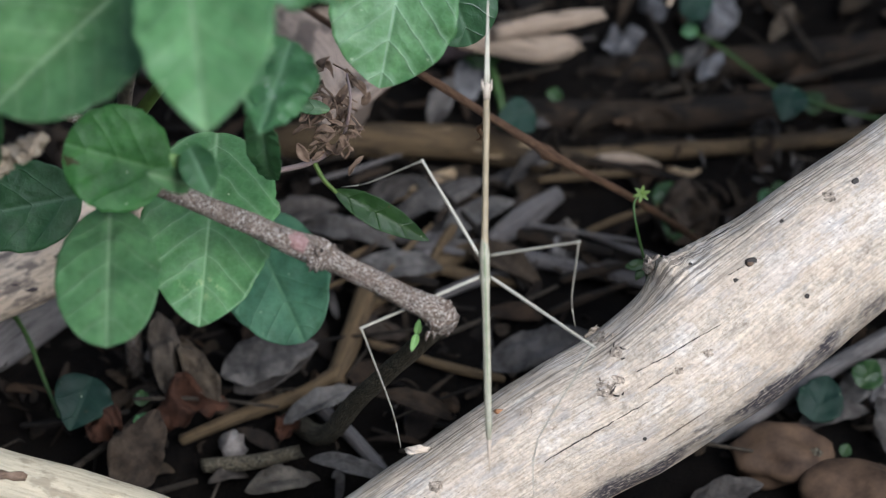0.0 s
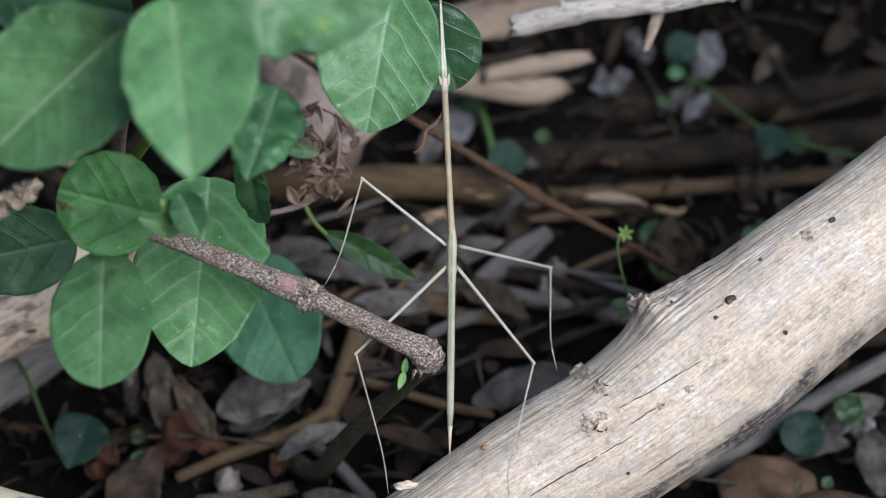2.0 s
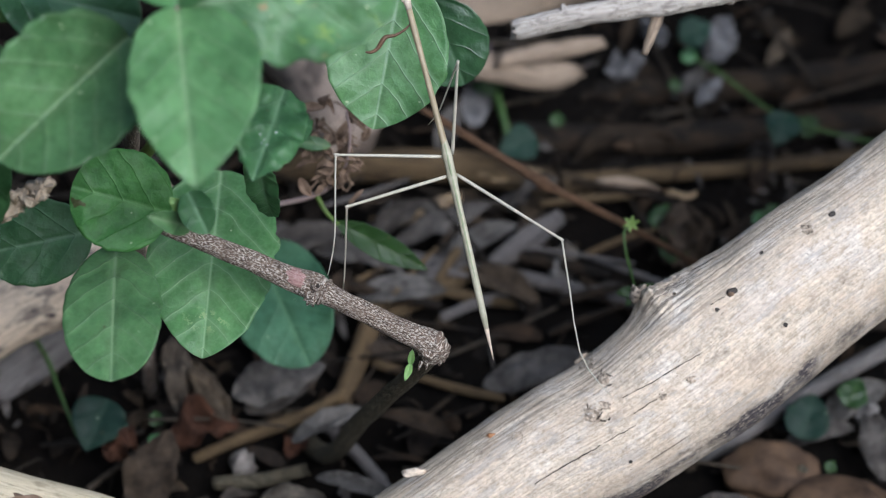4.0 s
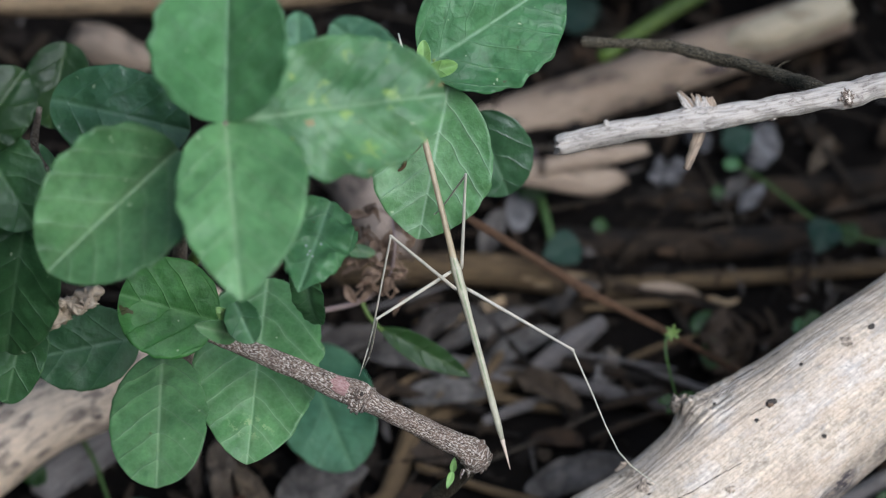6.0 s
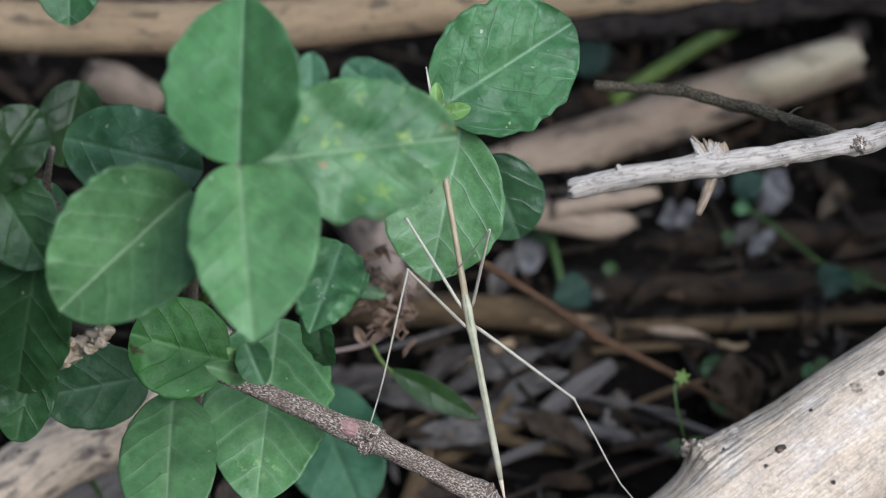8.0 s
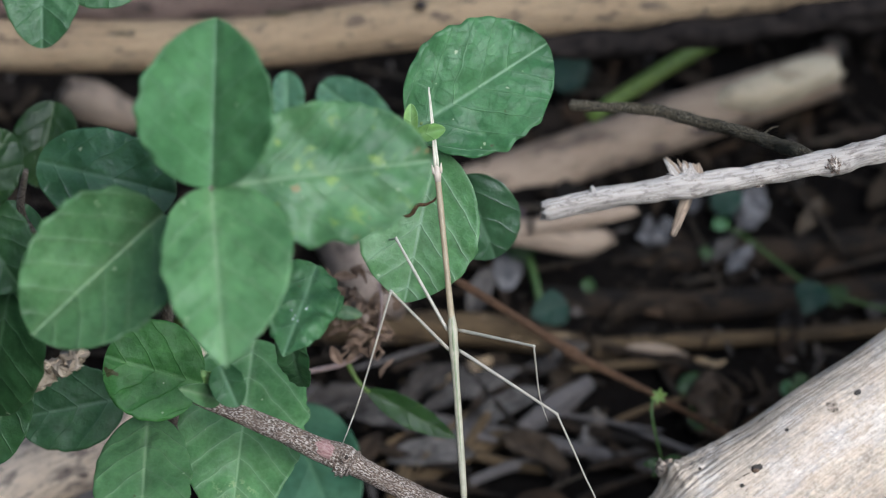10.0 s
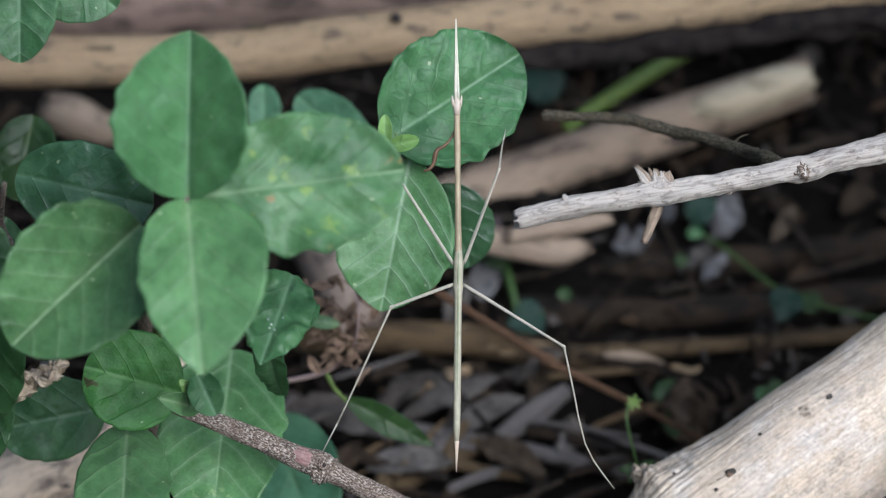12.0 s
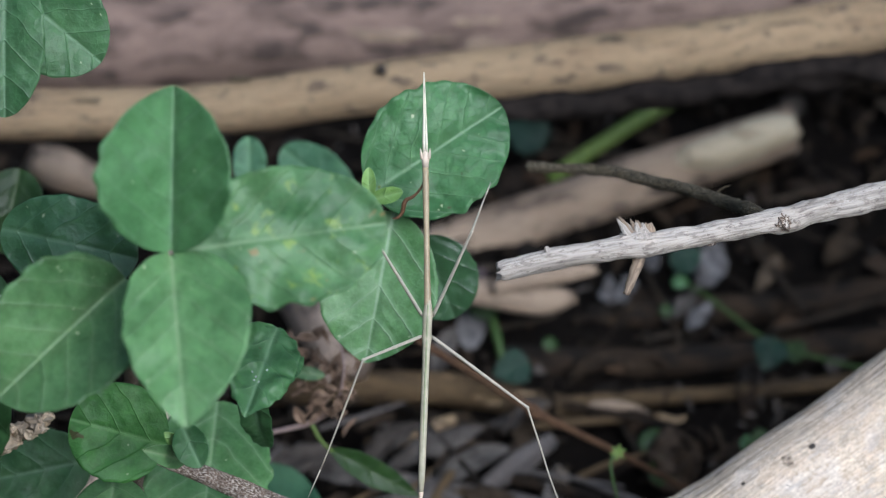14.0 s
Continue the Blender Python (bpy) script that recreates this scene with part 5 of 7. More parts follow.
for i, spot in enumerate(((0.0656, -0.0869, 0.0120), (0.1728, -0.1677, 0.0120), (0.0634, -0.0919, 0.0100), (-0.0048, -0.2124, 0.0100), (-0.0552, -0.1879, 0.0120))):
    tagged(blob("pebble", spot, (0.005, 0.0045, 0.006), PALE_BIT, None, "", 3.0 + i, 0.5), "small pale grey stone in the litter", "stone", "pebbles")
for i, (spot, r) in enumerate((((0.1346, -0.1935, 0.0120), 0.0150), ((0.1602, -0.2118, 0.0120), 0.0165))):
    pod = tagged(blob("seed_pod", spot, (r * 1.15, r * 0.8, r * 0.62), POD, None, "", 8.0 + i, 0.32, 24, 36, 1.5), "dull brown lumpy seed pod on the litter", "seed pod", "seed pods")
    blob("stalk_scar", Vector(spot) + Vector((r * 0.75, -r * 0.30, r * 0.42)), (0.0022, 0.0018, 0.0014), BARK_DARK, pod, "dark stalk scar", 4.0 + i, 0.5, 10, 14, 2.5)


rod("vine", "thin dim green vine trailing over the litter", [((0.1187, 0.0241, 0.0130), 0.0007), ((0.1300, 0.0120, 0.0150), 0.0007), ((0.1401, 0.0012, 0.0140), 0.0007), ((0.1510, -0.0117, 0.0150), 0.0007), ((0.1701, -0.0212, 0.0140), 0.0007), ((0.2000, -0.0300, 0.0130), 0.0006)], STEM_DIM, "vine", seed=34.0)
rod("green_stalk", "short thick dark green stem in the litter", [((0.0360, 0.0220, 0.0150), 0.0014), ((0.0405, 0.0012, 0.0170), 0.0016), ((0.0440, -0.0130, 0.0130), 0.0015), ((0.0450, -0.0190, 0.0090), 0.0013)], STEM_DIM, "stem", seed=35.0)
rod("rotten_chunk", "dark purplish rotten wood chunk beside the slabs", [(at(0.0180, 0.0190, -0.2950), 0.0070), (at(0.0275, 0.0222, -0.2880), 0.0085), (at(0.0370, 0.0250, -0.2850), 0.0060)], CHUNK, "wood", seed=36.0, rough=0.4, freq=150, ragged=0.004)
rod("grey_stick", "pale grey bark strip in the litter", [((0.0180, -0.1150, 0.0100), 0.0020), ((0.0330, -0.1090, 0.0120), 0.0024), ((0.0500, -0.1020, 0.0100), 0.0018)], LOG_DULL, "bark", seed=37.0, flat=0.5, rough=0.3)
rod("grey_stick", "pale grey bark strip in the litter", [((0.0140, -0.0980, 0.0120), 0.0026), ((0.0220, -0.0860, 0.0130), 0.0030), ((0.0260, -0.0700, 0.0110), 0.0020)], LOG_DULL, "bark", seed=38.0, flat=0.5, rough=0.3)
rod("grey_stick", "pale grey bark strip in the litter", [((-0.0330, -0.1000, 0.0120), 0.0020), ((-0.0180, -0.1010, 0.0130), 0.0022), ((0.0000, -0.1000, 0.0110), 0.0016)], LOG_DULL, "bark", seed=39.0, flat=0.5, rough=0.3)


for i in range(26):
    r = random.Random(1300 + i)
    x, y, turn = r.uniform(-0.075, 0.10), r.uniform(-0.135, -0.045), radians(r.choice((-28, -18, -10, 12, 24, 38, 55)) + r.uniform(-6, 6))
    half, thick = r.uniform(0.008, 0.022), r.uniform(0.0007, 0.0022)
    o, d = Vector((x, y, r.uniform(0.010, 0.018))), Vector((math.cos(turn), math.sin(turn), r.uniform(-0.12, 0.12)))
    rod("bark_strip", "thin dull strip of bark or dead stalk in the litter", [(o - d * half, thick), (o + Vector((0, 0, r.uniform(-0.001, 0.002))), thick * 1.2), (o + d * half, thick * 0.7)], r.choice((LOG_DULL, LOG_DIM, LOG_DIM, LOG_BROWN)), "bark", group="bark strips in the litter", seed=50.0 + i, flat=r.uniform(0.35, 0.9), rough=0.3, sides=10, steps=5)


rod("green_stalk", "thin bent green stalk over the litter", [((-0.1500, -0.1120, 0.0180), 0.0008), ((-0.1366, -0.1290, 0.0220), 0.0009), ((-0.1280, -0.1440, 0.0220), 0.0009), ((-0.1215, -0.1610, 0.0190), 0.0008), ((-0.1150, -0.1760, 0.0140), 0.0007)], STEM_DIM, "stalk", seed=41.0)
bark_flakes(bpy.data.objects["fallen_stick"], [((-0.0510, -0.0308, 0.0060), 0.0065), ((0.0250, -0.0332, 0.0080), 0.0068), ((0.0606, -0.0398, 0.0060), 0.0060)], 8, LOG_TAN, "pale worn patch", 67, "worn_patch")
bark_flakes(bpy.data.objects["fallen_stick.002"], [((0.0431, -0.0126, 0.0040), 0.006), ((0.1039, -0.0151, 0.0040), 0.0065), ((0.2063, -0.0026, 0.0040), 0.0065)], 9, LOG_DIM, "lighter flake of bark", 68)
bark_flakes(bpy.data.objects["fallen_stick.003"], [((0.0824, 0.0147, 0.0), 0.006), ((0.1399, 0.0193, 0.0), 0.0065), ((0.2097, 0.0307, 0.0), 0.0065)], 7, LOG_DIM, "lighter flake of bark", 69)
def litter_leaf(name, label, place, length, width, turn, material, seed, category="dry leaf", face=(0, 0.45, 0.9), **kw):
    a = radians(turn)
    d = Vector((math.cos(a), math.sin(a) * 0.9, math.sin(a) * 0.35)).normalized() * length / 2
    kw.setdefault("wave", 1.1)
    kw.setdefault("notch", 0.05)
    kw.setdefault("bend", 0.08)
    v, f, u = leaf_data(Vector(place) - d, Vector(place) + d, width, face=face, seed=seed, nl=24, nw=7, **kw)
    return tagged(link(name, v, f, material, None, "", u), label, category)


litter_leaf("dry_leaf", "large pale greyish dead leaf on soil", (-0.0423, -0.1549, 0.0200), 0.036, 0.0177, 20, DRY_PALE, 1.0, wave=0.35)
litter_leaf("dry_leaf", "large pale greyish dead leaf on soil", (-0.0865, -0.1978, 0.0200), 0.034, 0.0190, 70, DRY, 2.0, wave=0.35)
litter_leaf("dry_leaf", "reddish-brown curled dead leaf on soil", (-0.0689, -0.1784, 0.0200), 0.026, 0.018, 10, DRY_RED, 3.0, bend=0.2)
litter_leaf("dry_leaf", "reddish-brown curled dead leaf on soil", (-0.0987, -0.1845, 0.0200), 0.016, 0.013, 60, DRY_RED, 4.0, bend=0.2)
litter_leaf("dry_leaf", "reddish-brown curled dead leaf on soil", (-0.0356, -0.1791, 0.0120), 0.012, 0.009, 60, DRY_RED, 4.5, bend=0.2)
litter_leaf("dry_leaf", "curled brown dead leaf on edge", (-0.0784, -0.1577, 0.0250), 0.034, 0.012, 100, DRY, 5.0, bend=0.2)
litter_leaf("dry_leaf", "curled brown dead leaf on edge", (-0.0673, -0.1653, 0.0250), 0.030, 0.010, 120, DRY, 6.0, bend=0.2)
litter_leaf("dry_leaf", "pale grey dead leaf on the litter", (0.0187, -0.0726, 0.0160), 0.042, 0.0109, 25, DRY_PALE, 7.0, wave=0.35)
litter_leaf("dry_leaf", "pale grey dead leaf on the litter", (0.0542, -0.1478, 0.0160), 0.045, 0.0150, 15, DRY_PALE, 8.0, wave=0.35)
litter_leaf("dry_leaf", "pale grey dead leaf on the litter", (-0.0408, -0.1565, 0.0160), 0.032, 0.0150, 30, DRY_PALE, 9.0, wave=0.35)
litter_leaf("dry_leaf", "pale grey dead leaf on the litter", (-0.0238, -0.0019, 0.0200), 0.03, 0.0136, 50, DRY_PALE, 10.0, wave=0.35)
litter_leaf("dry_leaf", "pale grey dead leaf on the litter", (0.0334, -0.0002, 0.0120), 0.024, 0.0122, 80, DRY_GLINT, 11.0, wave=0.35)
litter_leaf("dry_leaf", "small dead leaf on the far litter, sky glint painted lilac-grey", (0.1264, 0.0044, 0.0120), 0.017, 0.008, 55, DRY_GLINT, 12.0)
litter_leaf("dry_leaf", "small dead leaf on the far litter, sky glint painted lilac-grey", (0.1328, 0.0364, 0.0100), 0.022, 0.014, 70, DRY_GLINT, 16.0)
litter_leaf("dry_leaf", "small dead leaf on the far litter, sky glint painted lilac-grey", (0.0937, 0.0215, 0.0100), 0.018, 0.012, 20, DRY_GLINT, 17.0)
litter_leaf("dry_leaf", "small dead leaf on the far litter, sky glint painted lilac-grey", (0.1060, 0.0420, 0.0100), 0.016, 0.010, 120, DRY_GLINT, 18.0)
litter_leaf("dry_leaf", "pale grey dead leaf on the litter", (0.1560, 0.0290, 0.0120), 0.02, 0.0068, 60, DRY, 13.0, wave=0.35)
litter_leaf("dry_leaf", "long curled dead leaf on the litter", (-0.0238, -0.1736, 0.0160), 0.03, 0.0082, 25, DRY_PALE, 54.0, bend=0.2, fold=0.4, wave=0.35)
litter_leaf("dry_leaf", "long curled dead leaf on the litter", (-0.0375, -0.2095, 0.0160), 0.026, 0.0095, 10, DRY, 47.0, bend=0.2, fold=0.4, wave=0.35)
litter_leaf("dry_leaf", "long curled dead leaf on the litter", (-0.0124, -0.2048, 0.0160), 0.034, 0.0068, -20, DRY_PALE, 60.0, bend=0.2, fold=0.4, wave=0.35)
litter_leaf("dry_leaf", "long curled dead leaf on the litter", (0.0076, -0.1740, 0.0160), 0.03, 0.0075, 160, DRY, 70.0, bend=0.2, fold=0.4, wave=0.35)
litter_leaf("dry_leaf", "crumpled greyish-brown dead leaf in the litter", (-0.0334, -0.0802, 0.0140), 0.034, 0.0122, 20, DRY_PALE, 200.0, bend=0.18, fold=0.3, wave=0.35)
litter_leaf("dry_leaf", "crumpled greyish-brown dead leaf in the litter", (-0.0134, -0.0892, 0.0140), 0.036, 0.0095, -15, DRY_PALE, 201.7, bend=0.18, fold=0.3, wave=0.35)
litter_leaf("dry_leaf", "crumpled greyish-brown dead leaf in the litter", (0.0007, -0.0696, 0.0140), 0.03, 0.0109, 40, DRY_PALE, 203.4, bend=0.18, fold=0.3, wave=0.35)
litter_leaf("dry_leaf", "crumpled greyish-brown dead leaf in the litter", (0.0031, -0.1068, 0.0140), 0.034, 0.0122, 5, DRY_PALE, 205.1, bend=0.18, fold=0.3, wave=0.35)
litter_leaf("dry_leaf", "crumpled greyish-brown dead leaf in the litter", (-0.0240, -0.1097, 0.0140), 0.03, 0.0109, 60, DRY, 206.8, bend=0.18, fold=0.3, wave=0.35)
litter_leaf("dry_leaf", "crumpled greyish-brown dead leaf in the litter", (0.0326, -0.0816, 0.0140), 0.034, 0.0095, 30, DRY_PALE, 208.5, bend=0.18, fold=0.3, wave=0.35)
litter_leaf("dry_leaf", "crumpled greyish-brown dead leaf in the litter", (0.0422, -0.1038, 0.0140), 0.03, 0.0122, -30, DRY, 210.2, bend=0.18, fold=0.3, wave=0.35)
litter_leaf("dry_leaf", "crumpled greyish-brown dead leaf in the litter", (0.0219, -0.0183, 0.0140), 0.024, 0.0095, 70, DRY_PALE, 211.9, bend=0.18, fold=0.3, wave=0.35)
litter_leaf("dry_leaf", "crumpled greyish-brown dead leaf in the litter", (-0.0583, 0.0679, 0.0140), 0.03, 0.0122, 20, DRY, 213.6, bend=0.18, fold=0.3, wave=0.35)
litter_leaf("dry_leaf", "crumpled greyish-brown dead leaf in the litter", (0.1691, -0.1599, 0.0100), 0.03, 0.0122, 30, DRY_PALE, 240.0, bend=0.18, fold=0.3, wave=0.35)
litter_leaf("dry_leaf", "crumpled greyish-brown dead leaf in the litter", (0.1748, -0.1800, 0.0100), 0.028, 0.0136, 100, DRY_PALE, 241.7, bend=0.18, fold=0.3, wave=0.35)
litter_leaf("dry_leaf", "crumpled greyish-brown dead leaf in the litter", (0.1555, -0.1744, 0.0100), 0.026, 0.0095, 10, DRY_PALE, 243.4, bend=0.18, fold=0.3, wave=0.35)
litter_leaf("dry_leaf", "crumpled greyish-brown dead leaf in the litter", (0.1136, -0.2115, 0.0100), 0.03, 0.0109, 20, DRY_PALE, 245.1, bend=0.18, fold=0.3, wave=0.35)
litter_leaf("dry_leaf", "crumpled greyish-brown dead leaf in the litter", (0.1495, -0.1543, 0.0100), 0.022, 0.0082, 60, DRY_PALE, 246.8, bend=0.18, fold=0.3, wave=0.35)
litter_leaf("dry_leaf", "olive-brown dead leaf on the litter", (0.1093, -0.0789, 0.0200), 0.022, 0.018, 80, DRY, 14.0)
litter_leaf("dry_leaf", "olive-brown dead leaf on the litter", (0.1134, -0.0838, 0.0160), 0.024, 0.016, 50, DRY, 15.0)
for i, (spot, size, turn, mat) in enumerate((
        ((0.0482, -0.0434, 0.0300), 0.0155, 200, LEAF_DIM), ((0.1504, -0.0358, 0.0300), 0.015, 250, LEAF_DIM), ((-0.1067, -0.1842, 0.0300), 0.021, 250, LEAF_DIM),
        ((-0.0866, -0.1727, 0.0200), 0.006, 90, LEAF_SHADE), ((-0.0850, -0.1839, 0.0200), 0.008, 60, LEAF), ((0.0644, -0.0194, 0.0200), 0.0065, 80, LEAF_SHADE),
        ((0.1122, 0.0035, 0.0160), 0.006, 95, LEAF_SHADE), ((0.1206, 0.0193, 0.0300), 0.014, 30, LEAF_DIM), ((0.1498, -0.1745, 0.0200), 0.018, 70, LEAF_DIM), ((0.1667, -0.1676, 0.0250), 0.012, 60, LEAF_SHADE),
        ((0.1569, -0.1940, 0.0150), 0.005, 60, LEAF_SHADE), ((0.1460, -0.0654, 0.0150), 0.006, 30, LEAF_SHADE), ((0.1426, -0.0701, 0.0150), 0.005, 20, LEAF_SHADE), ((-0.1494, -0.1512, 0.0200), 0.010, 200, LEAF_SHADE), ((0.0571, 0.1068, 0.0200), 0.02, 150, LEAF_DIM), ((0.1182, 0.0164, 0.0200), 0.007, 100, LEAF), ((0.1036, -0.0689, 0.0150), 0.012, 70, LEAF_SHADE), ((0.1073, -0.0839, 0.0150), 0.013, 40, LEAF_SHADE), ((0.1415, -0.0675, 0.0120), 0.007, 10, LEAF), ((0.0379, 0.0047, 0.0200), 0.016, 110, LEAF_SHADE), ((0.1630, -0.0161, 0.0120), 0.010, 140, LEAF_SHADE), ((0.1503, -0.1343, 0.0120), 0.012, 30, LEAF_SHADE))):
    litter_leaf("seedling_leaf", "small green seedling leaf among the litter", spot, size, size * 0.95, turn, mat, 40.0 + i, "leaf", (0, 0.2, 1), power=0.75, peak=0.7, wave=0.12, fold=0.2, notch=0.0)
# a fresh dark leaf on a withered stalk
stalk = thing("withered_stalk", "withered pinkish stalk with shrivelled brown flowers and one green leaf", "plant")
tube("stalk", [(at(-0.0478, -0.0327, -0.1275), 0.0008), (at(-0.0396, -0.0300, -0.1250), 0.0009), (at(-0.0274, -0.0269, -0.1225), 0.0010), (at(-0.0177, -0.0202, -0.1178), 0.0007), (at(-0.0144, -0.0078, -0.1069), 0.0005), (at(-0.0155, 0.0021, -0.1100), 0.0004)], PINKISH, stalk, "pale pinkish stalk", steps=6, sides=8)
tube("stalk", [(at(-0.0264, -0.0269, -0.1225), 0.0009), (at(-0.0234, -0.0325, -0.1225), 0.0008), (at(-0.0190, -0.0372, -0.1238), 0.0007)], STEM_GREEN, stalk, "", steps=6, sides=8)
tube("stalk", [(at(-0.0478, -0.0327, -0.1275), 0.0010), (at(-0.0644, -0.0378, -0.1700), 0.0011), (at(-0.0858, -0.0480, -0.2700), 0.0012)], PINKISH, stalk, "", steps=6, sides=8)
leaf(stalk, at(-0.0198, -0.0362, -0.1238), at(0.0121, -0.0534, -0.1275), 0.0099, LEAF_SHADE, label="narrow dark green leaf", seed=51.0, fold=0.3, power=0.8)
for i in range(20):
    r = random.Random(100 + i)
    c = at(-0.0212, -0.0110, -0.1146) + ax(r.uniform(-0.009, 0.008), r.uniform(-0.015, 0.015), r.uniform(-0.006, 0.004))
    pts = [(c + ax(0.005 * math.cos(i + q * 1.2) * r.uniform(0.4, 1), 0.006 * math.sin(i * 2 + q * 1.2) * r.uniform(0.4, 1), r.uniform(-0.003, 0.003)), r.uniform(0.0002, 0.0005)) for q in range(3)]
    tube("dry_flower", pts, HUSK, stalk, "", steps=4, sides=6, rough=0.3, freq=500)
for i in range(52):
    r = random.Random(200 + i)
    c = at(-0.0212, -0.0110, -0.1146) + ax(r.gauss(0, 0.0056), r.gauss(0, 0.0085), r.uniform(-0.006, 0.004))
    d = ax(r.uniform(-1, 1), r.uniform(-1, 1), r.uniform(-0.5, 0.5)).normalized() * r.uniform(0.002, 0.0045)
    leaf(stalk, c - d, c + d, r.uniform(0.0015, 0.0038), HUSK, "dry_petal", seed=300.0 + i, nl=8, nw=3, fold=r.uniform(0.2, 0.9), bend=r.uniform(-0.3, 0.4), wave=0.7, face=(r.uniform(-0.5, 0.5), 0.5, 0.7))
leaf(stalk, at(-0.0211, -0.0098, -0.1102), at(-0.0350, -0.0078, -0.1085), 0.0051, LEAF_MOTTLED, seed=52.0, nl=14, nw=5)
# shrivelled pale flower at the side of the shrub
husk = thing("withered_flower", "shrivelled beige flower head on a dry stem", "flower")
tube("stem", [(at(-0.1547, -0.0358, -0.0400), 0.0010), (at(-0.1285, -0.0340, -0.0100), 0.0010), (at(-0.1200, -0.0318, -0.0000), 0.0012)], PALE_DRY, husk, "", steps=5, sides=8)
for i, (a, b, c) in enumerate(((45, 715, 0.0042), (66, 694, 0.0046), (92, 678, 0.0044), (112, 668, 0.0030), (50, 690, 0.0028), (80, 702, 0.003), (100, 690, 0.003))):
    r = random.Random(400 + i)
    o = at(-0.1146, -0.0258, 0.0001) + ax((a - 70) * 0.000175, (695 - b) * 0.000175, 0.0008 * i)
    blob("dry_petal", o, (c * 0.75, c * 0.5, c * 0.6), PALE_DRY, husk, "", 12.0 + i, 0.9, 12, 16, 2.8)
    d = ax(r.uniform(-1, 1), r.uniform(-1, 1), r.uniform(-0.2, 0.6)).normalized() * c
    leaf(husk, o - d * 0.4, o + d, c * 1.1, PALE_DRY, "dry_petal", seed=410.0 + i, nl=10, nw=4, fold=0.6, bend=0.3, wave=0.7)
# seedling with a star-shaped green calyx
seedling = thing("seedling", "small green seedling with a star-shaped calyx", "seedling")
tube("stem", [(at(0.0862, -0.0641, -0.1400), 0.00045), (at(0.0843, -0.0578, -0.1350), 0.00045), (at(0.0816, -0.0476, -0.1300), 0.00042), (at(0.0810, -0.0412, -0.1300), 0.00042), (at(0.0828, -0.0384, -0.1300), 0.00042)], STEM_DIM, seedling, steps=6, sides=8)
tube("stem", [(at(0.0862, -0.0641, -0.1400), 0.00045), (at(0.0886, -0.0753, -0.1600), 0.0005), (at(0.0910, -0.0873, -0.1900), 0.0005)], STEM_DIM, seedling, steps=6, sides=8)
for i in range(6):
    a = i * 1.047 + 0.3
    o = at(0.0835, -0.0378, -0.1295)
    leaf(seedling, o, o + ax(0.0032 * math.cos(a), 0.0032 * math.sin(a), 0.00042), 0.0013, STEM_GREEN, "sepal", seed=60.0 + i, nl=6, nw=2, fold=0.3)
for i, (dx, dy, l) in enumerate(((-40, 5, 0.009), (34, -12, 0.007), (-20, 30, 0.008))):
    o = at(0.0856, -0.0615, -0.1370)
    leaf(seedling, o, o + ax(dx * 0.00018, -dy * 0.00018, 0.001), l * 0.45, LEAF_SHADE, seed=70.0 + i, nl=12, nw=4)
# knots and spurs of the bleached twig
twig_grey = bpy.data.objects["bleached_twig"]
blob("knot", at(0.0837, 0.0356, 0.0075), (0.0044, 0.0026, 0.0030), LOG_GREY, twig_grey, "swollen broken knot", 5.0, 0.8, 20, 26, 2.6)
for i in range(14):
    r = random.Random(1500 + i)
    along = i / 13
    o = at(0.0804, 0.0363, 0.0085).lerp(at(0.0877, 0.0374, 0.0070), along) + ax(r.uniform(-0.0006, 0.0006), 0, r.uniform(-0.0018, 0.0016))
    d = ax(-0.0038 + 0.0042 * along + r.uniform(-0.0009, 0.0009), r.uniform(0.0048, 0.0076) * (1.0 - 0.38 * along), r.uniform(-0.0004, 0.0008))
    tube("spur", [(o - d * 0.2, 0.0012), (o + d * 0.4, r.uniform(0.0008, 0.0012)), (o + d * 0.8, 0.0006), (o + d, 0.00015)], SLAB if i % 3 else LOG_GREY, twig_grey, "splinter of a broken knot" if i == 0 else "", steps=4, sides=8, rough=0.35, freq=900, seed=float(i), flat=0.7)
tube("spur", [(at(0.0840, 0.0310, 0.0060), 0.0022), (at(0.0831, 0.0276, 0.0060), 0.0018), (at(0.0819, 0.0246, 0.0060), 0.0019), (at(0.0804, 0.0210, 0.0060), 0.0015), (at(0.0794, 0.0181, 0.0060), 0.0012)], SLAB, twig_grey, "broken side twig", steps=6, sides=14, rough=0.45, freq=500, seed=3.0, ragged=0.001)
tube("spur", [(at(0.0536, 0.0313, 0.0180), 0.0014), (at(0.0533, 0.0329, 0.0185), 0.0006)], LOG_GREY, twig_grey, "", steps=4, sides=8)
blob("knot", at(0.1316, 0.0411, -0.0098), (0.0024, 0.0026, 0.0024), BARK, twig_grey, "brown crusty knot", 9.0, 0.8, 20, 26, 3.0)
blob("knot", at(0.1068, 0.0343, -0.0010), (0.0018, 0.0008, 0.0009), BARK, twig_grey, "brown crusty knot", 3.0, 0.8, 12, 16, 3.0)
tube("spur", [(at(0.1127, 0.0512, -0.0640), 0.0006), (at(0.1160, 0.0544, -0.0620), 0.0003), (at(0.1187, 0.0553, -0.0620), 0.0002)], BARK_DARK, bpy.data.objects["dark_twig"], "fine broken spur", steps=4, sides=6)


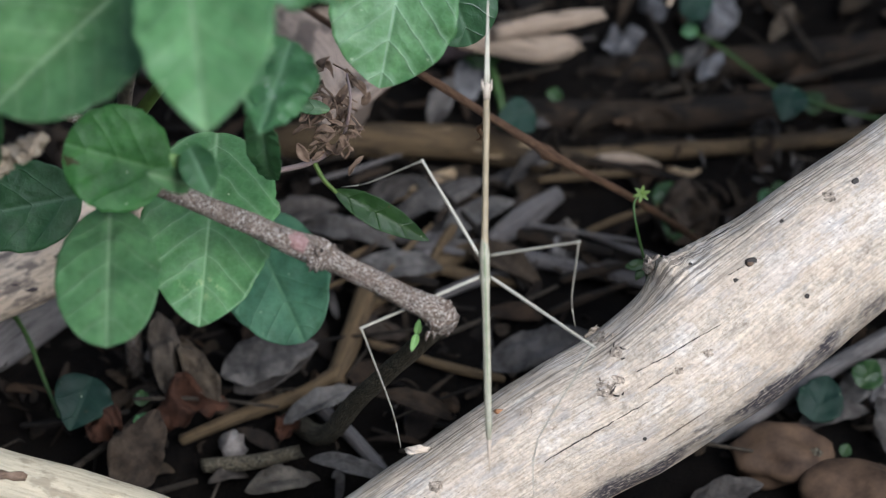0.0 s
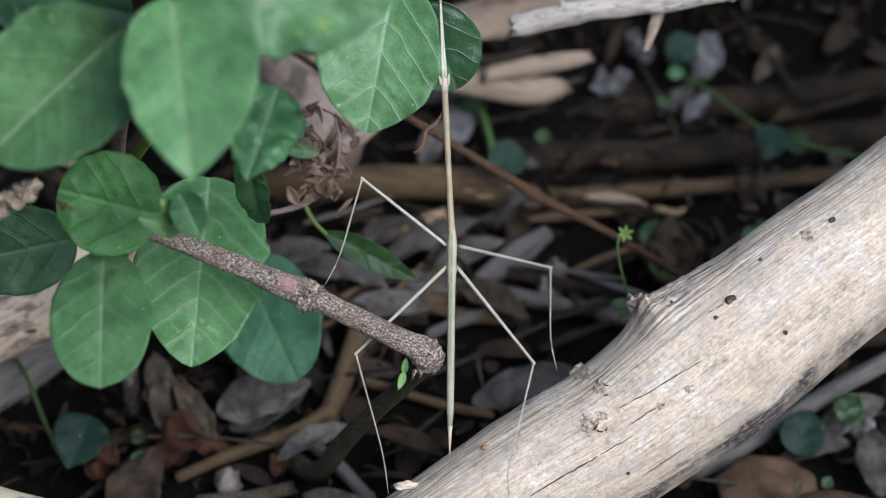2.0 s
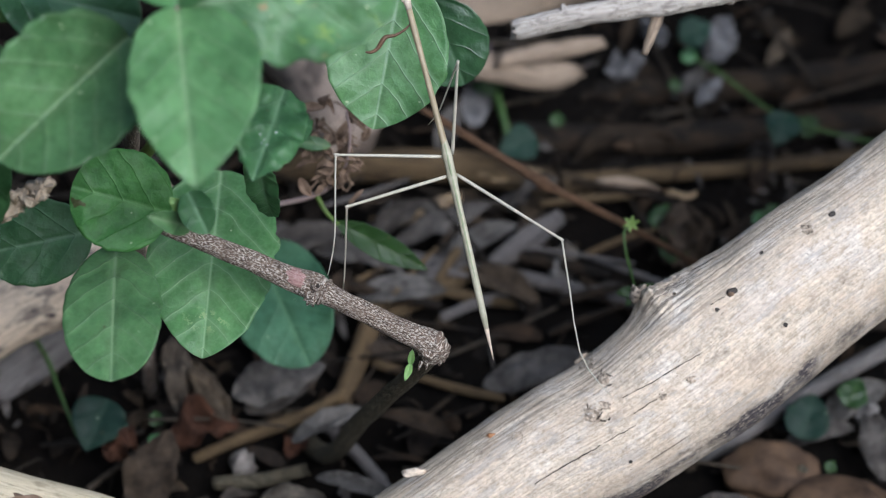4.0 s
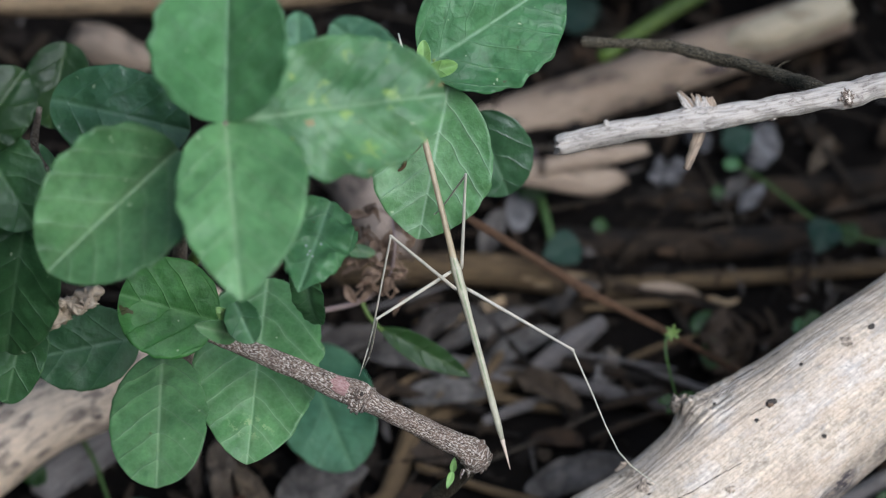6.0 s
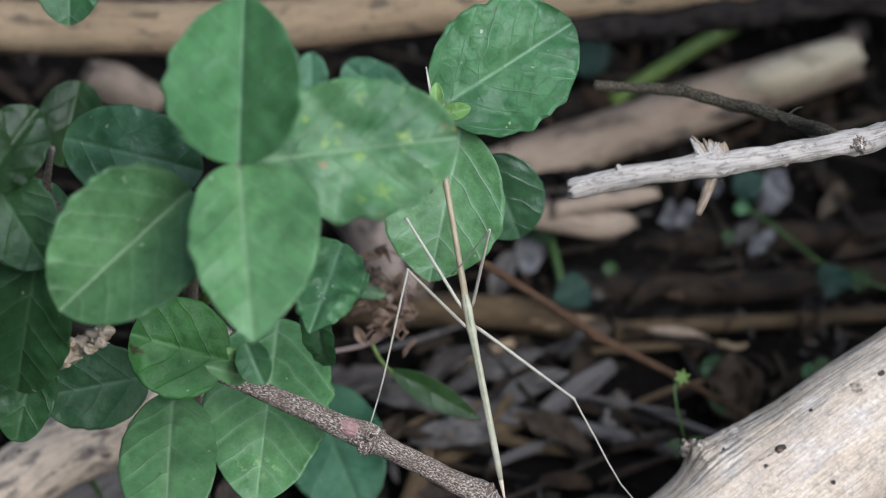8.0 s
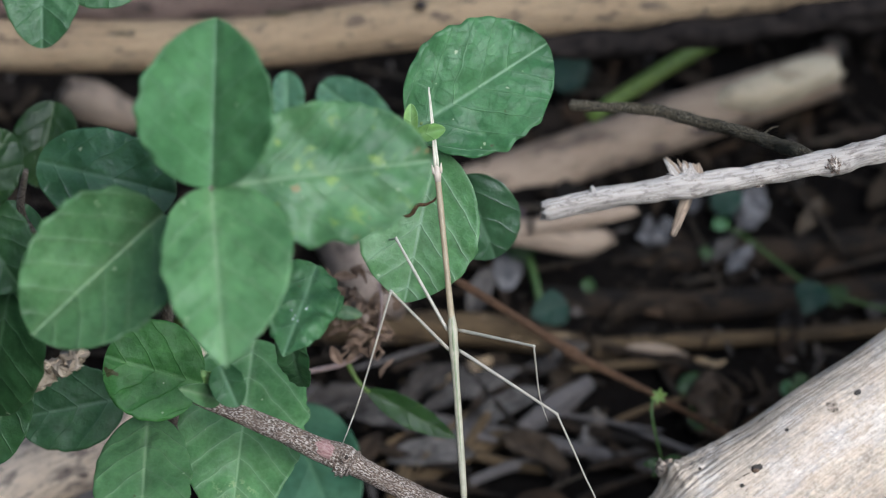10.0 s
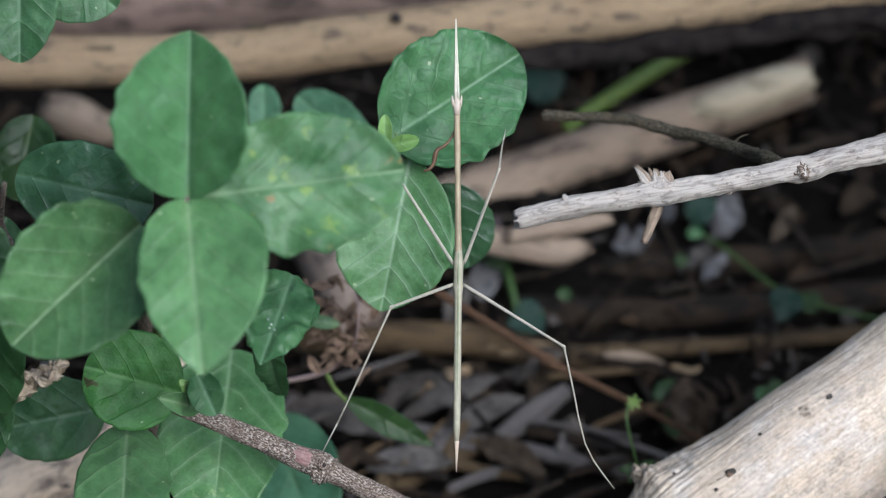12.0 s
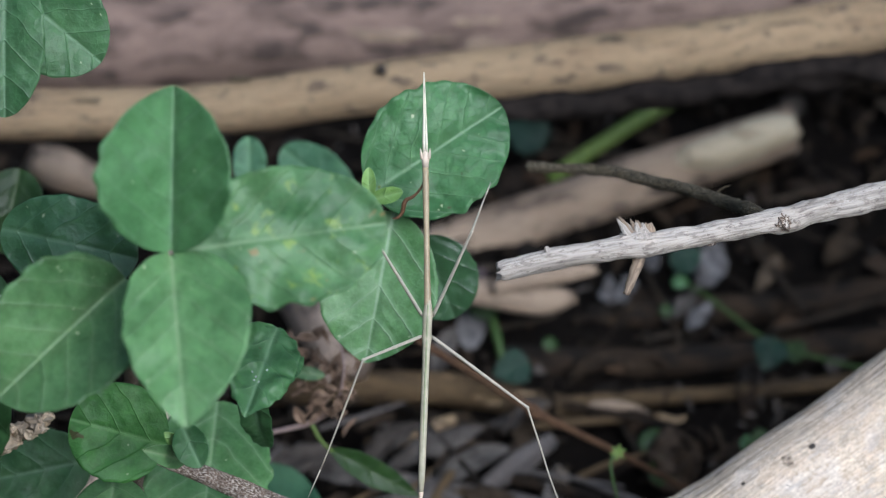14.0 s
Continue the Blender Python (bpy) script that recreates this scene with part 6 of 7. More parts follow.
# ---- loose litter ----
def build_litter():
    rnd = random.Random(11)
    verts, faces, uvs = [], [], []
    for i in range(3600):
        near = i % 5 < 3
        x, y = (rnd.uniform(-0.2, 0.24), rnd.uniform(-0.2, 0.30)) if near else (rnd.uniform(-0.33, 0.40), rnd.uniform(-0.36, 0.62))
        size = 0.004 + 0.018 * rnd.random() ** 2
        p = lie(x, y, rnd.uniform(-0.002, 0.008))
        a = rnd.uniform(0, 6.28)
        d = Vector((math.cos(a), math.sin(a), rnd.uniform(-0.6, 0.6))) * size / 2
        slim = rnd.choice((0.10, 0.16, 0.25, 0.4, 0.6))
        v, f, u = leaf_data(p - d, p + d, size * slim, face=(rnd.uniform(-1.2, 1.2), 0.7, 0.7), seed=i * 1.3, nl=7, nw=2, wave=0.35, bend=rnd.uniform(-0.05, 0.25), fold=rnd.uniform(-0.2, 0.5), quilt=0.0, power=rnd.uniform(0.4, 0.8))
        n = len(verts)
        verts += v
        uvs += u
        faces += [tuple(q + n for q in g) for g in f]
    tagged(link("leaf_litter", verts, faces, DRY_MANY, None, "", uvs), "small dead leaves and bark flakes, shade painted into them", "leaf litter", kind="stuff")
    verts, faces, uvs = [], [], []
    for i in range(520):
        x, y = rnd.uniform(-0.33, 0.40), rnd.uniform(-0.36, 0.62)
        size = rnd.uniform(0.015, 0.07)
        p = lie(x, y, rnd.uniform(0.002, 0.016))
        a = rnd.uniform(-0.6, 0.6) if rnd.random() < 0.6 else rnd.uniform(0, 3.14)
        if y > 0.08 and abs(math.sin(a)) > 0.45:
            continue
        d = Vector((math.cos(a), math.sin(a), rnd.uniform(-0.15, 0.15))) * size / 2
        r = rnd.uniform(0.0004, 0.0016)
        v, f, u = tube_data([(p - d, r), (p + Vector((0, 0, rnd.uniform(-0.003, 0.003))), r * 1.1), (p + d, r * 0.8)], steps=3, sides=6)
        n = len(verts)
        verts += [Vector(q) for q in v]
        uvs += u
        faces += [tuple(q + n for q in g) for g in f]
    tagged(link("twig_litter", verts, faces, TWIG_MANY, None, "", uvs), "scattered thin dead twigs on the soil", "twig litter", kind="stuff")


build_litter()


def scatter_leaves():
    """Dead leaves that lie apart on the litter, from a few shapes."""
    rnd = random.Random(5)
    shapes = []
    for i in range(6):
        v, f, u = leaf_data((-0.012, 0, 0), (0.012, 0, 0), rnd.uniform(0.006, 0.011), face=(0, VIEW_SLOPE, VIEW_SLOPE), seed=80.0 + i, nl=14, nw=5, wave=0.55, bend=rnd.uniform(-0.1, 0.25), fold=rnd.uniform(-0.3, 0.7), peak=rnd.uniform(0.7, 1.1), power=rnd.uniform(0.7, 1.1))
        shapes.append(tagged(link("dry_leaf", v, f, DRY if i % 2 else DRY_PALE, None, "", u), "curled dead leaf on the forest floor", "dry leaf", "dead leaves"))
    for i in range(44):
        x, y = rnd.uniform(-0.24, 0.30), rnd.uniform(-0.25, 0.38)
        m = Matrix.Translation(lie(x, y, 0.010)) @ pose(0, 0, 0, rnd.uniform(-25, 35), rnd.uniform(-25, 25), rnd.uniform(0, 360))
        if i < len(shapes):
            shapes[i].matrix_basis = m
        else:
            copy_thing(shapes[i % len(shapes)], m)


scatter_leaves()

# ---- stick insect ----
def spindle(name, profile, material, parent, label="", sides=10, flat=0.8):
    """A slender body along +x; profile: (x, half width, rise)."""
    pts = [((q[0], 0, q[2] if len(q) > 2 else 0.0), q[1]) for q in profile]
    verts, uvs, faces = [], [], []
    for (p, r) in pts:
        for j in range(sides):
            a = 2 * math.pi * j / sides
            verts.append((p[0], math.cos(a) * r, p[2] + math.sin(a) * r * flat))
            uvs.append((p[0], a * r))
    for i in range(len(pts) - 1):
        for j in range(sides):
            faces.append((i * sides + j, i * sides + (j + 1) % sides, (i + 1) * sides + (j + 1) % sides, (i + 1) * sides + j))
    faces.append(tuple(range(sides))[::-1])
    faces.append(tuple(range((len(pts) - 1) * sides, len(pts) * sides)))
    return link(name, verts, faces, material, parent, label, uvs)


insect = thing("stick_insect", "very slender pale green and tan long-legged insect climbing", "insect")
spindle("abdomen", [(-0.0545, 0.0007), (-0.050, 0.0011), (-0.040, 0.0012), (-0.025, 0.0012), (-0.012, 0.0012), (-0.006, 0.0014), (-0.004, 0.0017), (-0.0015, 0.0015), (0.0015, 0.0016), (0.0038, 0.0017), (0.0065, 0.0013), (0.010, 0.0008)], BODY, insect, "pale grey-green ridged abdomen")
spindle("tail", [(-0.0645, 0.00012), (-0.060, 0.0004), (-0.056, 0.00065), (-0.0543, 0.00085)], TAIL, insect, "pale pinkish pointed tail")
spindle("stripe", [(-0.050, 0.0002, 0.0007), (-0.03, 0.00035, 0.00075), (-0.008, 0.0004, 0.00085), (0.0, 0.00045, 0.00115), (0.006, 0.00035, 0.0010), (0.0085, 0.0001, 0.0006)], STRIPE, insect, "darker green line along the back", 8, 0.7)
front = spindle("prothorax", [(-0.003, 0.0007), (0.0, 0.0011), (0.004, 0.00115), (0.015, 0.0010), (0.03, 0.00095), (0.040, 0.0011), (0.045, 0.0010), (0.0485, 0.0010)], THORAX, insect, "long tan prothorax")
spindle("head", [(0.048, 0.0010), (0.0505, 0.0013), (0.0525, 0.0011), (0.0535, 0.0007)], HEAD, front, "small tan head")
for s in (-1, 1):
    eye = spindle("eye", [(0.0, 0.0006), (0.0016, 0.0005), (0.0036, 0.00012)], HEAD, front, "pointed conical eye", 8)
    eye.matrix_basis = pose(0.0508, s * 0.0011, 0.0003, 0, 0, s * 8)
    horn = spindle("antenna", [(0.0, 0.0005), (0.004, 0.00055), (0.012, 0.00035), (0.022, 0.00018), (0.0265, 0.0001)], HORN, front, "pale stiff antenna", 8)
    horn.matrix_basis = pose(0.0528, s * 0.0004, 0.0002, 0, 0, -s * 0.6)


def leg(kind, femur_length, tibia_length, bow):
    f = spindle("femur", [(0.0, 0.00045), (0.002, 0.0006), (femur_length * 0.5, 0.00054), (femur_length * 0.95, 0.00042), (femur_length, 0.00052), (femur_length + 0.0006, 0.0004)], LIMB, insect, "", 8, 0.8)
    n = tibia_length
    t = spindle("tibia", [(0.0, 0.0004, 0.0), (0.002, 0.00036, bow * 0.06), (n * 0.3, 0.00032, bow * 0.45), (n * 0.5, 0.00029, bow * 0.8), (n * 0.68, 0.00026, bow), (n * 0.8, 0.00026, bow * 0.82)], LIMB, insect, "", 8, 0.9)
    spindle("tarsus", [(n * 0.8, 0.0003, bow * 0.82), (n * 0.86, 0.00022, bow * 0.6), (n * 0.93, 0.0002, bow * 0.32), (n, 0.00012, 0.0)], LIMB, t, "thin jointed tarsus", 6, 0.9)
    return f, t


legs = {k: leg(k, *sizes) for k, sizes in (("ml", (0.0345, 0.039, 0.0014)), ("mr", (0.0345, 0.039, 0.0016)), ("hl", (0.0405, 0.053, 0.0012)), ("hr", (0.0405, 0.053, 0.0055)))}
fore = tube("foreleg", [((0.0, 0.0, 0.0), 0.0003), ((0.003, 0.0006, 0.0), 0.00042), ((0.0065, 0.0002, 0.0002), 0.00055), ((0.0088, -0.0008, 0.0002), 0.00065), ((0.0105, -0.0006, 0.0002), 0.0008), ((0.0135, 0.0006, 0.0), 0.0007), ((0.0158, 0.0004, 0.0), 0.0005), ((0.0172, -0.0006, 0.0), 0.0003)], FORE, insect, "brown bent grasping foreleg", steps=5, sides=10, rough=0.2, freq=900)


def eased(rows):
    """Turns between keyed poses, ten a second, that pass smoothly through the rows and never overshoot."""
    times, turns = [t for t, _ in rows], []
    for _, m in rows:
        q = m.to_quaternion()
        if turns:
            q.make_compatible(turns[-1])
        turns.append(q)
    v = np.array([tuple(q) for q in turns])
    steps = np.diff(np.array(times))[:, None]
    slopes = np.diff(v, axis=0) / steps
    calm = np.zeros_like(v)
    calm[1:-1] = np.where(slopes[:-1] * slopes[1:] > 0, np.sign(slopes[1:]) * np.minimum(abs(slopes[:-1]), abs(slopes[1:])), 0)
    out = []
    for i in range(len(times) - 1):
        n = round((times[i + 1] - times[i]) * 10)
        for j in range(n + (i == len(times) - 2)):
            u, d = j / n, times[i + 1] - times[i]
            c = (2 * u ** 3 - 3 * u ** 2 + 1) * v[i] + (u ** 3 - 2 * u ** 2 + u) * d * calm[i] + (3 * u ** 2 - 2 * u ** 3) * v[i + 1] + (u ** 3 - u ** 2) * d * calm[i + 1]
            q = turns[0].copy()
            q.w, q.x, q.y, q.z = c
            out.append((times[i] + u * d, q.normalized()))
    return out


def motions():
    walk(insect, [(0.0, pose(0.02682, -0.22990, 0.14446, -1.19, -44.99, 91.69)),
        (0.5, pose(0.02361, -0.22967, 0.14469, -0.28, -45.00, 90.39)),
        (1.0, pose(0.02431, -0.21855, 0.15581, -1.21, -44.99, 91.71)),
        (1.5, pose(0.01963, -0.21864, 0.15572, 1.15, -44.99, 88.37)),
        (2.0, pose(0.02128, -0.21860, 0.15576, 1.23, -44.99, 88.26)),
        (4.5, pose(0.01782, -0.20658, 0.18796, -13.51, -43.35, 109.29)),
        (5.0, pose(0.01493, -0.20639, 0.18510, -13.19, -43.43, 108.82)),
        (5.5, pose(0.00784, -0.20634, 0.18413, -11.52, -43.81, 106.40)),
        (6.0, pose(0.00769, -0.20612, 0.18082, -14.67, -43.03, 110.99)),
        (6.5, pose(0.00294, -0.20595, 0.17826, -11.97, -43.71, 107.05)),
        (7.0, pose(0.00587, -0.20627, 0.18271, -11.63, -43.79, 106.56)),
        (9.5, pose(0.00898, -0.20641, 0.18381, -8.19, -44.41, 101.62)),
        (10.0, pose(0.01044, -0.20638, 0.18271, -4.39, -44.83, 96.22)),
        (10.5, pose(0.01050, -0.20628, 0.18154, -1.29, -44.99, 91.82)),
        (11.0, pose(0.00745, -0.20681, 0.18926, 1.98, -44.97, 87.20)),
        (11.2, pose(0.01703, -0.20626, 0.21053, 0.38, -45.00, 89.46)),
        (11.5, pose(0.01703, -0.20626, 0.21053, 0.38, -45.00, 89.46)),
        (12.0, pose(0.02004, -0.20293, 0.21386, 0.56, -45.00, 89.20)),
        (12.5, pose(0.01618, -0.20422, 0.21257, 1.69, -44.97, 87.60)),
        (13.0, pose(0.01555, -0.20373, 0.21306, 1.97, -44.97, 87.22)),
        (13.5, pose(0.01782, -0.20344, 0.21335, 0.30, -45.00, 89.58)),
        (14.0, pose(0.01521, -0.20299, 0.21379, 2.31, -44.95, 86.73))])
    walk(front, [(0.0, pose(0.00400, 0.00000, 0.00000, -0.00, -0.00, -2.14)),
        (0.5, pose(0.00400, 0.00000, 0.00000, -0.00, -0.00, -1.01)),
        (1.0, pose(0.00400, 0.00000, 0.00000, 0.00, -0.00, 0.93)),
        (1.5, pose(0.00400, 0.00000, 0.00000, 0.00, -0.00, 4.22)),
        (2.0, pose(0.00400, 0.00000, 0.00000, 0.00, -0.00, 3.37)),
        (4.5, pose(0.00400, 0.00000, 0.00000, 0.00, -0.00, 1.49)),
        (5.0, pose(0.00400, 0.00000, 0.00000, 0.00, -0.00, 0.95)),
        (5.5, pose(0.00400, 0.00000, 0.00000, 0.00, -0.00, 2.30)),
        (6.0, pose(0.00400, 0.00000, 0.00000, -0.00, -0.00, -1.34)),
        (6.5, pose(0.00400, 0.00000, 0.00000, 0.00, -0.00, 1.61)),
        (7.0, pose(0.00400, 0.00000, 0.00000, 0.00, -0.00, 0.11)),
        (9.5, pose(0.00400, 0.00000, 0.00000, -0.00, -0.00, -1.71)),
        (10.0, pose(0.00400, 0.00000, 0.00000, 0.00, -0.00, 1.72)),
        (10.5, pose(0.00400, 0.00000, 0.00000, 0.00, -0.00, 0.63)),
        (11.0, pose(0.00400, 0.00000, 0.00000, 0.00, -0.00, 2.60)),
        (11.2, pose(0.00400, 0.00000, 0.00000, 0.00, -0.00, 3.08)),
        (11.5, pose(0.00400, 0.00000, 0.00000, 0.00, -0.00, 3.08)),
        (12.0, pose(0.00400, 0.00000, 0.00000, 0.00, -0.00, 1.18)),
        (12.5, pose(0.00400, 0.00000, 0.00000, 0.00, -0.00, 3.22)),
        (13.0, pose(0.00400, 0.00000, 0.00000, 0.00, -0.00, 3.15)),
        (13.5, pose(0.00400, 0.00000, 0.00000, 0.00, -0.00, 1.06)),
        (14.0, pose(0.00400, 0.00000, 0.00000, 0.00, -0.00, 3.01))])
    walk(fore, [(0.0, pose(0.04749, -0.00103, -0.00120, 0.00, 62.34, 170.90)),
        (0.5, pose(0.04750, -0.00017, -0.00120, -0.00, 29.49, 162.50)),
        (1.0, pose(0.04748, 0.00131, -0.00120, 0.00, 26.07, 150.19)),
        (1.5, pose(0.04734, 0.00380, -0.00120, 0.00, -0.00, 143.89)),
        (2.0, pose(0.04739, 0.00316, -0.00120, 0.00, -0.00, 148.85)),
        (4.5, pose(0.04747, 0.00173, -0.00120, 0.00, -0.00, 107.43)),
        (5.0, pose(0.04748, 0.00132, -0.00120, 0.00, -0.00, 117.52)),
        (5.5, pose(0.04744, 0.00234, -0.00120, 0.00, 35.38, 119.00)),
        (6.0, pose(0.04750, -0.00042, -0.00120, 0.00, 38.72, 125.06)),
        (6.5, pose(0.04747, 0.00182, -0.00120, 0.00, 54.83, 139.53)),
        (7.0, pose(0.04750, 0.00068, -0.00120, 0.00, 61.75, 124.75)),
        (9.5, pose(0.04750, -0.00070, -0.00120, 0.00, 59.49, 125.78)),
        (10.0, pose(0.04746, 0.00190, -0.00120, 0.00, 40.97, 116.08)),
        (10.5, pose(0.04749, 0.00108, -0.00120, 0.00, 33.37, 127.18)),
        (11.0, pose(0.04743, 0.00257, -0.00120, 0.00, 52.31, 137.39)),
        (11.2, pose(0.04741, 0.00293, -0.00120, 0.00, -0.00, 144.99)),
        (11.5, pose(0.04741, 0.00293, -0.00120, 0.00, -0.00, 144.99)),
        (12.0, pose(0.04748, 0.00149, -0.00120, 0.00, -0.00, 145.94)),
        (12.5, pose(0.04740, 0.00305, -0.00120, 0.00, -0.00, 142.17)),
        (13.0, pose(0.04740, 0.00299, -0.00120, 0.00, -0.00, 144.18)),
        (13.5, pose(0.04748, 0.00140, -0.00120, 0.00, -0.00, 153.22)),
        (14.0, pose(0.04741, 0.00288, -0.00120, 0.00, 23.67, 143.77))])
    for key, thigh, shin in (
            ("ml", [(0.0, pose(0.00329, 0.00171, -0.00080, 0.00, -0.00, 29.41)),
        (0.5, pose(0.00329, 0.00171, -0.00080, 0.00, -6.33, 39.55)),
        (1.0, pose(0.00329, 0.00171, -0.00080, 0.00, -0.00, 51.23)),
        (1.5, pose(0.00329, 0.00171, -0.00080, 0.00, -0.00, 51.71)),
        (2.0, pose(0.00329, 0.00171, -0.00080, 0.00, -0.00, 52.22)),
        (4.5, pose(0.00329, 0.00171, -0.00080, 0.00, -6.11, 78.93)),
        (5.0, pose(0.00329, 0.00171, -0.00080, 0.00, -0.00, 76.91)),
        (5.5, pose(0.00329, 0.00171, -0.00080, 0.00, -0.00, 33.39)),
        (6.0, pose(0.00329, 0.00171, -0.00080, 0.00, -34.76, 106.92)),
        (6.5, pose(0.00329, 0.00171, -0.00080, -0.00, -38.38, 28.79)),
        (7.0, pose(0.00329, 0.00171, -0.00080, 0.00, -16.40, 19.74)),
        (9.5, pose(0.00329, 0.00171, -0.00080, 0.00, -0.00, 23.74)),
        (10.0, pose(0.00329, 0.00171, -0.00080, 0.00, -0.00, 25.23)),
        (10.5, pose(0.00329, 0.00171, -0.00080, 0.00, -0.00, 23.51)),
        (11.0, pose(0.00329, 0.00171, -0.00080, 0.00, -0.00, 21.40)),
        (11.2, pose(0.00329, 0.00171, -0.00080, 0.00, -25.30, 28.39)),
        (11.5, pose(0.00329, 0.00171, -0.00080, 0.00, -25.30, 28.39)),
        (12.0, pose(0.00329, 0.00171, -0.00080, -0.00, -26.25, 33.00)),
        (12.5, pose(0.00329, 0.00171, -0.00080, 0.00, -36.61, 32.75)),
        (13.0, pose(0.00329, 0.00171, -0.00080, 0.00, -39.22, 32.42)),
        (13.5, pose(0.00329, 0.00171, -0.00080, -0.00, -35.84, 33.18)),
        (14.0, pose(0.00329, 0.00171, -0.00080, 0.00, -43.51, 33.56))],
             [(0.0, pose(0.03335, 0.01866, -0.00080, -99.64, 47.36, 106.41)),
        (0.5, pose(0.02973, 0.02355, 0.00301, -87.49, 40.58, 140.84)),
        (1.0, pose(0.02490, 0.02861, -0.00080, -85.39, 19.45, 154.85)),
        (1.5, pose(0.02467, 0.02879, -0.00080, -81.26, 22.60, 163.51)),
        (2.0, pose(0.02443, 0.02898, -0.00080, -82.72, 21.60, 161.35)),
        (4.5, pose(0.00988, 0.03538, 0.00287, -96.12, 0.00, 166.05)),
        (5.0, pose(0.01111, 0.03532, -0.00080, -90.00, -0.00, 170.83)),
        (5.5, pose(0.03210, 0.02070, -0.00080, -83.30, 67.63, 130.64)),
        (6.0, pose(-0.00495, 0.02883, 0.01887, -146.06, 62.38, 148.44)),
        (6.5, pose(0.02700, 0.01474, 0.02062, 176.63, 74.94, 24.84)),
        (7.0, pose(0.03445, 0.01289, 0.00894, 167.19, 81.86, 6.52)),
        (9.5, pose(0.03487, 0.01560, -0.00080, -137.51, 83.00, 66.02)),
        (10.0, pose(0.03450, 0.01642, -0.00080, -125.20, 77.67, 79.40)),
        (10.5, pose(0.03493, 0.01547, -0.00080, -117.39, 75.79, 85.39)),
        (11.0, pose(0.03542, 0.01430, -0.00080, -94.26, 74.00, 106.97)),
        (11.2, pose(0.03074, 0.01654, 0.01394, -161.98, 77.27, 47.84)),
        (11.5, pose(0.03074, 0.01654, 0.01394, -161.98, 77.27, 47.84)),
        (12.0, pose(0.02924, 0.01857, 0.01446, -168.14, 77.26, 45.86)),
        (12.5, pose(0.02659, 0.01670, 0.01977, -168.98, 74.01, 45.61)),
        (13.0, pose(0.02586, 0.01604, 0.02102, -169.91, 72.75, 44.50)),
        (13.5, pose(0.02670, 0.01702, 0.01940, -171.93, 73.40, 42.58)),
        (14.0, pose(0.02414, 0.01555, 0.02295, -172.01, 74.75, 43.27))]),
            ("mr", [(0.0, pose(0.00329, -0.00171, -0.00080, 0.00, -39.62, -81.71)),
        (0.5, pose(0.00329, -0.00171, -0.00080, 0.00, -38.96, -83.22)),
        (1.0, pose(0.00329, -0.00171, -0.00080, 0.00, -29.87, -102.26)),
        (1.5, pose(0.00329, -0.00171, -0.00080, 0.00, -29.90, -104.28)),
        (2.0, pose(0.00329, -0.00171, -0.00080, 0.00, -30.72, -102.69)),
        (4.5, pose(0.00329, -0.00171, -0.00080, -0.00, -33.55, -6.63)),
        (5.0, pose(0.00329, -0.00171, -0.00080, -0.00, -38.05, -8.46)),
        (5.5, pose(0.00329, -0.00171, -0.00080, 0.00, -35.25, -13.58)),
        (6.0, pose(0.00329, -0.00171, -0.00080, -0.00, -27.83, -17.45)),
        (6.5, pose(0.00329, -0.00171, -0.00080, 0.00, -14.87, -17.10)),
        (7.0, pose(0.00329, -0.00171, -0.00080, 0.00, -20.78, -18.56)),
        (9.5, pose(0.00329, -0.00171, -0.00080, 0.00, -76.29, -35.89)),
        (10.0, pose(0.00329, -0.00171, -0.00080, 0.00, -44.29, -105.07)),
        (10.5, pose(0.00329, -0.00171, -0.00080, -0.00, -38.64, -150.92)),
        (11.0, pose(0.00329, -0.00171, -0.00080, 0.00, -39.68, -114.68)),
        (11.2, pose(0.00329, -0.00171, -0.00080, 0.00, -35.70, -21.63)),
        (11.5, pose(0.00329, -0.00171, -0.00080, 0.00, -35.70, -21.63)),
        (12.0, pose(0.00329, -0.00171, -0.00080, -0.00, -18.44, -19.68)),
        (12.5, pose(0.00329, -0.00171, -0.00080, 0.00, -28.45, -21.25)),
        (13.0, pose(0.00329, -0.00171, -0.00080, 0.00, -30.14, -22.63)),
        (13.5, pose(0.00329, -0.00171, -0.00080, 0.00, -30.95, -23.20)),
        (14.0, pose(0.00329, -0.00171, -0.00080, 0.00, -29.88, -22.56))],
             [(0.0, pose(0.00712, -0.02801, 0.02120, 115.69, 46.36, -179.22)),
        (0.5, pose(0.00646, -0.02835, 0.02089, 118.96, 46.43, -173.54)),
        (1.0, pose(-0.00306, -0.03095, 0.01638, 121.17, 29.48, 178.73)),
        (1.5, pose(-0.00408, -0.03070, 0.01640, 127.33, 34.60, -170.81)),
        (2.0, pose(-0.00322, -0.03065, 0.01682, 125.57, 31.85, -173.72)),
        (4.5, pose(0.03185, -0.00503, 0.01827, -67.04, 53.85, 136.46)),
        (5.0, pose(0.03017, -0.00571, 0.02046, -65.44, 58.19, 135.13)),
        (5.5, pose(0.03068, -0.00833, 0.01911, -65.35, 61.08, 124.33)),
        (6.0, pose(0.03240, -0.01086, 0.01531, -57.47, 61.01, 122.32)),
        (6.5, pose(0.03516, -0.01152, 0.00805, -19.12, 58.62, 149.04)),
        (7.0, pose(0.03387, -0.01198, 0.01144, -0.54, 66.23, 161.03)),
        (9.5, pose(0.00992, -0.00651, 0.03272, 178.79, 15.69, 148.58)),
        (10.0, pose(-0.00313, -0.02556, 0.02329, 135.67, 48.52, -171.90)),
        (10.5, pose(-0.02026, -0.01481, 0.02074, 143.47, 48.22, 159.96)),
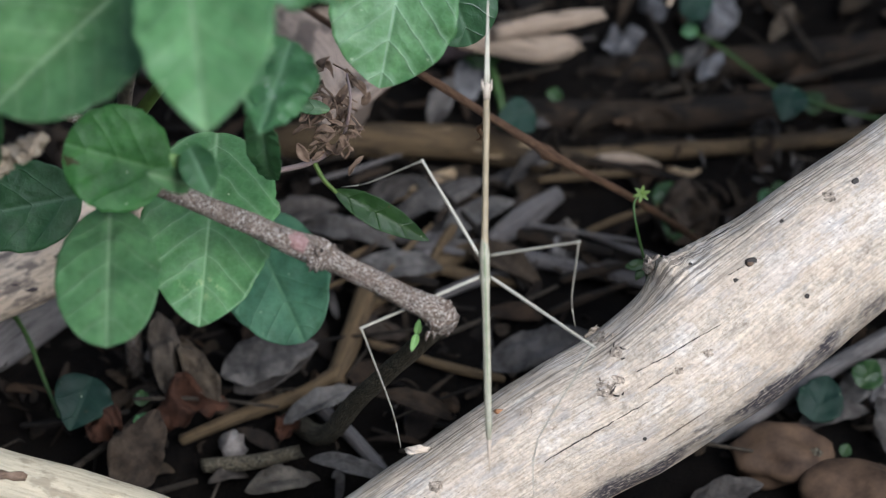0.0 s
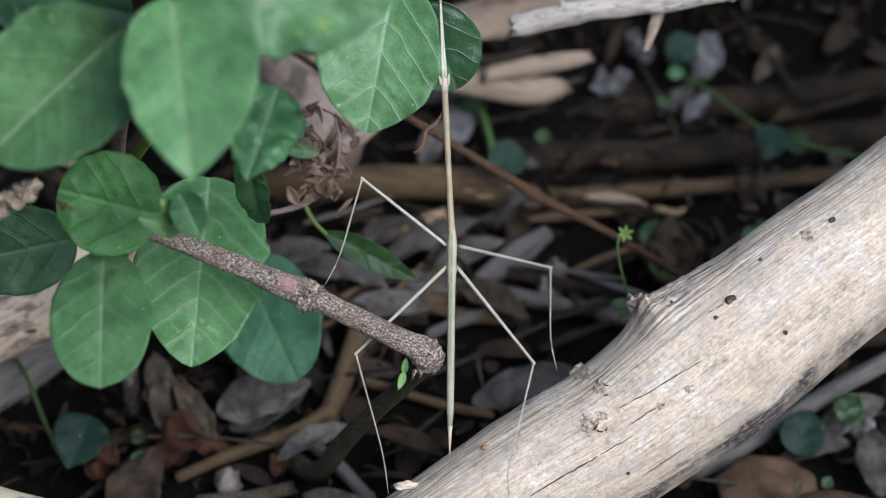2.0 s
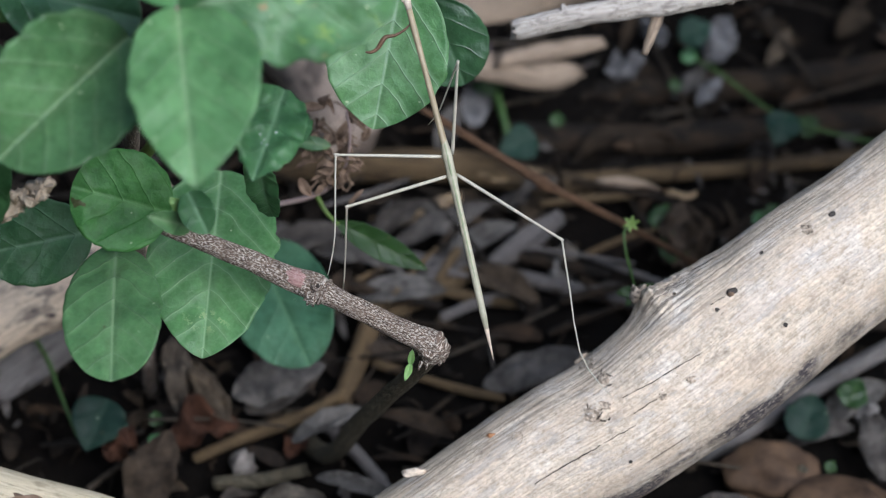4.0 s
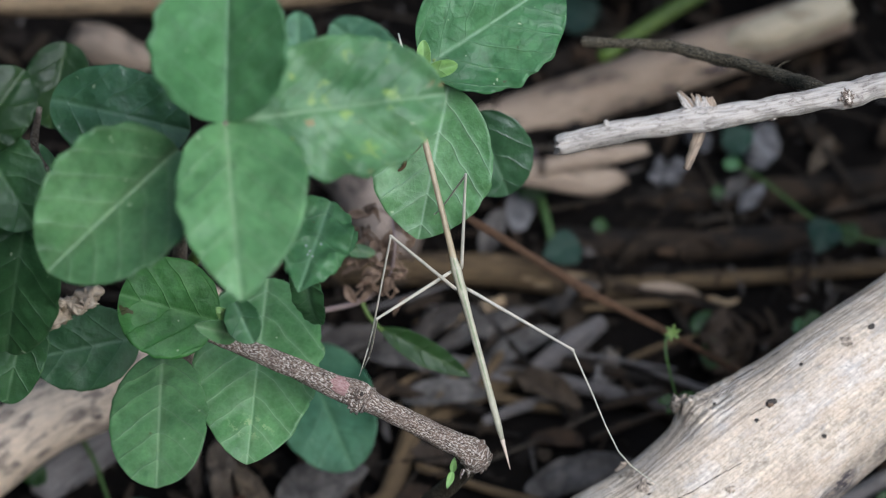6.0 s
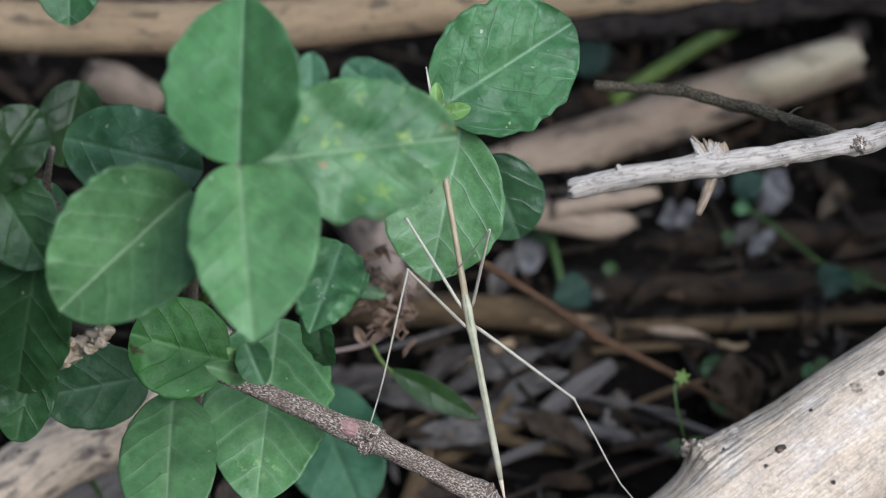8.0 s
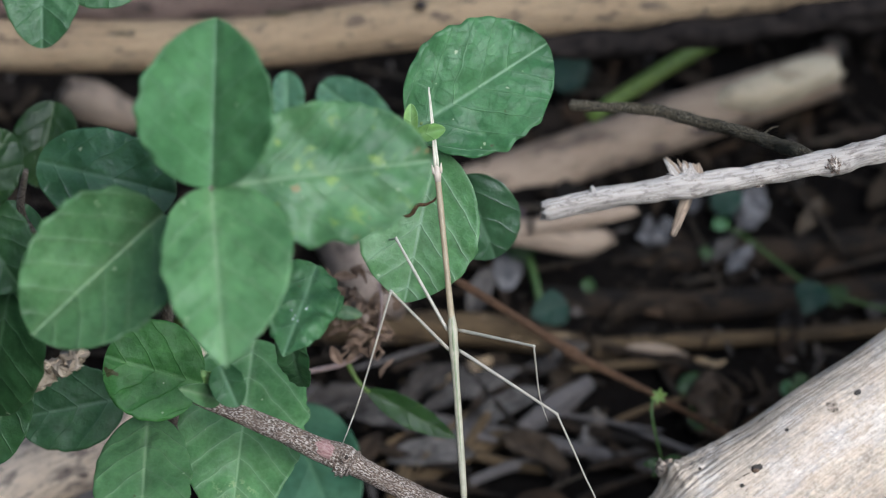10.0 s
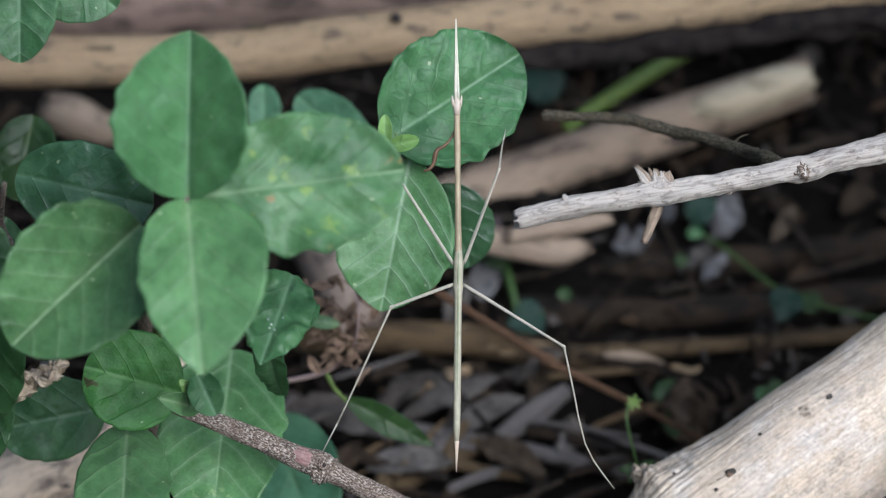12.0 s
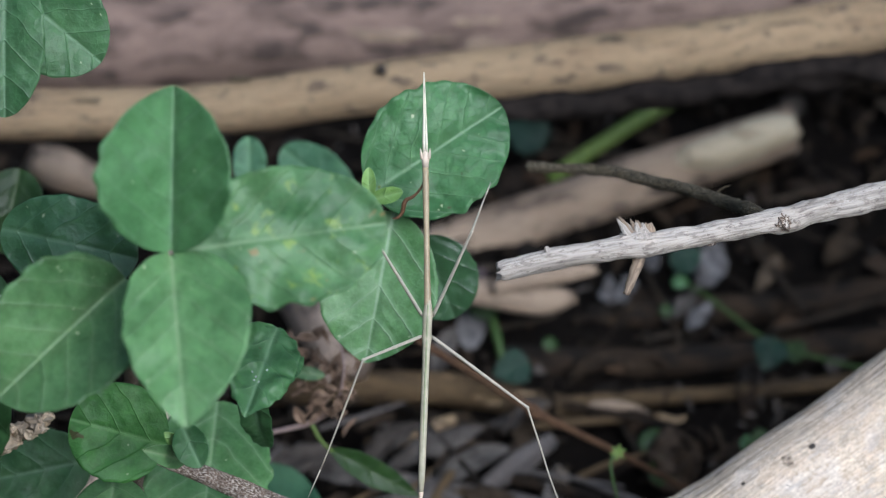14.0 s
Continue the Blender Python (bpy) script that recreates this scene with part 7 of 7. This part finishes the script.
        (11.0, pose(-0.00779, -0.02584, 0.02123, 136.14, 41.25, -177.46)),
        (11.2, pose(0.02934, -0.01204, 0.01933, -175.04, 54.39, -15.52)),
        (11.5, pose(0.02934, -0.01204, 0.01933, -175.04, 54.39, -15.52)),
        (12.0, pose(0.03411, -0.01273, 0.01011, -171.69, 67.89, -10.93)),
        (12.5, pose(0.03157, -0.01271, 0.01563, -175.49, 59.68, -16.11)),
        (13.0, pose(0.03083, -0.01319, 0.01652, -175.11, 60.04, -16.98)),
        (13.5, pose(0.03049, -0.01337, 0.01695, -172.49, 60.98, -14.44)),
        (14.0, pose(0.03092, -0.01319, 0.01639, -177.09, 60.79, -19.20))]),
            ("hl", [(0.0, pose(-0.00324, 0.00147, -0.00080, 0.00, -0.00, 111.99)),
        (0.5, pose(-0.00324, 0.00147, -0.00080, 0.00, -0.00, 114.14)),
        (1.0, pose(-0.00324, 0.00147, -0.00080, 0.00, -0.00, 129.89)),
        (1.5, pose(-0.00324, 0.00147, -0.00080, 0.00, -0.00, 134.90)),
        (2.0, pose(-0.00324, 0.00147, -0.00080, 0.00, -0.00, 134.43)),
        (4.5, pose(-0.00324, 0.00147, -0.00080, 0.00, -40.82, 80.44)),
        (5.0, pose(-0.00324, 0.00147, -0.00080, -0.00, -45.29, 48.83)),
        (5.5, pose(-0.00324, 0.00147, -0.00080, -0.00, -47.99, 47.64)),
        (6.0, pose(-0.00324, 0.00147, -0.00080, -0.00, -46.51, 34.94)),
        (6.5, pose(-0.00324, 0.00147, -0.00080, 0.00, -44.80, 25.32)),
        (7.0, pose(-0.00324, 0.00147, -0.00080, 0.00, -47.71, 31.65)),
        (9.5, pose(-0.00324, 0.00147, -0.00080, 0.00, -49.43, 37.30)),
        (10.0, pose(-0.00324, 0.00147, -0.00080, 0.00, -47.99, 39.80)),
        (10.5, pose(-0.00324, 0.00147, -0.00080, 0.00, -50.70, 39.96)),
        (11.0, pose(-0.00324, 0.00147, -0.00080, 0.00, -55.02, 48.23)),
        (11.2, pose(-0.00324, 0.00147, -0.00080, 0.00, -60.94, 95.18)),
        (11.5, pose(-0.00324, 0.00147, -0.00080, 0.00, -60.94, 95.18)),
        (12.0, pose(-0.00324, 0.00147, -0.00080, 0.00, -58.19, 110.48)),
        (12.5, pose(-0.00324, 0.00147, -0.00080, 0.00, -61.74, 104.51)),
        (13.0, pose(-0.00324, 0.00147, -0.00080, 0.00, -61.12, 107.51)),
        (13.5, pose(-0.00324, 0.00147, -0.00080, 0.00, -59.10, 107.00)),
        (14.0, pose(-0.00324, 0.00147, -0.00080, 0.00, -60.10, 113.82))],
             [(0.0, pose(-0.01840, 0.03903, -0.00080, -93.09, 38.11, -163.01)),
        (0.5, pose(-0.01980, 0.03843, -0.00080, -92.66, 34.20, -160.59)),
        (1.0, pose(-0.02921, 0.03255, -0.00080, -104.40, 25.25, -171.17)),
        (1.5, pose(-0.03183, 0.03016, -0.00080, -104.14, 25.56, -165.38)),
        (2.0, pose(-0.03159, 0.03039, -0.00080, -104.49, 25.70, -166.36)),
        (4.5, pose(0.00185, 0.03170, 0.02568, -127.02, 50.41, 156.77)),
        (5.0, pose(0.01551, 0.02292, 0.02798, -127.77, 31.52, 149.97)),
        (5.5, pose(0.01502, 0.02150, 0.02929, -128.44, 33.23, 156.62)),
        (6.0, pose(0.01961, 0.01744, 0.02858, -129.26, 27.33, 151.73)),
        (6.5, pose(0.02274, 0.01376, 0.02774, -138.10, 11.52, 156.23)),
        (7.0, pose(0.01996, 0.01577, 0.02916, -142.81, -0.00, 155.11)),
        (9.5, pose(0.01771, 0.01744, 0.02996, -142.11, 4.13, 155.67)),
        (10.0, pose(0.01758, 0.01883, 0.02929, -138.93, 10.19, 158.35)),
        (10.5, pose(0.01642, 0.01795, 0.03054, -142.98, 7.13, 159.78)),
        (11.0, pose(0.01223, 0.01879, 0.03238, -147.48, 4.44, 165.89)),
        (11.2, pose(-0.00501, 0.02106, 0.03460, -154.42, 9.59, 157.60)),
        (11.5, pose(-0.00501, 0.02106, 0.03460, -154.42, 9.59, 157.60)),
        (12.0, pose(-0.01071, 0.02147, 0.03362, -157.92, 13.49, 155.17)),
        (12.5, pose(-0.00804, 0.02004, 0.03487, -157.40, 18.87, 158.76)),
        (13.0, pose(-0.00912, 0.02013, 0.03466, -157.54, 18.42, 159.79)),
        (13.5, pose(-0.00932, 0.02136, 0.03395, -157.04, 15.31, 156.10)),
        (14.0, pose(-0.01139, 0.01994, 0.03431, -158.90, 24.14, 159.99))]),
            ("hr", [(0.0, pose(-0.00324, -0.00147, -0.00080, -0.00, -19.82, -125.67)),
        (0.5, pose(-0.00324, -0.00147, -0.00080, 0.00, -18.64, -124.76)),
        (1.0, pose(-0.00324, -0.00147, -0.00080, 0.00, -18.26, -143.89)),
        (1.5, pose(-0.00324, -0.00147, -0.00080, 0.00, -13.23, -140.43)),
        (2.0, pose(-0.00324, -0.00147, -0.00080, 0.00, -15.48, -140.92)),
        (4.5, pose(-0.00324, -0.00147, -0.00080, 0.00, -7.97, -133.21)),
        (5.0, pose(-0.00324, -0.00147, -0.00080, 0.00, -0.00, -132.28)),
        (5.5, pose(-0.00324, -0.00147, -0.00080, 0.00, -0.00, -136.86)),
        (6.0, pose(-0.00324, -0.00147, -0.00080, 0.00, -5.20, -135.07)),
        (6.5, pose(-0.00324, -0.00147, -0.00080, 0.00, -7.52, -136.67)),
        (7.0, pose(-0.00324, -0.00147, -0.00080, 0.00, -9.19, -138.88)),
        (9.5, pose(-0.00324, -0.00147, -0.00080, 0.00, -16.53, -132.64)),
        (10.0, pose(-0.00324, -0.00147, -0.00080, -0.00, -21.15, -126.61)),
        (10.5, pose(-0.00324, -0.00147, -0.00080, 0.00, -18.73, -121.74)),
        (11.0, pose(-0.00324, -0.00147, -0.00080, 0.00, -10.14, -96.46)),
        (11.2, pose(-0.00324, -0.00147, -0.00080, -0.00, -17.76, -114.68)),
        (11.5, pose(-0.00324, -0.00147, -0.00080, -0.00, -17.76, -114.68)),
        (12.0, pose(-0.00324, -0.00147, -0.00080, -0.00, -19.12, -121.13)),
        (12.5, pose(-0.00324, -0.00147, -0.00080, 0.00, -16.53, -119.57)),
        (13.0, pose(-0.00324, -0.00147, -0.00080, 0.00, -18.46, -121.24)),
        (13.5, pose(-0.00324, -0.00147, -0.00080, 0.00, -17.49, -122.87)),
        (14.0, pose(-0.00324, -0.00147, -0.00080, 0.00, -17.00, -124.30))],
             [(0.0, pose(-0.02546, -0.03243, 0.01293, 113.33, 19.05, 158.19)),
        (0.5, pose(-0.02512, -0.03300, 0.01214, 113.07, 13.07, 164.33)),
        (1.0, pose(-0.03431, -0.02414, 0.01189, 114.62, -0.00, 170.03)),
        (1.5, pose(-0.03363, -0.02659, 0.00847, 115.84, 7.83, 176.27)),
        (2.0, pose(-0.03354, -0.02608, 0.01001, 111.92, 0.00, 175.60)),
        (4.5, pose(-0.03070, -0.03071, 0.00482, 102.45, -0.00, -172.61)),
        (5.0, pose(-0.03049, -0.03144, -0.00080, 90.00, -0.00, -169.19)),
        (5.5, pose(-0.03279, -0.02917, -0.00080, 90.00, -0.00, -156.27)),
        (6.0, pose(-0.03179, -0.02996, 0.00287, 101.22, -0.00, -162.38)),
        (6.5, pose(-0.03245, -0.02902, 0.00450, 140.99, 16.18, -155.14)),
        (7.0, pose(-0.03336, -0.02776, 0.00567, 146.00, 17.46, -156.18)),
        (9.5, pose(-0.02954, -0.03003, 0.01072, 145.07, 19.56, -156.76)),
        (10.0, pose(-0.02576, -0.03180, 0.01381, 146.99, 22.13, -153.43)),
        (10.5, pose(-0.02342, -0.03409, 0.01221, 142.57, 21.32, -150.77)),
        (11.0, pose(-0.00773, -0.04109, 0.00633, 117.28, 23.02, -148.36)),
        (11.2, pose(-0.01934, -0.03652, 0.01156, 128.99, 20.49, -157.96)),
        (11.5, pose(-0.01934, -0.03652, 0.01156, 128.99, 20.49, -157.96)),
        (12.0, pose(-0.02302, -0.03423, 0.01247, 133.92, 20.14, -159.36)),
        (12.5, pose(-0.02240, -0.03524, 0.01072, 134.82, 20.63, -154.37)),
        (13.0, pose(-0.02316, -0.03432, 0.01203, 138.79, 21.00, -153.76)),
        (13.5, pose(-0.02421, -0.03392, 0.01137, 138.70, 21.92, -155.16)),
        (14.0, pose(-0.02507, -0.03347, 0.01104, 142.70, 23.25, -152.87))])):
        femur, tibia = legs[key]
        length = 0.0345 if key[0] == "m" else 0.0405
        upper, lower = eased(thigh), eased(shin)
        hip = thigh[0][1].translation
        walk(femur, [(t, Matrix.Translation(hip) @ q.to_matrix().to_4x4()) for t, q in upper])
        walk(tibia, [(t, Matrix.Translation(hip + q @ Vector((length, 0, 0))) @ p.to_matrix().to_4x4()) for (t, q), (_, p) in zip(upper, lower)])


motions()
